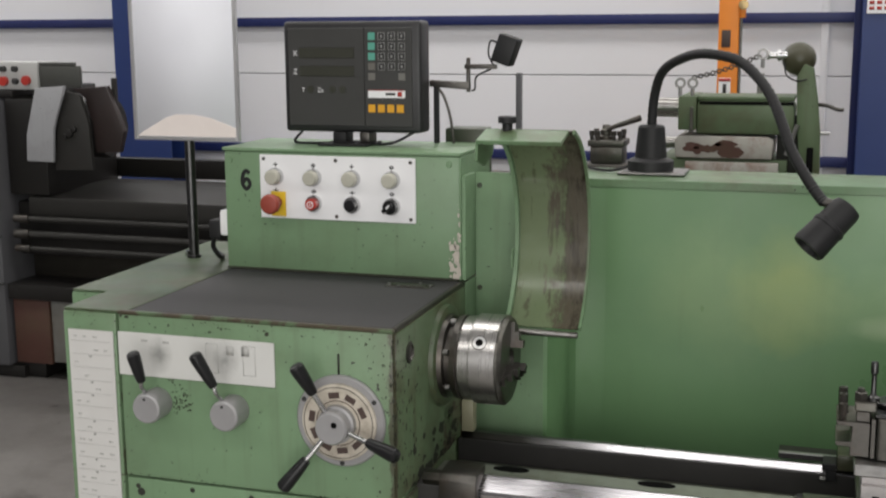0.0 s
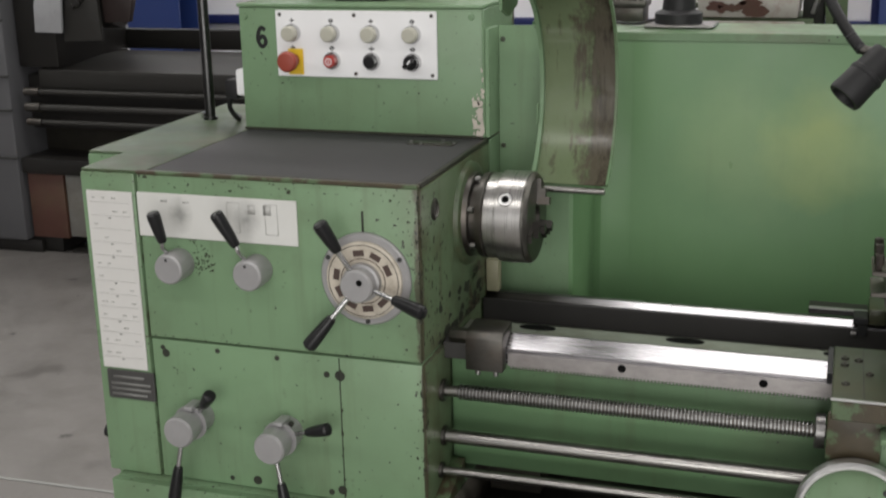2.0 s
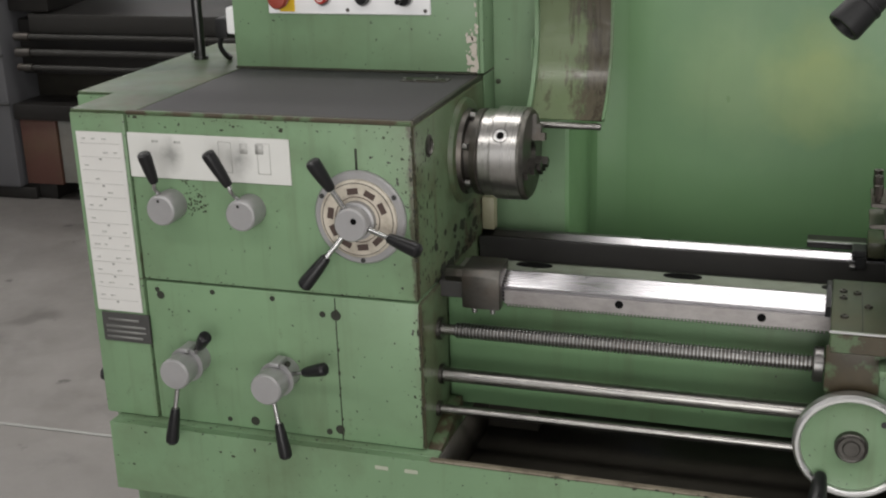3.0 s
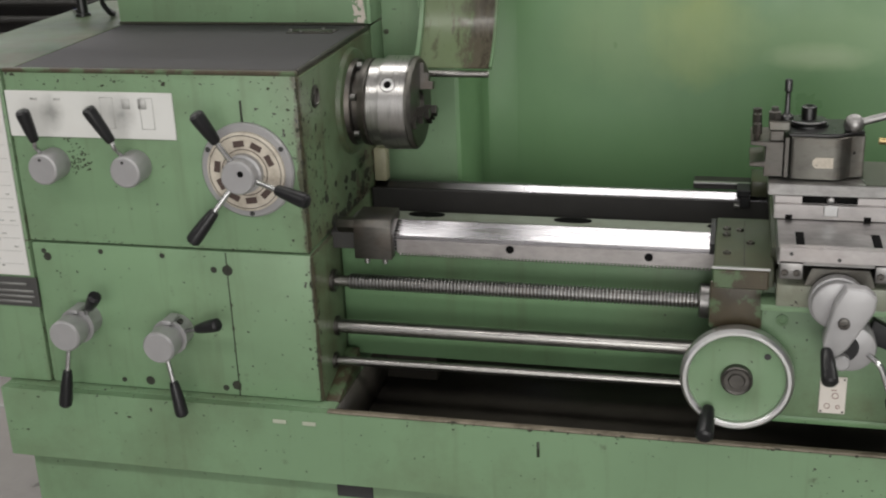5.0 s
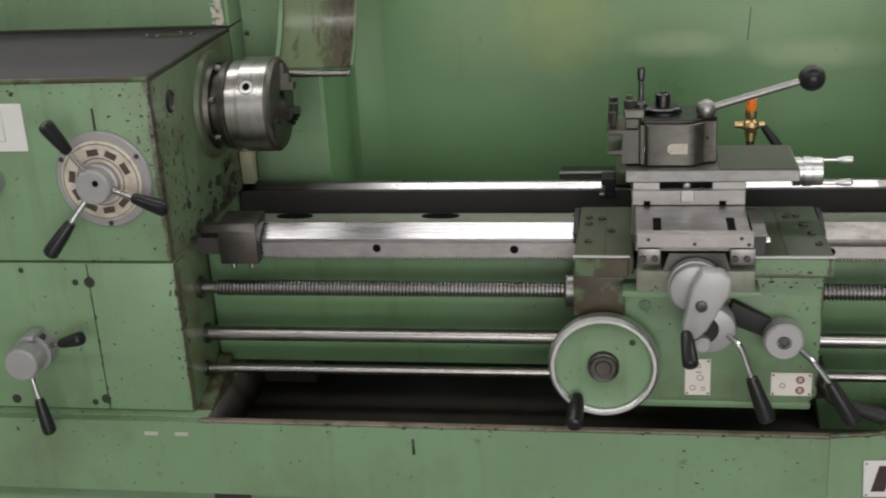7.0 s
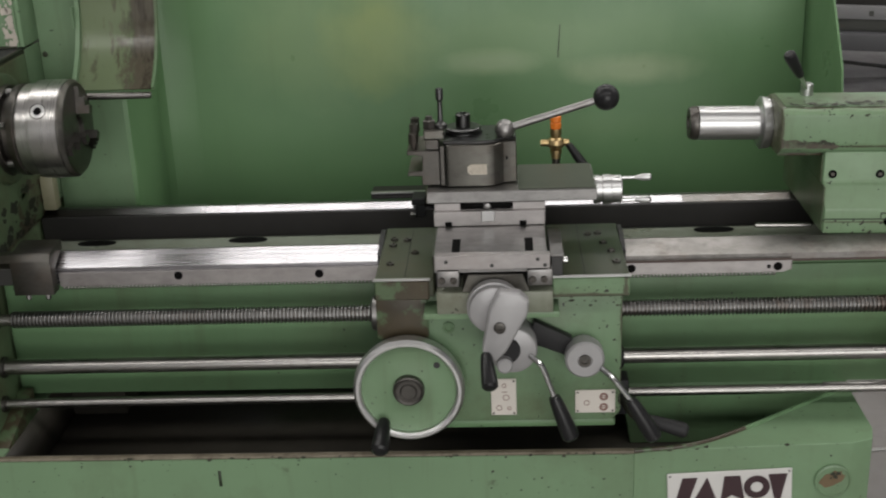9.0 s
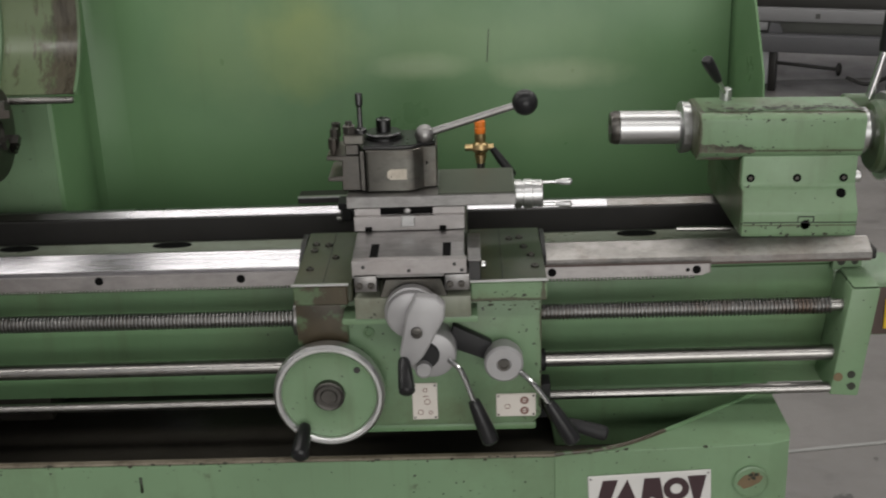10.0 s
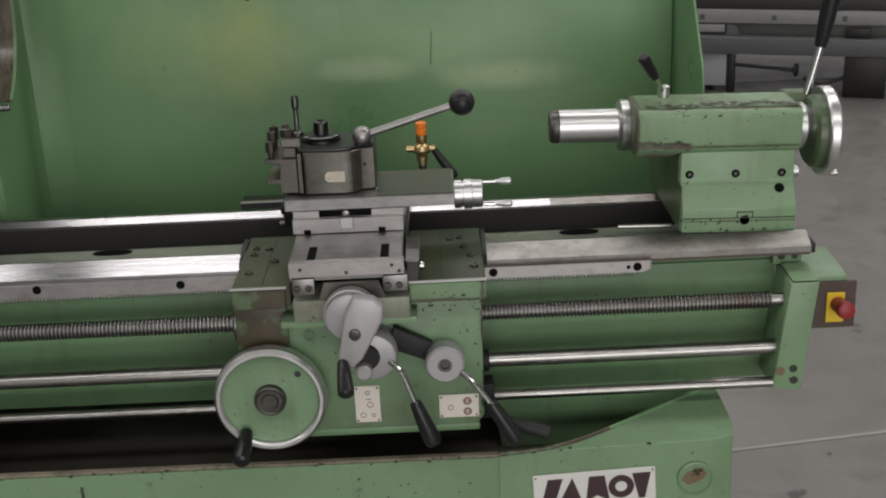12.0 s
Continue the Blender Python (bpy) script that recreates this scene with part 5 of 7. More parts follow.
for z in (1.629, 1.590):
    part("display_window", box(B(), -0.402, -0.274, dy - 0.0042, dy - 0.0027, z - 0.011, z + 0.011, 0.001, 1), M["display"], dro)
for x, z in ((-0.377, 1.551), (-0.325, 1.551), (-0.302, 1.551)):
    bm = B()
    turned(bm, (x, dy - 0.0026, z), (0, -1, 0), [(0, 0.008), (0.001, 0.008), (0.001, 0)], 18)
    part("indicator_window", bm, M["display"], dro)


def letters(text, x, y, z, size, parent, name="lettering"):
    cu = bpy.data.curves.new(name, "FONT")
    cu.body, cu.size, cu.extrude = text, size, 0.0002
    tmp = bpy.data.objects.new("tmp", cu)
    scene.collection.objects.link(tmp)
    tmp.matrix_world = pose(x, y, z, 90, 0, 0)
    bpy.context.view_layer.update()
    me = bpy.data.meshes.new_from_object(tmp.evaluated_get(bpy.context.evaluated_depsgraph_get()))
    me.transform(pose(x, y, z, 90, 0, 0))
    me.materials.clear()
    me.materials.append(M["white"])
    bpy.data.objects.remove(tmp)
    ob = new(name, me)
    ob.parent = parent
    if parent.type == "EMPTY":
        ob.matrix_parent_inverse = Matrix.Translation(-Vector(parent.location))
    return ob


letters("X", -0.417, dy - 0.003, 1.623, 0.016, dro)
letters("Z", -0.417, dy - 0.003, 1.584, 0.016, dro)
letters("T", -0.398, dy - 0.003, 1.545, 0.014, dro)
letters("Zs", -0.361, dy - 0.003, 1.545, 0.014, dro)
for r in range(4):
    for c in range(4):
        x, z = -0.234 + c * 0.0228, 1.664 - r * 0.0212
        m = "key_teal" if (c == 0 and r < 3) else ("machine_grey" if c == 0 else "dro_edge")
        bm = B()
        box(bm, x - 0.008, x + 0.008, dy - 0.0045, dy - 0.0027, z - 0.008, z + 0.008, 0.001, 1)
        k = part("key", bm, M[m], kp)
        if c > 0:
            bm = B()
            for a, b, cc, d in ((-0.0078, 0.0078, 0.0066, 0.0078), (-0.0078, 0.0078, -0.0078, -0.0066), (-0.0078, -0.0066, -0.0066, 0.0066), (0.0066, 0.0078, -0.0066, 0.0066)):
                box(bm, x + a, x + b, dy - 0.0051, dy - 0.0046, z + cc, z + d)
            box(bm, x - 0.002, x + 0.002, dy - 0.0051, dy - 0.0046, z - 0.003, z + 0.003)
            part("key_print", bm, M["ink_soft"], kp)
for x in (-0.234, -0.166):
    part("key", box(B(), x - 0.008, x + 0.008, dy - 0.0045, dy - 0.0027, 1.571, 1.587, 0.001, 1), M["machine_grey"], kp)
lab = part("brand_strip", box(B(), -0.243, -0.159, dy - 0.0040, dy - 0.0027, 1.534, 1.551, 0.001, 1), M["white"], kp, "white strip with a red mark")
bm = B()
box(bm, -0.243, -0.160, dy - 0.0045, dy - 0.0041, 1.5495, 1.551)
box(bm, -0.176, -0.166, dy - 0.0045, dy - 0.0041, 1.537, 1.5475)
part("red_mark", bm, M["red"], lab)
part("dark_bar", box(B(), -0.203, -0.181, dy - 0.0045, dy - 0.0041, 1.540, 1.545), M["ink"], lab)
for k in range(4):
    x = -0.235 + k * 0.0215
    part("key", box(B(), x - 0.008, x + 0.008, dy - 0.0045, dy - 0.0027, 1.503, 1.520, 0.001, 1), M["key_amber"], kp, "amber key")
bm = B()
box(bm, -0.345, -0.235, 0.50, 0.60, 1.4322, 1.437, 0.001, 1)
part("foot_plate", bm, M["black_matt"], dro)
part("foot_neck", box(B(), -0.330, -0.300, dy + 0.004, dy + 0.05, 1.4372, 1.4588, 0.002), M["black_matt"], dro)
part("foot_neck", box(B(), -0.268, -0.245, dy + 0.004, dy + 0.05, 1.4372, 1.4588, 0.002), M["steel_dark"], dro)
bm = B()
tube(bm, [(-0.41, 0.57, 1.459), (-0.42, 0.55, 1.436), (-0.36, 0.54, 1.435), (-0.30, 0.545, 1.436), (-0.20, 0.55, 1.4365), (-0.15, 0.57, 1.459)], 0.003, 8, 6)
part("cable", bm, M["black_matt"], dro)

# ---- splash guard behind the bed ----
sg = thing("splash_guard", (0.75, 0.77, 0.457), "tall green sheet metal splash guard behind the lathe bed", "splash guard")
bm = B()
prism(bm, [(0.20, 0.750), (1.522, 0.750), (1.522, 0.754), (0.20, 0.754)], "z", 0.62, 1.346, 0.001, 1)
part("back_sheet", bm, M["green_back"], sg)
# the sheet beside the headstock stands forward and turns back to the main sheet in a round corner
bm = B()
prism(bm, [(0.0056, 0.510), (0.152, 0.510), (0.152, 0.513), (0.0056, 0.513)], "z", 0.62, 1.386)
part("front_sheet", bm, M["green"], sg)
bm = B()
outer = [(0.1522, 0.510), (0.160, 0.513), (0.163, 0.521), (0.163, 0.710), (0.166, 0.727), (0.175, 0.741), (0.192, 0.7476), (0.250, 0.7478)]
inner = [(0.1522, 0.513), (0.157, 0.5155), (0.160, 0.522), (0.160, 0.711), (0.163, 0.729), (0.173, 0.744), (0.190, 0.7497), (0.250, 0.7498)]
prism(bm, outer + inner[::-1], "z", 0.62, 1.346)
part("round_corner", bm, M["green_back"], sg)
# the sheet is slightly bowed between its fixings
bm = B()
NX, NZ = 60, 30
grid = []
for i in range(NX + 1):
    u = i / NX
    x = 0.240 + 1.280 * u
    col = []
    for k in range(NZ + 1):
        v = k / NZ
        z = 0.625 + 0.717 * v
        fix = math.sin(math.pi * u) * math.sin(math.pi * min(1.0, v * 1.02))
        wave = math.sin(5.3 * x + 1.4 * z) + 0.7 * math.sin(9.1 * x - 5.0 * z + 1.0) + 0.6 * math.sin(3.0 * x + 9.5 * z + 0.5)
        col.append(bm.verts.new((x, 0.7470 - 0.0012 * fix * wave - 0.0045 * fix, z)))
    grid.append(col)
for p, q in zip(grid, grid[1:]):
    for k in range(NZ):
        bm.faces.new((p[k], q[k], q[k + 1], p[k + 1]))
bmesh.ops.recalc_face_normals(bm, faces=bm.faces)
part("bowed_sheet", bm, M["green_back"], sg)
bm = B()
prism(bm, [(0.742, 1.332), (0.742, 1.350), (0.93, 1.352), (0.93, 1.345), (0.750, 1.344), (0.750, 1.332)], "x", 0.164, 1.530, 0.001, 1)
part("top_flange", bm, M["green_dirty"], sg, "grubby folded top edge")
bm = B()
prism(bm, [(0.93, 0.3), (0.935, 1.352), (0.93, 1.352), (0.925, 0.3)], "x", -0.03, 1.53)
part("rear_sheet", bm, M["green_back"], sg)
bm = B()
prism(bm, [(0.752, 0.62), (0.752, 1.349), (0.700, 1.349), (0.560, 1.21), (0.455, 1.08), (0.430, 0.98), (0.430, 0.62)], "x", 1.5225, 1.5265, 0.001, 1)
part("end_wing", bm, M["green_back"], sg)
bm = B()
prism(bm, [(0.752, 0.62), (0.930, 0.62), (0.930, 1.349), (0.752, 1.349)], "x", 1.5225, 1.5265)
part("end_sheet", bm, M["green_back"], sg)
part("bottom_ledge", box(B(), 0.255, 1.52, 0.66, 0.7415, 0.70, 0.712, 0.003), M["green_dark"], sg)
part("pale_bracket", box(B(), 0.004, 0.030, 0.404, 0.430, 0.857, 0.925, 0.003), M["olive"], bed)
bm = B()
prism(bm, [(1.0125, 1.055), (1.0145, 1.055), (1.0190, 1.124), (1.0175, 1.124)], "y", 0.7412, 0.7440)
part("scratch", bm, M["green_dark"], sg)
for x, z in ((0.014, 1.358), (0.014, 1.141)):
    bm = B()
    turned(bm, (x, 0.5098, z), (0, -1, 0), [(0, 0.0055), (0.003, 0.005), (0.004, 0)], 12)
    part("screw", bm, M["green_dark"], sg)

# ---- hinged chuck guard ----
cg = thing("chuck_guard", (0.17, 0.45, 1.06), "raised curved sheet metal chuck guard, oily and scratched", "chuck guard")
GY, GZ, GR = 0.245, 1.275, 0.222


def arc_band(x0, x1, a0, a1, r0, r1, n=22):
    bm = B()
    rings = []
    for k in range(n + 1):
        a = radians(a0 + (a1 - a0) * k / n)
        c, s = math.cos(a), math.sin(a)
        rings.append([bm.verts.new((x, GY + c * r, GZ + s * r)) for x, r in ((x0, r0), (x1, r0), (x1, r1), (x0, r1))])
    for p, q in zip(rings, rings[1:]):
        for i in range(4):
            bm.faces.new((p[i], p[(i + 1) % 4], q[(i + 1) % 4], q[i]))
    bm.faces.new(rings[0]), bm.faces.new(rings[-1])
    bmesh.ops.recalc_face_normals(bm, faces=bm.faces)
    return bm


part("curved_sheet", arc_band(0.112, 0.252, -53, 76, GR, GR + 0.003), M["guard"], cg)
part("edge_bead", arc_band(0.252, 0.257, -53, 76, GR - 0.004, GR + 0.004), M["green_dirty"], cg)
part("edge_bead", arc_band(0.104, 0.112, -53, 76, GR - 0.010, GR + 0.004), M["green"], cg)
bm = B()
prism(bm, [(0.235, 1.470), (0.305, 1.487), (0.305, 1.494), (0.232, 1.478)], "x", 0.085, 0.245, 0.001, 1)
part("top_lip", bm, M["green_dirty"], cg)
bm = B()
prism(bm, [(0.24, 1.475), (0.31, 1.490), (0.36, 1.475), (0.345, 1.440), (0.285, 1.425), (0.235, 1.44)], "x", 0.083, 0.088, 0.001, 1)
part("side_cheek", bm, M["green_dirty"], cg)
bm = B()
turned(bm, (0.128, 0.30, 1.488), (0, 0, 1), [(0, 0.010), (0.016, 0.010), (0.018, 0.018), (0.028, 0.018), (0.030, 0.015), (0.030, 0)], 12)
part("clamp_knob", bm, M["black_matt"], cg)
part("handle_rod", rod(B(), (0.108, 0.372, 1.087), (0.252, 0.372, 1.087), 0.0065, 14, bevel=0.001), M["rod"], cg)
part("hinge_arm", box(B(), 0.10, 0.1035, 0.44, 0.5095, 1.20, 1.24, 0.001, 1), M["green"], cg)

# ---- work lamp ----
wl = thing("work_lamp", (0.335, 0.80, 1.35), "black gooseneck work lamp on the splash guard", "lamp")
LX, LY, LZ = 0.318, 0.860, 1.3525
part("foot_plate", box(B(), 0.25, 0.40, 0.805, 0.915, LZ, LZ + 0.006, 0.002, 1), M["steel"], wl)
bm = B()
turned(bm, (LX, LY, LZ + 0.0062), (0, 0, 1), [(0, 0.052), (0.022, 0.052), (0.026, 0.046), (0.030, 0.036), (0.034, 0.036), (0.098, 0.030), (0.102, 0.026), (0.104, 0.013)], 28)
part("magnet_base", bm, M["black_matt"], wl)
bm = B()
neck = [(LX, LY, LZ + 0.10), (LX + 0.006, 0.850, 1.525), (0.345, 0.82, 1.582), (0.390, 0.775, 1.611), (0.445, 0.70, 1.624), (0.516, 0.645, 1.613), (0.561, 0.60, 1.581), (0.594, 0.56, 1.539), (0.616, 0.525, 1.492), (0.633, 0.50, 1.451), (0.656, 0.475, 1.413), (0.680, 0.455, 1.379), (0.700, 0.44, 1.356)]
tube(bm, neck, 0.0105, 14, 10, radii=lambda t: 0.0105 + 0.0007 * math.sin(t * 420))
part("gooseneck", bm, M["black_matt"], wl)
bm = B()
a, b = Vector((0.744, 0.432, 1.353)), Vector((0.674, 0.392, 1.277))
n = (b - a).length
turned(bm, a, b - a, [(0, 0.016), (0.004, 0.027), (0.012, 0.029), (n * 0.45, 0.030), (n * 0.47, 0.0325), (n * 0.53, 0.0325), (n * 0.55, 0.031), (n * 0.95, 0.033), (n, 0.031), (n, 0.025), (n * 0.9, 0.022), (n * 0.9, 0)], 24)
part("lamp_head", bm, M["black_matt"], wl)
part("neck_cable", tube(B(), [(0.268, 0.86, 1.366), (0.235, 0.85, 1.3575), (0.20, 0.86, 1.3565), (0.172, 0.89, 1.3565)], 0.0035, 8, 6), M["black_matt"], wl)
part("swivel", rod(B(), (0.698, 0.440, 1.358), (0.730, 0.434, 1.352), 0.009, 12), M["steel_dark"], wl)

# ---- carriage ----
ca = thing("lathe_carriage", (0.88, 0.2, 0.59), "lathe saddle and apron in dark and light green enamel", "carriage")
bm = B()
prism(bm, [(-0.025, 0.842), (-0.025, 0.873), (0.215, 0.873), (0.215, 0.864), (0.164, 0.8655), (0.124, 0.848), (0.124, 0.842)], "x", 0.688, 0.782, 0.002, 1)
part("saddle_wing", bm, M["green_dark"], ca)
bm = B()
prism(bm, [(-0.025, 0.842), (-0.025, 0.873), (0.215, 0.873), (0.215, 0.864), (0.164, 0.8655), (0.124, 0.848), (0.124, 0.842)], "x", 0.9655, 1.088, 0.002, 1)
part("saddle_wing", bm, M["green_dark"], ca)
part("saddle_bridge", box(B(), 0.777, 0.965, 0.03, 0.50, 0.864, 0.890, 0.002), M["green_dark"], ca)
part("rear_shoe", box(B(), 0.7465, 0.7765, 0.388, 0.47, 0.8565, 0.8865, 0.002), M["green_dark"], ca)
part("way_wiper", box(B(), 0.720, 0.7460, 0.3855, 0.432, 0.8560, 0.8690, 0.0015, 1), M["black_matt"], ca)
part("wiper_tab", box(B(), 0.727, 0.7455, 0.3860, 0.3915, 0.8340, 0.8555, 0.001, 1), M["black_matt"], ca)
part("wiper_screw", rod(B(), (0.716, 0.3885, 0.8375), (0.7268, 0.3885, 0.8375), 0.0050, 12, bevel=0.001), M["steel"], ca)
part("rear_arm", box(B(), 0.638, 0.7460, 0.436, 0.485, 0.8530, 0.8645, 0.0015, 1), M["machine_dark"], ca, "dark oily arm behind the rear way")
part("arm_edge", box(B(), 0.638, 0.7460, 0.4320, 0.4420, 0.8648, 0.8682, 0.001, 1), M["alu_bright"], ca, "bright worn edge")
for x0, x1 in ((0.686, 0.776), (0.966, 1.090)):
    part("saddle_edge", box(B(), x0, x1, -0.030, -0.0255, 0.8715, 0.8755, 0.0008, 1), M["alu_bright"], ca, "bright worn saddle edge")
    part("saddle_lip", box(B(), x0 + 0.002, x1 - 0.002, -0.0275, 0.05, 0.838, 0.8705, 0.002, 1), M["bared"] if x0 < 0.8 else M["green_apron"], ca)
# wipers with their screws
for x0, x1 in ((0.679, 0.6875), (1.0885, 1.096)):
    bm = B()
    prism(bm, [(0.118, 0.840), (0.118, 0.858), (0.162, 0.874), (0.205, 0.874), (0.205, 0.866), (0.164, 0.864), (0.126, 0.845)], "x", x0, x1)
    part("way_wiper", bm, M["black_matt"], ca)
for x, y in ((0.706, 0.155), (0.728, 0.150), (0.706, 0.125), (0.745, 0.09), (0.708, 0.04), (1.052, 0.165), (1.058, 0.12), (1.068, 0.08), (1.035, 0.16), (1.072, 0.03)):
    bm = B()
    screw_head(bm, (x, y, 0.873), (0, 0, 1), 0.0065, 0.004)
    part("saddle_screw", bm, M["steel_dark"], ca)
part("wing_joint", box(B(), 1.018, 1.0195, -0.02, 0.21, 0.8732, 0.8738), M["ink"], ca)
part("wing_joint", box(B(), 0.735, 0.7362, -0.02, 0.21, 0.8732, 0.8738), M["ink"], ca)
# apron
bm = B()
prism(bm, [(0.695, 0.598), (1.066, 0.598), (1.080, 0.612), (1.082, 0.837), (0.690, 0.837), (0.688, 0.612)], "y", 0.012, 0.160, 0.004)
part("apron", bm, M["green_apron"], ca, "light green apron with scuffed paint")
flakes(ca, "paint_loss", (0.985, 0.0114, 0.834), (1, 0, 0), (0, 0, -1), 0.095, 0.03, 14, 0.0022, 61, M["bared"], 2.2)
part("apron_foot", box(B(), 0.70, 1.072, 0.016, 0.15, 0.5835, 0.598, 0.004), M["green_bed"], ca)
part("nut_housing", box(B(), 0.684, 0.768, 0.005, 0.012, 0.755, 0.836, 0.003), M["bared"], ca, "housing rubbed bare to brown oily iron")
bm = B()
turned(bm, (0.682, 0.11, 0.757), (-1, 0, 0), [(0, 0.030), (0.014, 0.030), (0.017, 0.027), (0.017, 0.016)], 32)
part("screw_collar", bm, M["steel"], ca)
part("cross_shelf", box(B(), 0.764, 0.978, -0.040, 0.012, 0.809, 0.8195, 0.002), M["green"], ca)
part("oil_plug", turned(B(), (0.800, 0.0118, 0.772), (0, -1, 0), [(0, 0.010), (0.003, 0.010), (0.003, 0.006), (0.0015, 0.005), (0.0015, 0)], 18), M["green_dirty"], ca)
for x0, x1, z0, z1 in ((0.866, 0.908, 0.611, 0.678), (1.005, 1.071, 0.613, 0.655)):
    p = part("instruction_plate", box(B(), x0, x1, 0.0085, 0.0118, z0, z1, 0.001, 1), M["plate_small"], ca, "white printed instruction plate")
    bm = B()
    if x1 < 1.0:
        for x, z, r in ((0.888, 0.666, 0.004), (0.891, 0.644, 0.0055), (0.879, 0.625, 0.005), (0.896, 0.624, 0.0035)):
            ring(bm, (x, 0.0084, z), (0, -1, 0), [(0, r), (0.0004, r), (0.0004, r - 0.0012), (0, r - 0.0012)], 16)
        box(bm, 0.884, 0.893, 0.0080, 0.0084, 0.6535, 0.6548)
    else:
        for z in (0.624, 0.643):
            ring(bm, (1.052, 0.0084, z), (0, -1, 0), [(0, 0.0072), (0.0004, 0.0072), (0.0004, 0.0034), (0, 0.0034)], 14)
            box(bm, 1.0445, 1.0595, 0.0080, 0.0084, z - 0.0008, z + 0.0008)
        ring(bm, (1.024, 0.0084, 0.632), (0, -1, 0), [(0, 0.0048), (0.0004, 0.0048), (0.0004, 0.0036), (0, 0.0036)], 16)
    for x, z in ((x0 + 0.004, z0 + 0.004), (x1 - 0.004, z0 + 0.004), (x0 + 0.004, z1 - 0.004), (x1 - 0.004, z1 - 0.004)):
        part("plate_rivet", turned(B(), (x, 0.0084, z), (0, -1, 0), [(0, 0.0020), (0.0008, 0.0016), (0.001, 0)], 8), M["steel_dark"], p)
    part("pictogram", bm, M["ink_red"], p)
# cross slide
cs = thing("cross_slide", (0.87, 0.15, 0.873), "steel cross slide with dovetail covers", "cross slide")
bm = B()
prism(bm, [(0.786, 0.820), (0.968, 0.820), (0.968, 0.856), (0.786, 0.856)], "y", -0.045, 0.03, 0.002)
part("slide_base", bm, M["slide_block"], cs, "greenish dovetail block")
bm = B()
prism(bm, [(0.826, 0.8563), (0.932, 0.8563), (0.922, 0.886), (0.836, 0.886)], "y", -0.043, 0.03, 0.001, 1)
part("dovetail", bm, M["post"], cs, "dark dovetail between the gib wipers")
for x0, x1 in ((0.788, 0.823), (0.928, 0.967)):
    bm = B()
    box(bm, x0, x1, -0.052, -0.020, 0.869, 0.896, 0.002)
    part("gib_wiper", bm, M["steel"], cs)
    for dx in (0.008, 0.026):
        bm = B()
        screw_head(bm, (x0 + dx, -0.052, 0.880), (0, -1, 0), 0.0055, 0.004)
        part("screw", bm, M["steel_dark"], cs)
part("front_bar", box(B(), 0.786, 0.963, -0.062, -0.045, 0.9015, 0.9245, 0.001, 1), M["ways_worn"], cs, "bright steel front bar")
part("slide_top", box(B(), 0.784, 0.960, -0.0448, 0.092, 0.8895, 0.919, 0.0012, 1), M["steel"], cs)
for x in (0.818, 0.932):
    bm = B()
    prism(bm, [(x - 0.0065, -0.044), (x + 0.0065, -0.044), (x + 0.0065, 0.026), (x - 0.0065, 0.026)], "z", 0.9191, 0.9197)
    part("tee_slot", bm, M["void"], cs)
for x, z in ((0.804, 0.915), (0.874, 0.908), (0.944, 0.917), (0.955, 0.907)):
    bm = B()
    turned(bm, (x, -0.0622, z), (0, -1, 0), [(0, 0.003), (0.0006, 0.003), (0.0006, 0)], 10)
    part("screw", bm, M["ink"], cs)
part("slide_body", box(B(), 0.786, 0.962, 0.093, 0.42, 0.8905, 0.918, 0.002), M["steel_dark"], cs)
part("side_guide", box(B(), 0.9655, 0.984, -0.03, 0.085, 0.876, 0.908, 0.001, 1), M["steel_blued"], cs)
part("guide_cap", box(B(), 0.9640, 0.9855, -0.032, 0.087, 0.9083, 0.9125, 0.001, 1), M["steel"], cs)
bm = B()
turned(bm, (0.986, -0.005, 0.892), (1, 0, 0), [(0, 0.006), (0.006, 0.006), (0.007, 0.004), (0.007, 0)], 12)
part("lock_screw", bm, M["chrome"], cs)
# compound slide
co = thing("compound_slide", (0.9, 0.2, 0.918), "steel compound slide with an aluminium micrometer collar", "compound slide")
bm = B()
box(bm, 0.780, 0.962, 0.096, 0.29, 0.9195, 0.9565, 0.001, 1)
part("swivel_block", bm, M["ways_worn"], co)
part("swivel_ledge", box(B(), 0.779, 0.961, 0.087, 0.0955, 0.9195, 0.9445, 0.001, 1), M["ways_worn"], co)
part("top_slide", box(B(), 0.768, 1.046, 0.0935, 0.234, 0.957, 0.9765, 0.0012, 1), M["steel"], co, "long bright-edged top slide")
part("slide_cover", box(B(), 0.919, 1.043, 0.0965, 0.231, 0.9768, 0.9785, 0.0005, 1), M["cover_olive"], co, "olive oiled slide surface")
part("block_recess", box(B(), 0.823, 0.909, 0.0948, 0.0959, 0.9455, 0.9565), M["void"], co)
part("index_plate", box(B(), 0.857, 0.879, 0.0835, 0.0866, 0.927, 0.946, 0.001, 1), M["alu_bright"], co)
bm = B()
turned(bm, (0.867, 0.0947, 0.951), (0, -1, 0), [(0, 0.006), (0.005, 0.006), (0.006, 0.004), (0.006, 0)], 12)
part("pivot_screw", bm, M["steel"], co)
for x in (0.803, 0.925):
    part("clamp_notch", box(B(), x - 0.0055, x + 0.0055, 0.0858, 0.0868, 0.9195, 0.927), M["void"], co)
MY, MZ = 0.190, 0.944
bm = B()
turned(bm, (1.046, MY, MZ), (1, 0, 0), [(0, 0.0245), (0.012, 0.0245), (0.0125, 0.0225), (0.016, 0.0225), (0.0165, 0.0255), (0.030, 0.0255), (0.031, 0.024), (0.047, 0.024), (0.049, 0.022), (0.049, 0)], 32)
part("micrometer_collar", bm, M["alu_bright"], co)
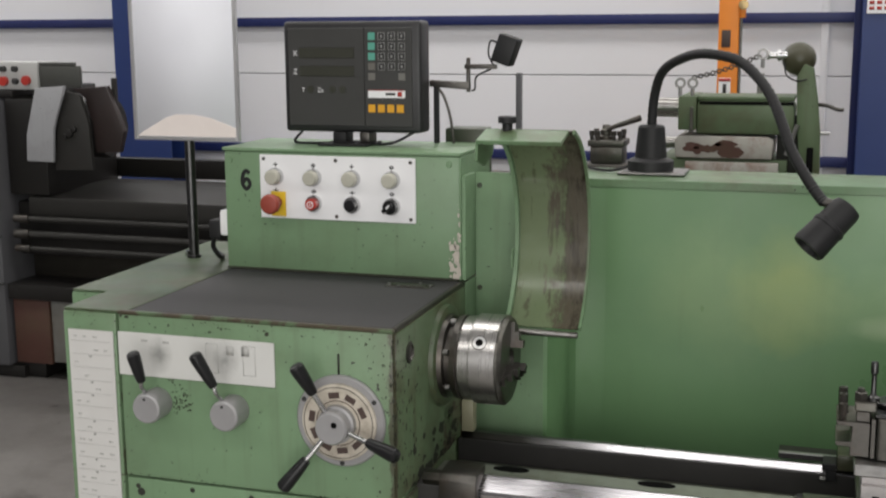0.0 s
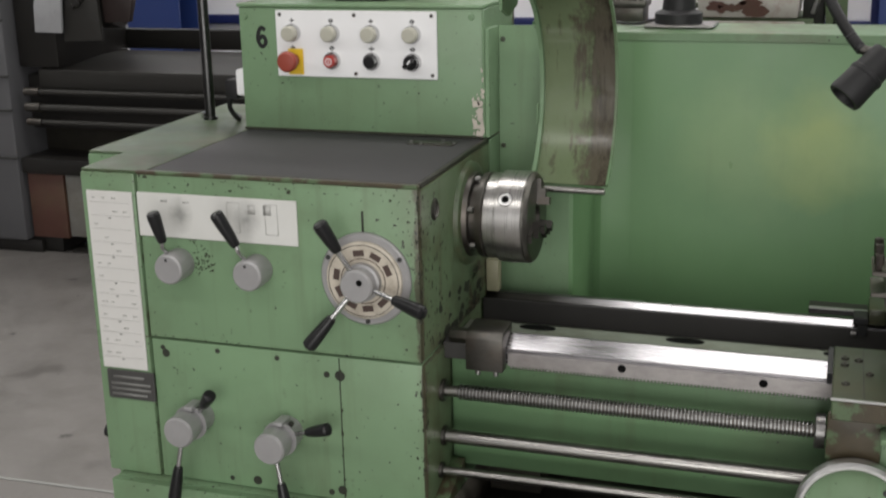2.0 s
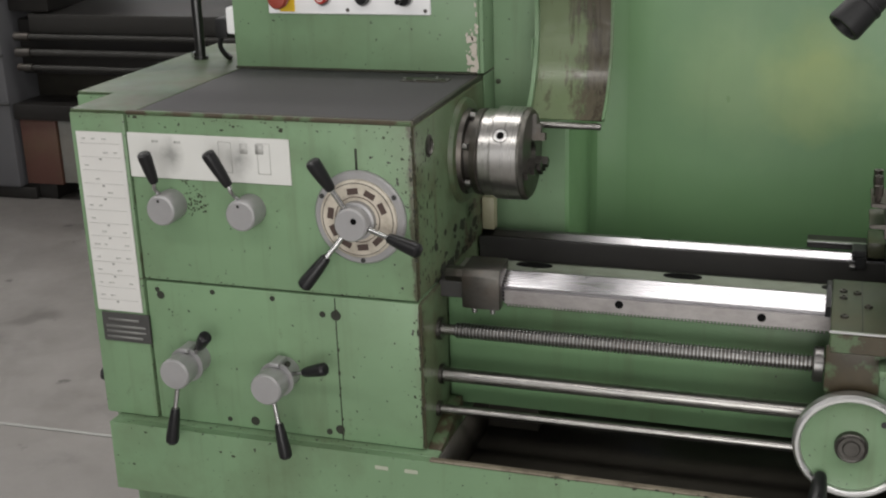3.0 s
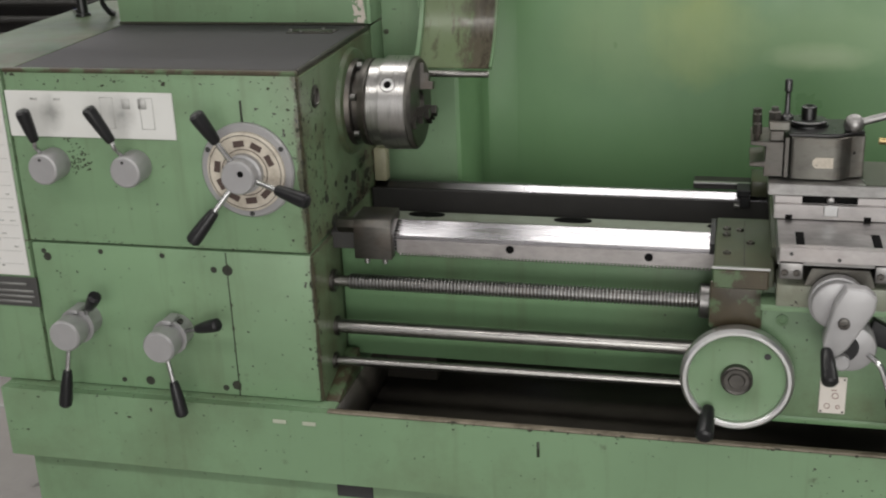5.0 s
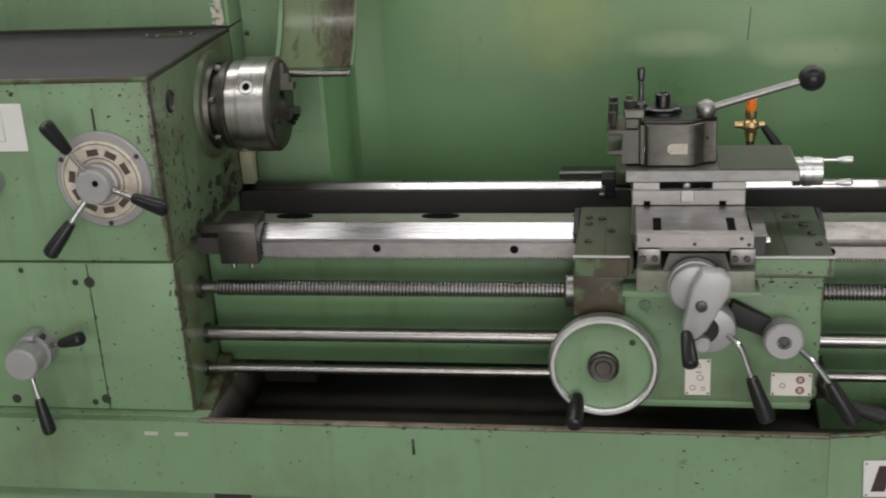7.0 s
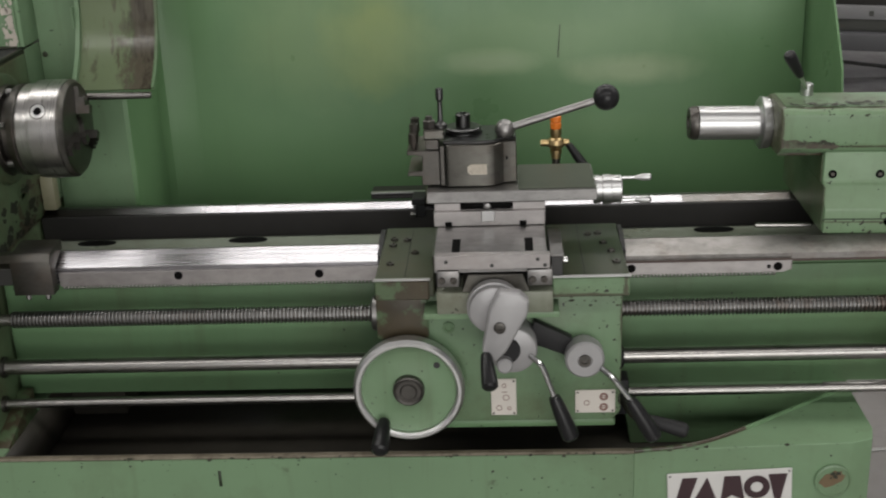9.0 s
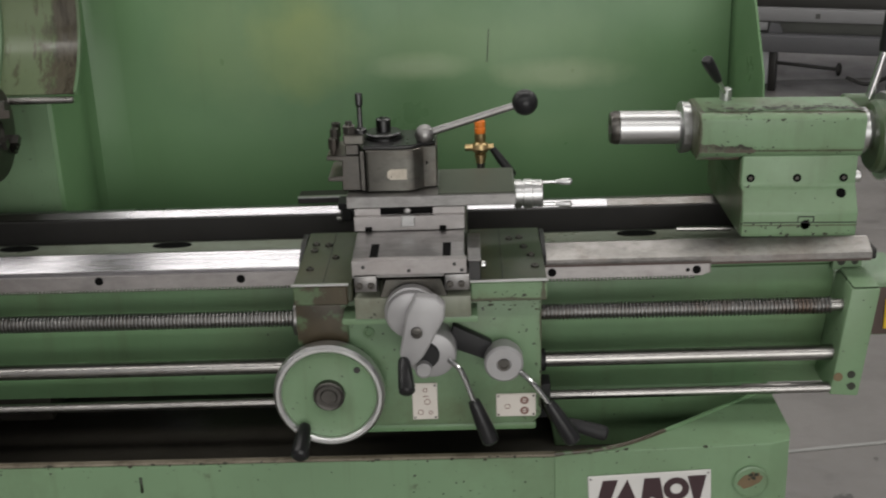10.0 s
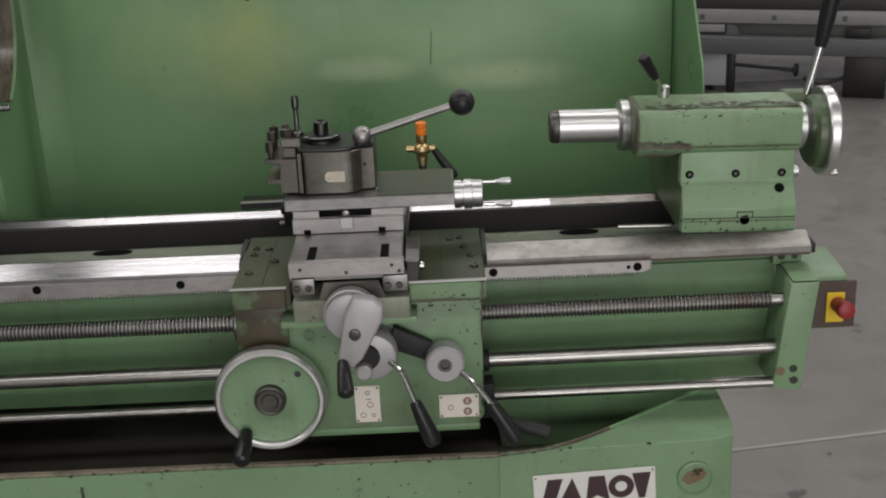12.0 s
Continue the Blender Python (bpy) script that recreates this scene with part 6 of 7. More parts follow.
for dz in (0.0195, -0.0205):
    arm = part("handle_pin", rod(B(), (1.090, MY, MZ + dz), (1.116, MY, MZ + dz), 0.0035, 10), M["chrome"], co)
    bm = B()
    turned(bm, (1.116, MY, MZ + dz), (1, 0, 0), [(0, 0.0035), (0.006, 0.0040), (0.012, 0.0060), (0.026, 0.0062), (0.029, 0.0035), (0.029, 0)], 12)
    part("handle_knob", bm, M["alu_bright"], arm, "bright handle tip")

# ---- quick-change tool post ----
tp = thing("tool_post", (0.85, 0.17, 0.983), "dark steel quick-change tool post with a ball lever", "tool post")
bm = B()
prism(bm, [(0.801, 0.121), (0.805, 0.118), (0.868, 0.116), (0.880, 0.119), (0.888, 0.126), (0.895, 0.134), (0.917, 0.138), (0.917, 0.225), (0.801, 0.225)], "z", 0.9775, 1.048, 0.0015, 1)
part("post_block", bm, M["post"], tp)
for x, z in ((0.900, 1.020),):
    part("set_screw", turned(B(), (x, 0.1356, z), (0, -1, 0), [(0, 0.003), (0.0008, 0.003), (0.0008, 0)], 10), M["void"], tp)
part("block_ridge", box(B(), 0.7915, 0.7990, 0.121, 0.22, 0.979, 1.046, 0.001, 1), M["steel_dark"], tp)
bm = B()
prism(bm, [(0.797, 0.124), (0.850, 0.120), (0.880, 0.124), (0.900, 0.140), (0.916, 0.146), (0.916, 0.220), (0.797, 0.220)], "z", 1.0482, 1.054, 0.0015, 1)
part("top_plate", bm, M["steel_blued"], tp)
bm = B()
turned(bm, (0.829, 0.180, 1.0542), (0, 0, 1), [(0, 0.0325), (0.003, 0.0325), (0.0035, 0.029), (0.008, 0.031), (0.010, 0.028), (0.010, 0.0125), (0.030, 0.0125), (0.032, 0.010), (0.032, 0.006), (0.024, 0.005), (0.024, 0)], 32)
part("clamp_washer", bm, M["steel_blued"], tp)
bm = B()
prism(bm, [(0.836, 1.003), (0.841, 0.9985), (0.868, 0.9985), (0.868, 1.016), (0.841, 1.016), (0.836, 1.011)], "y", 0.1145, 0.1162)
part("badge", bm, M["cream"], tp)
pv = Vector((0.8985, 0.150, 1.0645))
part("pivot_ball", ball(B(), pv, 0.0165), M["steel"], tp)
bt = Vector((1.064, 0.150, 1.1135))
lev = part("lever_arm", rod(B(), pv, bt, 0.0065, 14, 0.0058), M["steel"], tp)
part("ball_knob", ball(B(), bt, 0.0215, 28), M["black"], lev, "black ball knob")
# tool holder on its face
th = thing("tool_holder", (0.76, 0.17, 0.983), "steel tool holder with clamp screws beside the tool post", "tool holder")
bm = B()
prism(bm, [(0.760, 0.9785), (0.760, 0.994), (0.737, 0.995), (0.737, 1.001), (0.761, 1.003), (0.762, 1.029), (0.737, 1.031), (0.737, 1.0375), (0.7905, 1.0375), (0.7905, 0.9785)], "y", 0.126, 0.22, 0.0012, 1)
part("holder_body", bm, M["steel_dark"], th)
part("clamp_bridge", box(B(), 0.765, 0.799, 0.132, 0.168, 1.0545, 1.070, 0.002, 1), M["post"], th)
part("bridge_nut", turned(B(), (0.774, 0.150, 1.0702), (0, 0, 1), [(0, 0.011), (0.012, 0.011), (0.014, 0.007), (0.020, 0.006), (0.020, 0)], 6), M["steel_dark"], th)
part("bridge_foot", box(B(), 0.768, 0.7895, 0.132, 0.165, 1.0378, 1.0543, 0.001, 1), M["steel_dark"], th)
for x, y, h in ((0.747, 0.140, 0.026), (0.747, 0.172, 0.034), (0.747, 0.204, 0.036)):
    bm = B()
    turned(bm, (x, y, 1.0378), (0, 0, 1), [(0, 0.0045), (h * 0.35, 0.0045), (h * 0.36, 0.0078), (h, 0.0075), (h, 0.004), (h - 0.005, 0.003), (h - 0.005, 0)], 8)
    part("clamp_screw", bm, M["steel_dark"], th)
bm = B()
turned(bm, (0.793, 0.150, 1.0705), (0, 0, 1), [(0, 0.011), (0.006, 0.011), (0.008, 0.007), (0.012, 0.0045), (0.044, 0.004), (0.047, 0.0062), (0.064, 0.0062), (0.066, 0.005), (0.066, 0)], 16)
part("height_screw", bm, M["steel_blued"], th)

# ---- handwheel and controls on the apron ----
hw = thing("apron_handwheel", (0.732, -0.01, 0.58), "green handwheel with polished rim and black grip", "handwheel")
WX, WY, WZ = 0.733, -0.020, 0.679
bm = B()
rim = [(-0.010, 0.078), (-0.013, 0.081), (-0.013, 0.086), (-0.008, 0.0905), (0.004, 0.0915), (0.014, 0.089), (0.016, 0.084), (0.014, 0.078)]
rings = []
for k in range(64):
    a = 2 * math.pi * k / 64
    rings.append([bm.verts.new((WX + r * math.cos(a), WY + s, WZ + r * math.sin(a))) for s, r in rim])
for k in range(64):
    p, q = rings[k], rings[(k + 1) % 64]
    for i in range(len(rim)):
        bm.faces.new((p[i], p[(i + 1) % len(rim)], q[(i + 1) % len(rim)], q[i]))
bmesh.ops.recalc_face_normals(bm, faces=bm.faces)
part("wheel_rim", bm, M["rim"], hw, "polished aluminium rim")
bm = B()
turned(bm, (WX, WY + 0.012, WZ), (0, -1, 0), [(0, 0.079), (0.014, 0.079), (0.012, 0.070), (0.010, 0.045), (0.014, 0.030), (0.014, 0)], 56)
part("wheel_disc", bm, M["green"], hw)
bm = B()
turned(bm, (WX, WY + 0.027, WZ), (0, -1, 0), [(0, 0.026), (0.030, 0.026), (0.040, 0.0255), (0.042, 0.023), (0.040, 0.020), (0.040, 0.014), (0.043, 0.012), (0.043, 0)], 32)
part("wheel_hub", bm, M["steel_dark"], hw)
bm = B()
turned(bm, (0.780, WY - 0.0005, 0.720), (0, -1, 0), [(0, 0.0055), (0.0008, 0.0055), (0.0008, 0)], 12)
part("balance_hole", bm, M["ink"], hw)
bm = B()
grip(bm, (0.690, WY - 0.010, 0.625), (0.686, WY - 0.070, 0.600), 0.0150)
part("wheel_grip", bm, M["black"], hw, "black spinner grip")

cr = thing("cross_feed_crank", (0.88, -0.05, 0.70), "grey cast cross feed crank with a black grip", "crank handle")
bm = B()
turned(bm, (0.876, -0.046, 0.838), (0, -1, 0), [(0, 0.038), (0.003, 0.0425), (0.018, 0.0425), (0.020, 0.040), (0.030, 0.038), (0.032, 0.034), (0.032, 0)], 40)
part("dial_drum", bm, M["alu"], cr)
bm = B()
arm = [(0.884, 0.880), (0.915, 0.877), (0.929, 0.864), (0.927, 0.842), (0.893, 0.780), (0.878, 0.765), (0.862, 0.767), (0.856, 0.785), (0.869, 0.850)]
prism(bm, arm, "y", -0.104, -0.079, 0.004, 3)
part("crank_arm", bm, M["alu"], cr)
bm = B()
turned(bm, (0.884, -0.1042, 0.823), (0, -1, 0), [(0, 0.009), (0.004, 0.009), (0.005, 0.007), (0.005, 0.004), (0.002, 0.004), (0.002, 0)], 20)
part("crank_nut", bm, M["steel_dark"], cr)
bm = B()
grip(bm, (0.862, -0.100, 0.776), (0.868, -0.150, 0.742), 0.0130)
part("crank_grip", bm, M["black"], cr, "black crank grip")
bm = B()
turned(bm, (0.903, 0.011, 0.752), (0, -1, 0), [(0, 0.040), (0.045, 0.040), (0.050, 0.038), (0.052, 0.034), (0.052, 0)], 36)
part("selector_disc", bm, M["alu"], cr)
bm = B()
turned(bm, (0.893, -0.0412, 0.754), (0, -1, 0), [(0, 0.023), (0.006, 0.021), (0.006, 0)], 24)
part("selector_recess", bm, M["black_matt"], cr)
bm = B()
turned(bm, (0.890, -0.0472, 0.735), (0, -1, 0), [(0, 0.013), (0.012, 0.013), (0.014, 0.010), (0.014, 0)], 20)
part("selector_stub", bm, M["alu"], cr)


def apron_lever(name, base_pt, path, g0, g1, hub=None):
    ob = thing(name, base_pt, "chrome control lever with a black grip on the apron", "lever", "apron levers")
    bm = B()
    tube(bm, path, 0.0048, 10, 6)
    part("arm", bm, M["chrome"], ob)
    bm = B()
    grip(bm, g0, g1, 0.0145)
    part("grip", bm, M["black"], ob)
    return ob


apron_lever("half_nut_lever", (0.94, -0.03, 0.59), [(0.930, -0.040, 0.745), (0.948, -0.048, 0.730), (0.960, -0.050, 0.700), (0.971, -0.052, 0.668)], (0.968, -0.052, 0.676), (0.996, -0.060, 0.602))
kn = apron_lever("feed_engage_lever", (1.03, -0.03, 0.60), [(1.044, -0.036, 0.718), (1.062, -0.046, 0.704), (1.078, -0.050, 0.684), (1.092, -0.052, 0.664)], (1.089, -0.052, 0.669), (1.130, -0.060, 0.600))
bm = B()
turned(bm, (1.018, 0.0118, 0.730), (0, -1, 0), [(0, 0.025), (0.016, 0.025), (0.018, 0.0315), (0.042, 0.0315), (0.046, 0.028), (0.046, 0.012), (0.044, 0.011), (0.044, 0)], 36)
part("lever_hub", bm, M["alu"], kn)
part("hub_screw", turned(B(), (1.018, -0.0325, 0.730), (0, -1, 0), [(0, 0.010), (0.003, 0.010), (0.003, 0.006), (0.001, 0.005), (0.001, 0)], 18), M["steel_dark"], kn)
bm = B()
prism(bm, [(0.928, 0.752), (0.938, 0.790), (1.000, 0.758), (0.998, 0.724)], "y", -0.010, 0.008, 0.003)
part("link_plate", bm, M["black_matt"], kn)
kn2 = thing("switch_lever", (1.09, 0.05, 0.575), "black-gripped spindle switch lever below the rods", "lever", "apron levers")
bm = B()
grip(bm, (1.116, -0.010, 0.611), (1.188, -0.018, 0.590), 0.0130)
part("grip", bm, M["black_matt"], kn2)
bm = B()
tube(bm, [(1.086, 0.08, 0.604), (1.09, 0.04, 0.612), (1.10, 0.0, 0.612), (1.118, -0.010, 0.610)], 0.006, 8, 5)
part("arm", bm, M["steel_dark"], kn2)
part("switch_bracket", box(B(), 1.075, 1.100, 0.07, 0.11, 0.575, 0.640, 0.003), M["black_matt"], kn2)

# ---- coolant valve ----
va = thing("coolant_valve", (0.99, 0.39, 0.92), "small brass coolant valve with orange cap and black lever", "valve")
VX, VY = 0.992, 0.375
bm = B()
turned(bm, (VX, VY, 0.945), (0, 0, -1), [(0, 0.0075), (0.055, 0.0075)], 12)
part("pipe", bm, M["steel_dark"], va)
bm = B()
turned(bm, (VX, VY, 0.962), (0, 0, 1), [(-0.016, 0.009), (-0.008, 0.009), (-0.007, 0.011), (0.000, 0.011), (0.002, 0.008), (0.005, 0.014), (0.012, 0.0165), (0.020, 0.014), (0.024, 0.009), (0.030, 0.0105), (0.040, 0.0105)], 16)
rod(bm, (VX - 0.028, VY, 0.975), (VX + 0.024, VY, 0.975), 0.0065, 12)
part("valve_body", bm, M["brass"], va)
bm = B()
turned(bm, (VX, VY, 1.0022), (0, 0, 1), [(0, 0.009), (0.003, 0.010), (0.010, 0.010), (0.011, 0.0085), (0.013, 0.0085), (0.014, 0.010), (0.022, 0.010), (0.024, 0.007), (0.024, 0)], 16)
part("orange_cap", bm, M["orange"], va, "orange hose cap")
bm = B()
grip(bm, (VX + 0.022, VY - 0.006, 0.974), (VX + 0.060, VY - 0.02, 0.922), 0.0092)
part("valve_lever", bm, M["black"], va, "black lever")

# ---- tailstock ----
ts = thing("tailstock", (1.53, 0.3, 0.862), "green cast tailstock with bright quill on the bed", "tailstock")
TY, TZ = 0.290, 1.027
bm = B()
prism(bm, [(0.170, 0.8635), (0.170, 0.908), (0.195, 0.944), (0.200, 0.948), (0.200, 1.000), (0.38, 1.000), (0.46, 0.95), (0.47, 0.8635)], "x", 1.432, 1.628, 0.004)
part("tailstock_base", bm, M["green_tail"], ts)
part("base_seam", box(B(), 1.434, 1.6265, 0.1692, 0.1702, 0.8895, 0.8911), M["ink"], ts)
for x0, x1, z0, z1 in ((1.526, 1.554, 0.9000, 0.9016), (1.526, 1.5276, 0.8912, 0.8999), (1.5524, 1.554, 0.8912, 0.8999)):
    part("notch_line", box(B(), x0, x1, 0.1691, 0.1702, z0, z1), M["ink"], ts)
# thin dark plates paint the shade of the face turned from the light
part("shaded_side", box(B(), 1.4296, 1.4317, 0.176, 0.464, 0.867, 0.945, 0.0005, 1), M["green_darkened"], ts, "side turned from the light, its shade put into the colour")
part("shaded_side", box(B(), 1.4296, 1.4317, 0.204, 0.376, 0.9455, 0.994, 0.0005, 1), M["green_darkened"], ts, "side turned from the light, its shade put into the colour")
bm = B()
prism(bm, [(0.193, 1.014), (0.190, 1.066), (0.202, 1.075), (0.300, 1.076), (0.36, 1.05), (0.36, 0.995), (0.208, 0.995), (0.1985, 1.003)], "x", 1.354, 1.634, 0.004)
part("barrel_casting", bm, M["green_tail"], ts)
bm = B()
prism(bm, [(1.357, 1.0075), (1.448, 1.0075), (1.452, 1.012), (1.438, 1.0155), (1.424, 1.0150), (1.410, 1.0195), (1.392, 1.0185), (1.380, 1.0230), (1.364, 1.0215), (1.357, 1.0250)], "y", 0.1915, 0.2000)
part("rubbed_flank", bm, M["bared"], ts, "brown rubbed lower edge of the casting")
bm = B()
prism(bm, [(0.206, 1.0757), (0.298, 1.0767), (0.298, 1.0774), (0.206, 1.0764)], "x", 1.362, 1.626)
part("worn_top", bm, M["green_dirty"], ts, "worn chipped top of the casting")
flakes(ts, "paint_loss", (1.372, 0.2085, 1.0770), (1, 0, 0), (0, 1, 0), 0.245, 0.060, 44, 0.0062, 63, M["bared"], 1.1)
part("under_edge", box(B(), 1.356, 1.432, 0.215, 0.35, 0.988, 0.9975, 0.003), M["bared"], ts)
bm = B()
turned(bm, (1.3535, TY, TZ), (-1, 0, 0), [(0, 0.044), (0.014, 0.046), (0.017, 0.042), (0.019, 0.031)], 40)
part("quill_collar", bm, M["alu_bright"], ts)
bm = B()
turned(bm, (1.340, TY, TZ), (-1, 0, 0), [(0, 0.0295), (0.108, 0.0295), (0.1085, 0.024), (0.1085, 0)], 36)
part("quill", bm, M["alu_bright"], ts, "bright steel quill")
bm = B()
turned(bm, (1.2312, TY, TZ), (-1, 0, 0), [(0, 0.0290), (0.001, 0.0297), (0.009, 0.0295), (0.015, 0.026), (0.0155, 0.013), (0.004, 0.012), (0.004, 0)], 36)
part("quill_nose", bm, M["steel_dark"], ts, "dark oily nose of the quill")
bm = B()
turned(bm, (1.6345, TY, TZ - 0.008), (1, 0, 0), [(0, 0.041), (0.013, 0.041), (0.014, 0.0385), (0.016, 0.0385), (0.017, 0.041), (0.027, 0.0405), (0.029, 0.037), (0.040, 0.034), (0.042, 0.029), (0.056, 0.027)], 36)
part("quill_bearing", bm, M["alu_bright"], ts)
bm = B()
turned(bm, (1.688, TY, TZ - 0.019), (1, 0, 0), [(-0.018, 0.028), (-0.016, 0.057), (-0.010, 0.0635), (0.0025, 0.0650), (0.018, 0.066), (0.016, 0.020), (0.016, 0)], 48)
wh = part("handwheel", bm, M["green_darkened"], ts)
bm = B()
rings = []
prof = [(0.004, 0.064), (0.003, 0.077), (0.006, 0.079), (0.019, 0.079), (0.022, 0.077), (0.022, 0.064)]
for k in range(56):
    a = 2 * math.pi * k / 56
    rings.append([bm.verts.new((1.688 + s, TY + r * math.cos(a), TZ - 0.019 + r * math.sin(a))) for s, r in prof])
for k in range(56):
    p, q = rings[k], rings[(k + 1) % 56]
    for i in range(len(prof)):
        bm.faces.new((p[i], p[(i + 1) % len(prof)], q[(i + 1) % len(prof)], q[i]))
bmesh.ops.recalc_face_normals(bm, faces=bm.faces)
part("rim", bm, M["rim"], wh, "polished rim")
part("crank_pin", rod(B(), (1.7095, TY - 0.03, TZ - 0.088), (1.722, TY - 0.03, TZ - 0.088), 0.006, 12, bevel=0.001), M["alu_bright"], wh)
for x in (1.448, 1.527, 1.606):
    bm = B()
    turned(bm, (x, 0.1998, 0.9605), (0, -1, 0), [(0, 0.0072), (0.0012, 0.0072), (0.0012, 0.0042), (0.0004, 0.0042), (0.0004, 0)], 16)
    part("clamp_screw", bm, M["void"], ts)
    part("screw_end", turned(B(), (x, 0.1987, 0.9605), (0, -1, 0), [(0, 0.0035), (0.0008, 0.003), (0.0008, 0)], 10), M["steel_dark"], ts)
for x, y, z, d in ((1.601, 0.1898, 0.936, (0, -0.82, 0.57)), (1.540, 0.1712, 0.886, (0, -1, 0))):
    bm = B()
    turned(bm, (x, y, z), d, [(0, 0.0085), (0.0012, 0.0085), (0.0012, 0)], 16)
    part("screw_hole", bm, M["void"], ts)
bm = B()
turned(bm, (1.6262, 0.22, 0.957), (1, 0, 0), [(0, 0.011), (0.012, 0.011), (0.014, 0.009), (0.014, 0)], 16)
part("side_stud", bm, M["alu_bright"], ts)
bm = B()
turned(bm, (1.414, 0.285, 1.077), (0, 0, 1), [(0, 0.0105), (0.019, 0.0105), (0.021, 0.008), (0.021, 0)], 18)
st = part("lock_stud", bm, M["alu_bright"], ts)
part("lock_arm", rod(B(), (1.412, 0.280, 1.088), (1.393, 0.256, 1.120), 0.004, 10), M["chrome"], st)
bm = B()
grip(bm, (1.394, 0.257, 1.117), (1.366, 0.235, 1.160), 0.0105)
part("lock_grip", bm, M["black"], st, "black lever grip")
bm = B()
turned(bm, (1.6345, 0.338, 1.052), (1, 0, 0), [(0, 0.019), (0.003, 0.021), (0.040, 0.021), (0.043, 0.018), (0.052, 0.012), (0.052, 0)], 24)
lv = part("clamp_boss", bm, M["green_darkened"], ts, "dark green clamp boss")
bm = B()
tube(bm, [(1.677, 0.330, 1.062), (1.683, 0.330, 1.088), (1.690, 0.330, 1.120), (1.697, 0.330, 1.155)], 0.0072, 12, 6)
part("clamp_arm", bm, M["chrome"], lv)
bm = B()
grip(bm, (1.696, 0.33, 1.150), (1.712, 0.325, 1.275), 0.0165)
part("clamp_grip", bm, M["black"], lv, "black clamp lever grip")
bm = B()
rod(bm, (1.335, 0.245, 0.853), (1.431, 0.245, 0.853), 0.0045, 10)
part("guide_bar", bm, M["rod"], ts)

flakes(ts, "paint_loss", (1.357, 0.1895, 1.0665), (1, 0, 0), (0, 0, -1), 0.27, 0.002, 14, 0.0025, 41, M["flake_dark"], 1.8)
flakes(ts, "paint_loss", (1.37, 0.206, 1.0782), (1, 0, 0), (0, 1, 0), 0.26, 0.030, 90, 0.0060, 42, M["flake_dark"], 1.4)
flakes(ts, "paint_loss", (1.357, 0.1908, 1.016), (1, 0, 0), (0, 0, 1), 0.11, 0.004, 24, 0.0040, 43, M["flake_dark"], 1.4)
flakes(ts, "paint_loss", (1.434, 0.1695, 0.866), (1, 0, 0), (0, 0, 1), 0.19, 0.006, 14, 0.003, 44, M["flake_dark"], 1.5)
# the tailstock has settled a little towards its handwheel
ts.rotation_euler = (0, radians(1.2), 0)
ts.location.z -= 0.005
flakes(ca, "paint_loss", (0.985, 0.0115, 0.825), (1, 0, 0), (0, 0, -1), 0.085, 0.030, 5, 0.0035, 45, M["flake_dark"], 0.8)
flakes(ca, "paint_loss", (1.079, 0.0115, 0.830), (0, 0, -1), (-1, 0, 0), 0.21, 0.010, 22, 0.0026, 46, M["flake_dark"], 2.0)
flakes(ca, "paint_loss", (0.69, 0.0115, 0.745), (1, 0, 0), (0, 0, -1), 0.10, 0.05, 40, 0.0040, 47, M["flake_dark"], 1.2)

# ---- readout cable arm and camera-like lamp on the box ----
ar = thing("jointed_arm", (-0.13, 0.62, 1.432), "jointed grey arm holding a small dark square lamp", "jointed arm")
part("upright", box(B(), -0.121, -0.110, 0.618, 0.628, 1.4325, 1.568, 0.001, 1), M["black_matt"], ar)
bm = B()
prism(bm, [(-0.125, 1.556), (-0.035, 1.550), (-0.035, 1.566), (-0.125, 1.570)], "y", 0.600, 0.616, 0.002)
part("lower_arm", bm, M["steel_dark"], ar)
part("joint_post", rod(B(), (-0.039, 0.608, 1.545), (-0.039, 0.608, 1.617), 0.0045, 12), M["steel_dark"], ar)
part("upper_arm", box(B(), -0.046, 0.024, 0.600, 0.614, 1.594, 1.604, 0.002), M["steel_dark"], ar)
bm = B()
box(bm, 0.024, 0.066, 0.585, 0.635, 1.604, 1.664, 0.003)
turn_about(bm, (0.045, 0.61, 1.634), "Y", 20)
part("lamp_block", bm, M["black_matt"], ar)
bm = B()
tube(bm, [(0.02, 0.60, 1.60), (0.008, 0.60, 1.625), (0.012, 0.60, 1.652), (0.026, 0.60, 1.650)], 0.002, 8, 6)
part("wire", bm, M["black_matt"], ar)
bm = B()
tube(bm, [(0.012, 0.606, 1.594), (-0.02, 0.606, 1.578), (-0.024, 0.606, 1.552), (-0.032, 0.606, 1.548)], 0.002, 8, 6)
part("wire", bm, M["black_matt"], ar)
bm = B()
tube(bm, [(-0.112, 0.610, 1.558), (-0.095, 0.610, 1.535), (-0.082, 0.615, 1.49), (-0.076, 0.62, 1.4325)], 0.0032, 8, 6)
part("cable", bm, M["steel_dark"], ar)
part("rear_box", box(B(), -0.11, -0.02, 0.665, 0.73, 1.30, 1.462, 0.004), M["green_dark"], hs)

# ---- sign on a pole ----
si = thing("sign_stand", (-0.672, 0.515, 1.1668), "white paper in a metal frame on a steel pole", "sign")
bm = B()
turned(bm, (-0.672, 0.53, 1.167), (0, 0, 1), [(0, 0.016), (0.006, 0.016), (0.0065, 0.0115), (0.30, 0.0115)], 20)
part("pole", bm, M["steel_blued"], si)
part("clip", box(B(), -0.692, -0.684, 0.522, 0.538, 1.170, 1.182, 0.001, 1), M["chrome"], si)
sx0, sx1, sz0, sz1, sy = -0.801, -0.536, 1.436, 1.86, 0.512
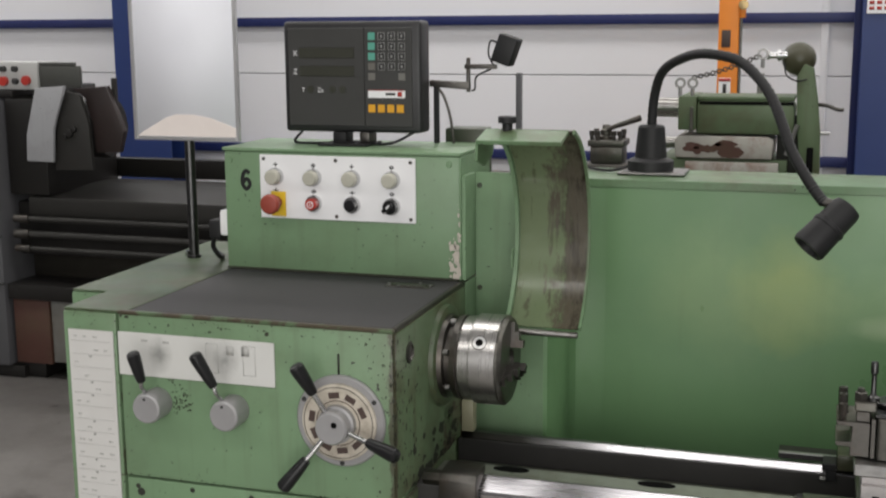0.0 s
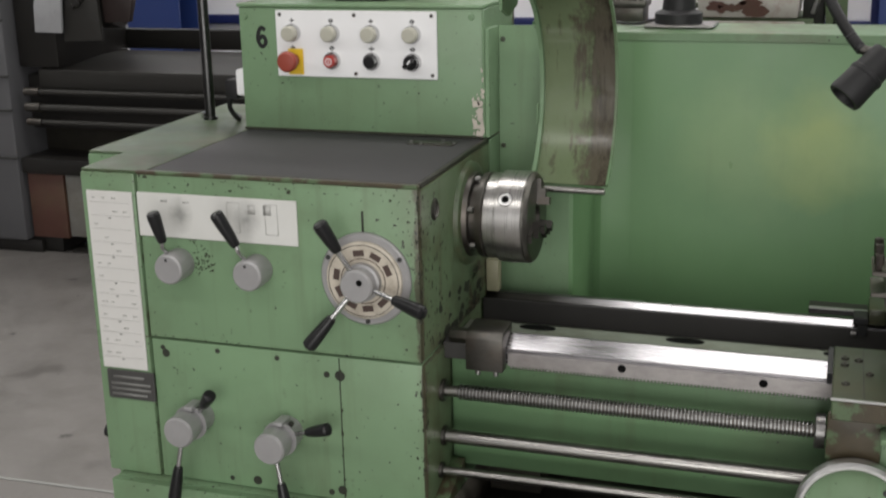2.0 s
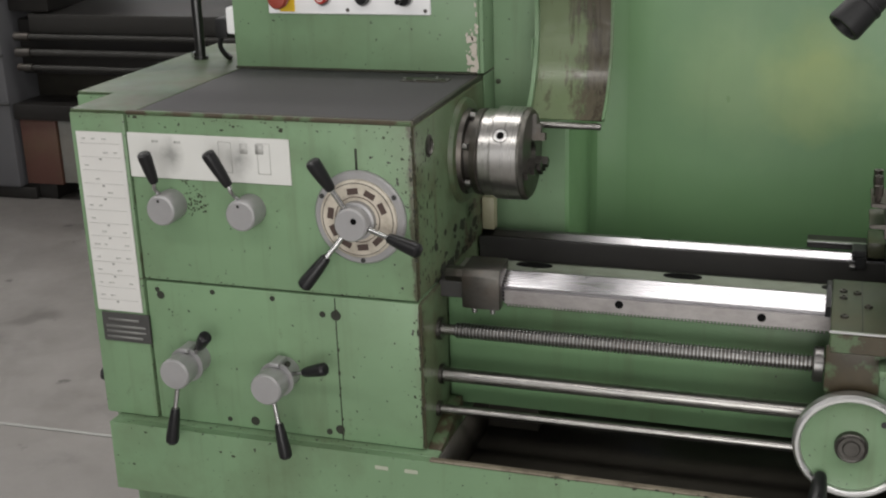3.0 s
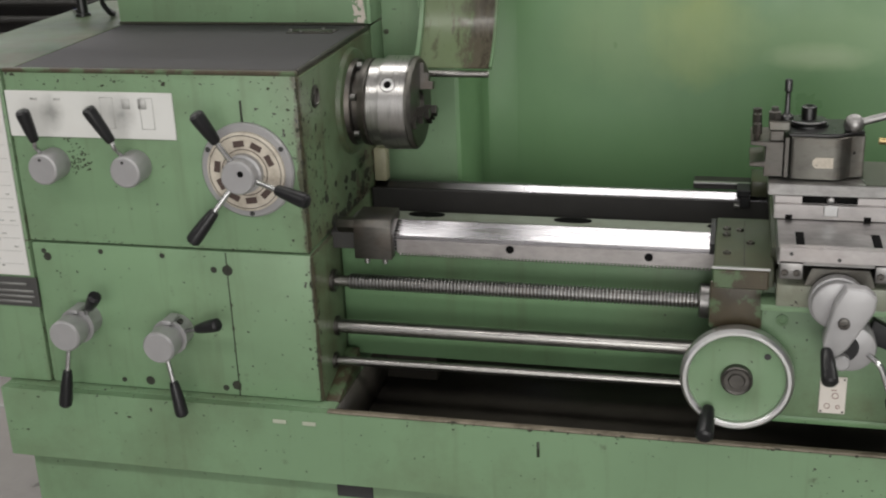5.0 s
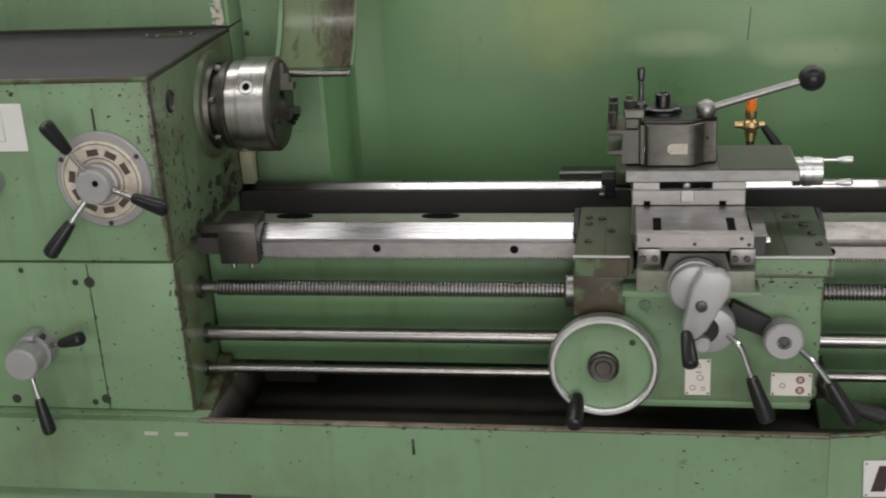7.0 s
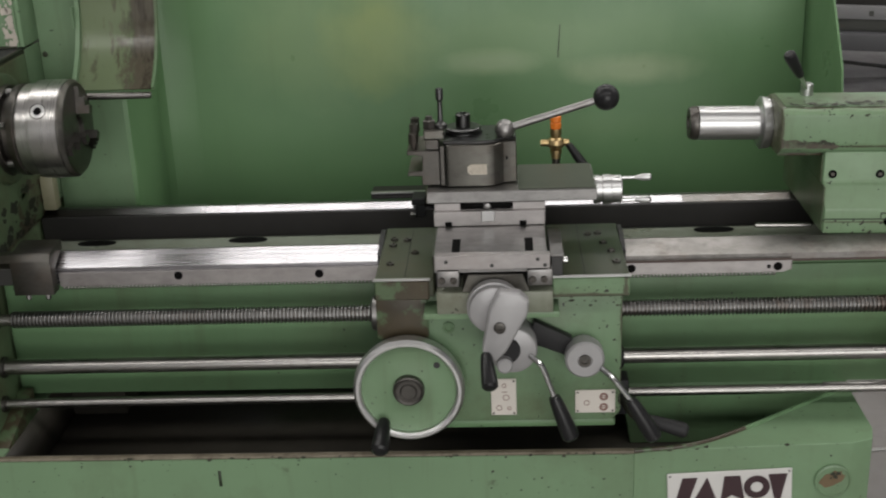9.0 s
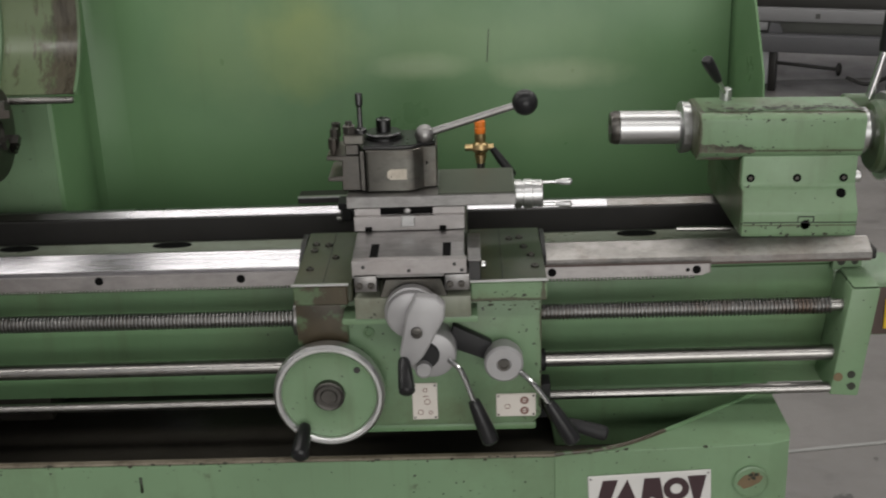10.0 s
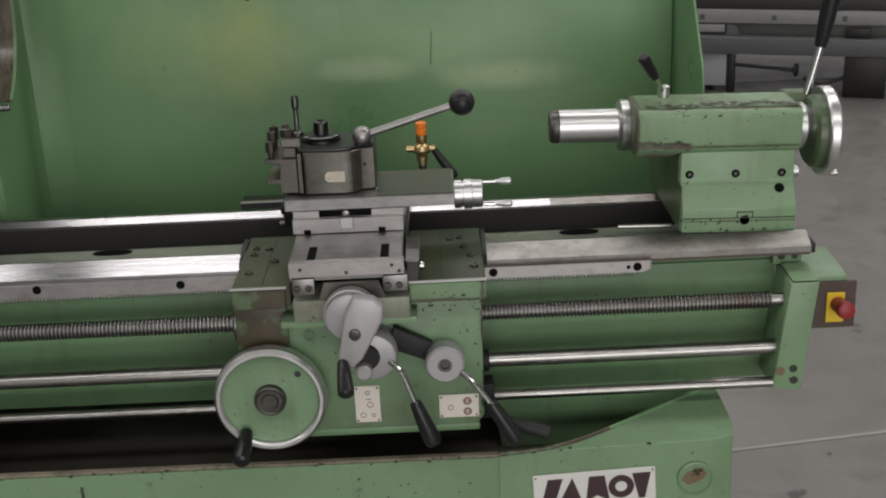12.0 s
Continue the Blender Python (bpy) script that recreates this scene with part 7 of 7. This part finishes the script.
part("sheet", box(B(), sx0 + 0.008, sx1 - 0.008, sy + 0.002, sy + 0.006, sz0 + 0.008, sz1 - 0.008), M["sign"], si, "blank white sheet")
bm = B()
w = sx1 - sx0
prism(bm, [(sx0 + 0.009 + f * (w - 0.018), sz0 + 0.009 + h) for f, h in ((0, 0), (1, 0), (1, 0.020), (0.92, 0.028), (0.75, 0.042), (0.58, 0.049), (0.40, 0.049), (0.30, 0.042), (0.18, 0.026), (0.06, 0.010))], "y", sy + 0.0008, sy + 0.0018)
part("peach_patch", bm, M["peach"], si, "pale peach patch along the foot of the sheet")
for a in ((sx0, sx0 + 0.009, sz0, sz1), (sx1 - 0.009, sx1, sz0, sz1), (sx0 + 0.009, sx1 - 0.009, sz0, sz0 + 0.008), (sx0 + 0.009, sx1 - 0.009, sz1 - 0.008, sz1)):
    part("frame_bar", box(B(), a[0], a[1], sy - 0.001, sy + 0.008, a[2], a[3], 0.001, 1), M["sign_frame"], si)

# ---- grey lathe farther down the hall ----
gl = thing("grey_lathe", (-2.6, 3.3, 0), "old dark oily lathe with grey covers", "lathe")
part("gear_cabinet", box(B(), -3.9, -3.06, 2.92, 3.8, 0.06, 1.36, 0.02), M["bench"], gl)
for z in (1.12, 0.86, 0.70, 0.47):
    part("cabinet_seam", box(B(), -3.6, -3.055, 2.912, 2.922, z, z + 0.012), M["ink"], gl)
part("cabinet_foot", box(B(), -3.6, -3.0, 2.95, 3.7, 0.0, 0.06, 0.004), M["machine_dark"], gl)
part("bed_front", box(B(), -3.05, -0.9, 3.05, 3.12, 0.60, 0.86, 0.01), M["machine_dark"], gl)
bm = B()
prism(bm, [(3.0, 0.86), (3.0, 0.89), (3.35, 0.92), (3.55, 0.92), (3.55, 0.80), (3.0, 0.80)], "x", -2.95, -0.9, 0.006)
part("bed_way", bm, M["worn_iron"], gl)
part("rear_rail", box(B(), -3.0, -0.9, 3.6, 3.66, 0.92, 1.02, 0.008), M["machine_dark"], gl)
for z, r in ((0.79, 0.014), (0.716, 0.017), (0.645, 0.013)):
    part("rod", rod(B(), (-3.0, 2.97, z), (-0.9, 2.97, z), r, 12), M["worn_iron"], gl)
    part("rod_end", rod(B(), (-3.01, 2.97, z), (-2.93, 2.97, z), r + 0.006, 12), M["steel_dark"], gl)
part("dark_apron", box(B(), -3.05, -0.9, 3.15, 3.5, 0.47, 0.60), M["tray"], gl)
part("tray_panel", box(B(), -3.05, -0.9, 2.93, 3.6, 0.40, 0.475, 0.006), M["machine_dark"], gl)
part("red_panel", box(B(), -3.04, -2.84, 2.95, 3.6, 0.08, 0.40, 0.006), M["machine_red"], gl)
part("pale_panel", box(B(), -2.835, -2.70, 2.96, 3.6, 0.09, 0.40, 0.006), M["machine_grey"], gl)
part("long_panel", box(B(), -2.695, -0.9, 3.0, 3.6, 0.10, 0.40, 0.006), M["machine_dark"], gl)
for x in (-3.0, -2.2, -1.2):
    part("foot", box(B(), x - 0.1, x + 0.1, 2.98, 3.55, 0.0, 0.085, 0.006), M["machine_dark"], gl)
part("head_box", box(B(), -3.9, -3.0, 3.0, 3.7, 1.36, 1.40, 0.01), M["machine_dark"], gl)
part("control_panel", box(B(), -3.5, -2.868, 3.02, 3.2, 1.40, 1.530, 0.008), M["panel_pale"], gl, "pale control panel")
part("control_side", box(B(), -2.866, -2.645, 3.03, 3.055, 1.412, 1.512, 0.006), M["bench_web"], gl)
part("control_lid", box(B(), -2.866, -2.672, 3.032, 3.053, 1.5122, 1.528, 0.004), M["bench_web"], gl)
for x, z, m in ((-2.985, 1.498, "ink"), (-2.985, 1.440, "ink"), (-3.05, 1.498, "ink"), (-3.05, 1.440, "red"), (-2.925, 1.444, "red")):
    bm = B()
    turned(bm, (x, 3.02, z), (0, -1, 0), [(0, 0.022 if m == "red" else 0.014), (0.02, 0.022 if m == "red" else 0.014), (0.022, 0)], 16)
    part("button", bm, M[m], gl)
bm = B()
prism(bm, [(-2.891, 1.072), (-2.747, 1.070), (-2.735, 1.227), (-2.663, 1.425), (-2.822, 1.412), (-2.884, 1.196)], "y", 2.93, 2.95, 0.004)
part("guard_side", bm, M["guard_pale"], gl, "pale grey chuck guard cheek")
bm = B()
prism(bm, [(-2.662, 1.408), (-2.481, 1.423), (-2.400, 1.215), (-2.426, 1.118), (-2.552, 1.114), (-2.560, 1.250), (-2.600, 1.372)], "y", 2.99, 3.025, 0.004)
part("guard_shell", bm, M["maroon_dark"], gl, "dark oily guard shell")
bm = B()
prism(bm, [(-2.680, 1.404), (-2.606, 1.380), (-2.566, 1.25), (-2.556, 1.035), (-2.76, 1.03), (-2.735, 1.23)], "y", 2.96, 2.985, 0.004)
part("guard_cheek", bm, M["worn_iron"], gl, "dark oily guard cheek")
for x, z, r in ((-2.665, 1.205, 0.020), (-2.640, 1.225, 0.014), (-2.690, 1.190, 0.012)):
    part("cheek_nut", turned(B(), (x, 2.96, z), (0, -1, 0), [(0, r), (0.016, r), (0.018, r * 0.7), (0.018, 0)], 6), M["machine_dark"], gl)
bm = B()
turned(bm, (-2.75, 3.22, 1.215), (1, 0, 0), [(0, 0.15), (0.12, 0.15), (0.14, 0.14), (0.14, 0.05), (0.20, 0.05)], 36)
part("chuck", bm, M["machine_dark"], gl)
part("guard_post", box(B(), -2.476, -2.453, 3.0245, 3.045, 1.22, 1.458, 0.003), M["machine_dark"], gl)
part("spindle_side", box(B(), -3.05, -2.83, 3.0, 3.6, 0.90, 1.36, 0.01), M["machine_dark"], gl)

# ---- second lathe behind the splash guard ----
sl = thing("green_lathe", (0.35, 2.7, 0), "green lathe with flaking white paint standing behind", "lathe")
part("bed_body", box(B(), -1.2, 1.4, 2.4, 3.0, 0.0, 1.02, 0.01), M["green_old"], sl)
part("bed_top", box(B(), -1.2, 1.4, 2.42, 2.98, 1.021, 1.09, 0.006), M["steel_dark"], sl)
part("saddle_block", box(B(), 0.10, 0.56, 2.62, 2.95, 1.0905, 1.20, 0.006), M["green_old"], sl)
bm = B()
prism(bm, [(0.162, 1.203), (0.505, 1.203), (0.512, 1.27), (0.49, 1.2835), (0.17, 1.2835), (0.159, 1.27)], "y", 2.60, 2.92, 0.005)
wf = part("white_foot", bm, M["flaky"], sl, "white foot with rusty flaking paint")
flakes(wf, "rust_patch", (0.19, 2.5985, 1.262), (1, 0, 0), (0, 0, -1), 0.20, 0.040, 26, 0.022, 51, M["machine_red"], 0.9)
part("foot_step", box(B(), 0.20, 0.53, 2.59, 2.619, 1.12, 1.190, 0.004), M["flaky"], sl)
bm = B()
prism(bm, [(0.235, 1.292), (0.578, 1.292), (0.578, 1.39), (0.56, 1.412), (0.245, 1.412), (0.235, 1.40)], "y", 2.60, 2.85, 0.008)
part("tailstock_body", bm, M["green_old"], sl)
part("tailstock_cap", box(B(), 0.236, 0.577, 2.605, 2.84, 1.4125, 1.427, 0.004), M["green_old"], sl)
part("shadow_groove", box(B(), 0.245, 0.575, 2.5985, 2.6015, 1.398, 1.4095), M["void"], sl)
part("end_flange", box(B(), 0.171, 0.2345, 2.585, 2.86, 1.305, 1.428, 0.006), M["green_old"], sl)
part("gib_key", box(B(), 0.214, 0.226, 2.575, 2.5848, 1.30, 1.39, 0.002, 1), M["steel_dark"], sl)
part("quill", rod(B(), (0.075, 2.68, 1.381), (0.1705, 2.68, 1.381), 0.036, 24, bevel=0.004), M["rod"], sl)
part("lower_pin", rod(B(), (0.09, 2.68, 1.25), (0.158, 2.68, 1.25), 0.022, 20), M["rod"], sl)
bm = B()
prism(bm, [(0.604, 1.10), (0.674, 1.10), (0.668, 1.30), (0.655, 1.42), (0.636, 1.53), (0.606, 1.545), (0.580, 1.50), (0.586, 1.35), (0.596, 1.23)], "y", 2.60, 2.70, 0.006)
part("column_arm", bm, M["green_old"], sl)
part("column_slot", box(B(), 0.625, 0.648, 2.592, 2.601, 1.10, 1.25, 0.003), M["void"], sl)
part("arm_plate", box(B(), 0.520, 0.5955, 2.64, 2.70, 1.09, 1.36, 0.004), M["machine_dark"], sl)
part("arm_pin", rod(B(), (0.555, 2.60, 1.22), (0.590, 2.60, 1.33), 0.009, 10), M["steel"], sl)
part("dark_ball", ball(B(), (0.584, 2.66, 1.560), 0.060, 24), M["ball_green"], sl)
bm = B()
turned(bm, (0.545, 2.63, 1.573), (-1, 0, 0), [(0, 0.014), (0.02, 0.014), (0.022, 0.020), (0.034, 0.020), (0.036, 0.012), (0.06, 0.012), (0.062, 0.016), (0.072, 0.014), (0.072, 0)], 16)
part("swivel_shackle", bm, M["chrome"], sl)
for k in range(22):
    f = k / 21
    p = Vector((0.450 - 0.225 * f, 2.60, 1.572 - 0.078 * f - 0.007 * math.sin(math.pi * f)))
    bm = B()
    ring(bm, p, (0.0, 1.0, 0.25) if k % 2 else (0.3, 0.2, 1.0), [(-0.0022, 0.0095), (0.0022, 0.0095), (0.0022, 0.0050), (-0.0022, 0.0050)], 10)
    part("chain_link", bm, M["steel_dark"], sl)
for x, z in ((0.175, 1.474), (0.219, 1.474), (0.462, 1.578)):
    bm = B()
    ring(bm, (x, 2.60, z), (0, -1, 0), [(-0.005, 0.020), (0.005, 0.020), (0.005, 0.011), (-0.005, 0.011)], 18)
    rod(bm, (x, 2.60, z - 0.048), (x, 2.60, z - 0.018), 0.007, 10)
    part("eye_bolt", bm, M["steel"], sl)
bm = B()
tube(bm, [(0.536, 2.62, 1.545), (0.545, 2.60, 1.505), (0.58, 2.59, 1.485), (0.615, 2.60, 1.490)], 0.003, 6, 5)
part("safety_wire", bm, M["black_matt"], sl)
bm = B()
tube(bm, [(0.655, 2.64, 1.40), (0.69, 2.62, 1.397), (0.72, 2.61, 1.386), (0.742, 2.60, 1.384)], 0.007, 8, 5)
part("lever", bm, M["steel_dark"], sl)
part("pin", rod(B(), (0.66, 2.64, 1.298), (0.700, 2.64, 1.298), 0.007, 10), M["alu_bright"], sl)
part("turret_base", box(B(), -0.17, -0.01, 2.56, 2.74, 1.0905, 1.175, 0.006), M["steel_dark"], sl)
part("turret_block", box(B(), -0.150, -0.030, 2.58, 2.70, 1.176, 1.238, 0.005), M["post"], sl)
part("turret_plate", box(B(), -0.158, -0.022, 2.57, 2.71, 1.2385, 1.262, 0.004), M["post"], sl)
bm = B()
turned(bm, (-0.098, 2.63, 1.2622), (0, 0, 1), [(0, 0.030), (0.012, 0.030), (0.016, 0.022), (0.034, 0.022), (0.040, 0.016), (0.054, 0.014), (0.056, 0)], 20)
part("turret_hub", bm, M["post"], sl)
for x, y in ((-0.145, 2.59), (-0.123, 2.585), (-0.062, 2.585), (-0.040, 2.59), (-0.145, 2.68), (-0.040, 2.68)):
    bm = B()
    turned(bm, (x, y, 1.2622), (0, 0, 1), [(0, 0.008), (0.016, 0.008), (0.017, 0.011), (0.034, 0.011), (0.035, 0)], 6)
    part("turret_screw", bm, M["steel_dark"], sl)
part("turret_lever", rod(B(), (-0.090, 2.60, 1.302), (0.036, 2.58, 1.347), 0.009, 10, 0.012), M["steel_dark"], sl)
part("upright_strip", box(B(), -0.442, -0.422, 2.60, 2.63, 1.09, 1.507, 0.003), M["bench"], sl)
part("upright_strip", box(B(), 0.43, 0.455, 2.86, 2.89, 1.09, 1.50, 0.003), M["machine_grey"], sl)

# ---- orange crane post before the wall ----
op = thing("orange_post", (0.20, 6.0, 0), "orange painted steel post with a small white label", "post")
oy = 6.0
part("post_body", box(B(), 0.0, 0.125, oy, oy + 0.12, 0.0, 2.6, 0.008), M["orange_post"], op)
part("post_fin", box(B(), 0.128, 0.140, oy + 0.02, oy + 0.10, 1.2, 2.2, 0.002), M["machine_grey"], op)
part("dark_slot", box(B(), 0.022, 0.076, oy - 0.004, oy - 0.0005, 1.54, 1.646, 0.004), M["brown"], op)
lb = part("warning_label", box(B(), 0.012, 0.086, oy - 0.004, oy - 0.0005, 1.235, 1.349, 0.002, 1), M["white"], op, "white warning label")
part("label_mark", box(B(), 0.038, 0.060, oy - 0.006, oy - 0.0042, 1.250, 1.312), M["ink"], lb)
part("label_red", box(B(), 0.014, 0.084, oy - 0.006, oy - 0.0042, 1.328, 1.347), M["red"], lb)
part("post_bracket", box(B(), 0.126, 0.160, oy + 0.01, oy + 0.11, 1.72, 1.84, 0.006), M["orange_post"], op)
part("hook_eye", turned(B(), (0.150, oy - 0.004, 1.80), (0, -1, 0), [(0, 0.03), (0.02, 0.03), (0.022, 0.012), (0.022, 0)], 18), M["brass"], op)

# ---- low grey machine bench beyond the tailstock, turned a little to the hall ----
bn = thing("grey_bench", (2.42, 4.8, 0), "long low grey machine bench with dark legs", "bench")


def bench_part(name, bm, material, label=""):
    bmesh.ops.rotate(bm, cent=Vector((0, 0, 0)), matrix=Matrix.Rotation(radians(-20), 3, "Z"), verts=bm.verts)
    bmesh.ops.translate(bm, vec=Vector((2.42, 4.8, 0)), verts=bm.verts)
    return part(name, bm, material, bn, label)


bench_part("bench_rail", box(B(), -0.3, 2.6, 0.0, 0.05, 0.372, 0.440, 0.004), M["bench_pale"], "pale slotted bench rail")
bench_part("bench_web", box(B(), -0.3, 2.6, 0.02, 0.06, 0.308, 0.371, 0.003), M["bench_web"])
bench_part("bench_beam", box(B(), -0.3, 2.6, -0.06, 0.06, 0.217, 0.307, 0.006), M["bench"])
bench_part("pale_plate", box(B(), -0.02, 0.175, 0.0, 0.0195, 0.322, 0.364, 0.003), M["bench_pale"])
bench_part("gusset", prism(B(), [(0.18, 0.309), (0.26, 0.309), (0.235, 0.360), (0.19, 0.368)], "y", 0.0, 0.0195), M["bench"])
for x in (0.054, 0.43, 0.787):
    bench_part("rail_slot", box(B(), x - 0.012, x + 0.012, -0.004, -0.0005, 0.392, 0.418), M["bench_web"])
bench_part("dark_box", box(B(), 0.80, 0.92, -0.03, 0.0195, 0.310, 0.360, 0.004), M["machine_dark"])
bench_part("machine_body", box(B(), -0.3, 2.6, 0.10, 0.95, 0.445, 1.15, 0.01), M["machine_dark"], "dark machine body above the rail")
bench_part("body_step", box(B(), -0.3, 2.6, 0.052, 0.098, 0.43, 0.50, 0.006), M["worn_iron"])
bench_part("pale_box", box(B(), 0.035, 0.195, -0.02, 0.28, 0.035, 0.2165, 0.005), M["panel_box"], "pale grey box under the bench")
bench_part("box_foot", turned(B(), (0.09, 0.05, 0.0), (0, 0, 1), [(0, 0.028), (0.012, 0.028), (0.014, 0.012), (0.034, 0.012)], 14), M["machine_dark"])
bench_part("leg", box(B(), 0.197, 0.235, -0.03, 0.05, 0.0, 0.2165, 0.003), M["machine_dark"])
bench_part("tie_bar", rod(B(), (0.236, 0.0, 0.150), (0.54, 0.0, 0.128), 0.0095, 12), M["machine_dark"])
bench_part("tie_knob", turned(B(), (0.54, 0.0, 0.128), (1, 0, 0), [(0, 0.012), (0.008, 0.034), (0.022, 0.036), (0.03, 0.02), (0.03, 0)], 20), M["machine_dark"])
bench_part("hose", tube(B(), [(0.60, -0.02, 0.09), (0.70, -0.06, 0.07), (0.80, -0.02, 0.10), (0.86, 0.0, 0.14)], 0.010, 8, 6), M["machine_dark"])
bench_part("pillar", box(B(), 0.80, 1.01, -0.05, 0.30, 0.0, 0.2165, 0.005), M["machine_dark"])
bench_part("pillar", box(B(), 2.2, 2.4, -0.05, 0.30, 0.0, 0.2165, 0.005), M["worn_iron"])
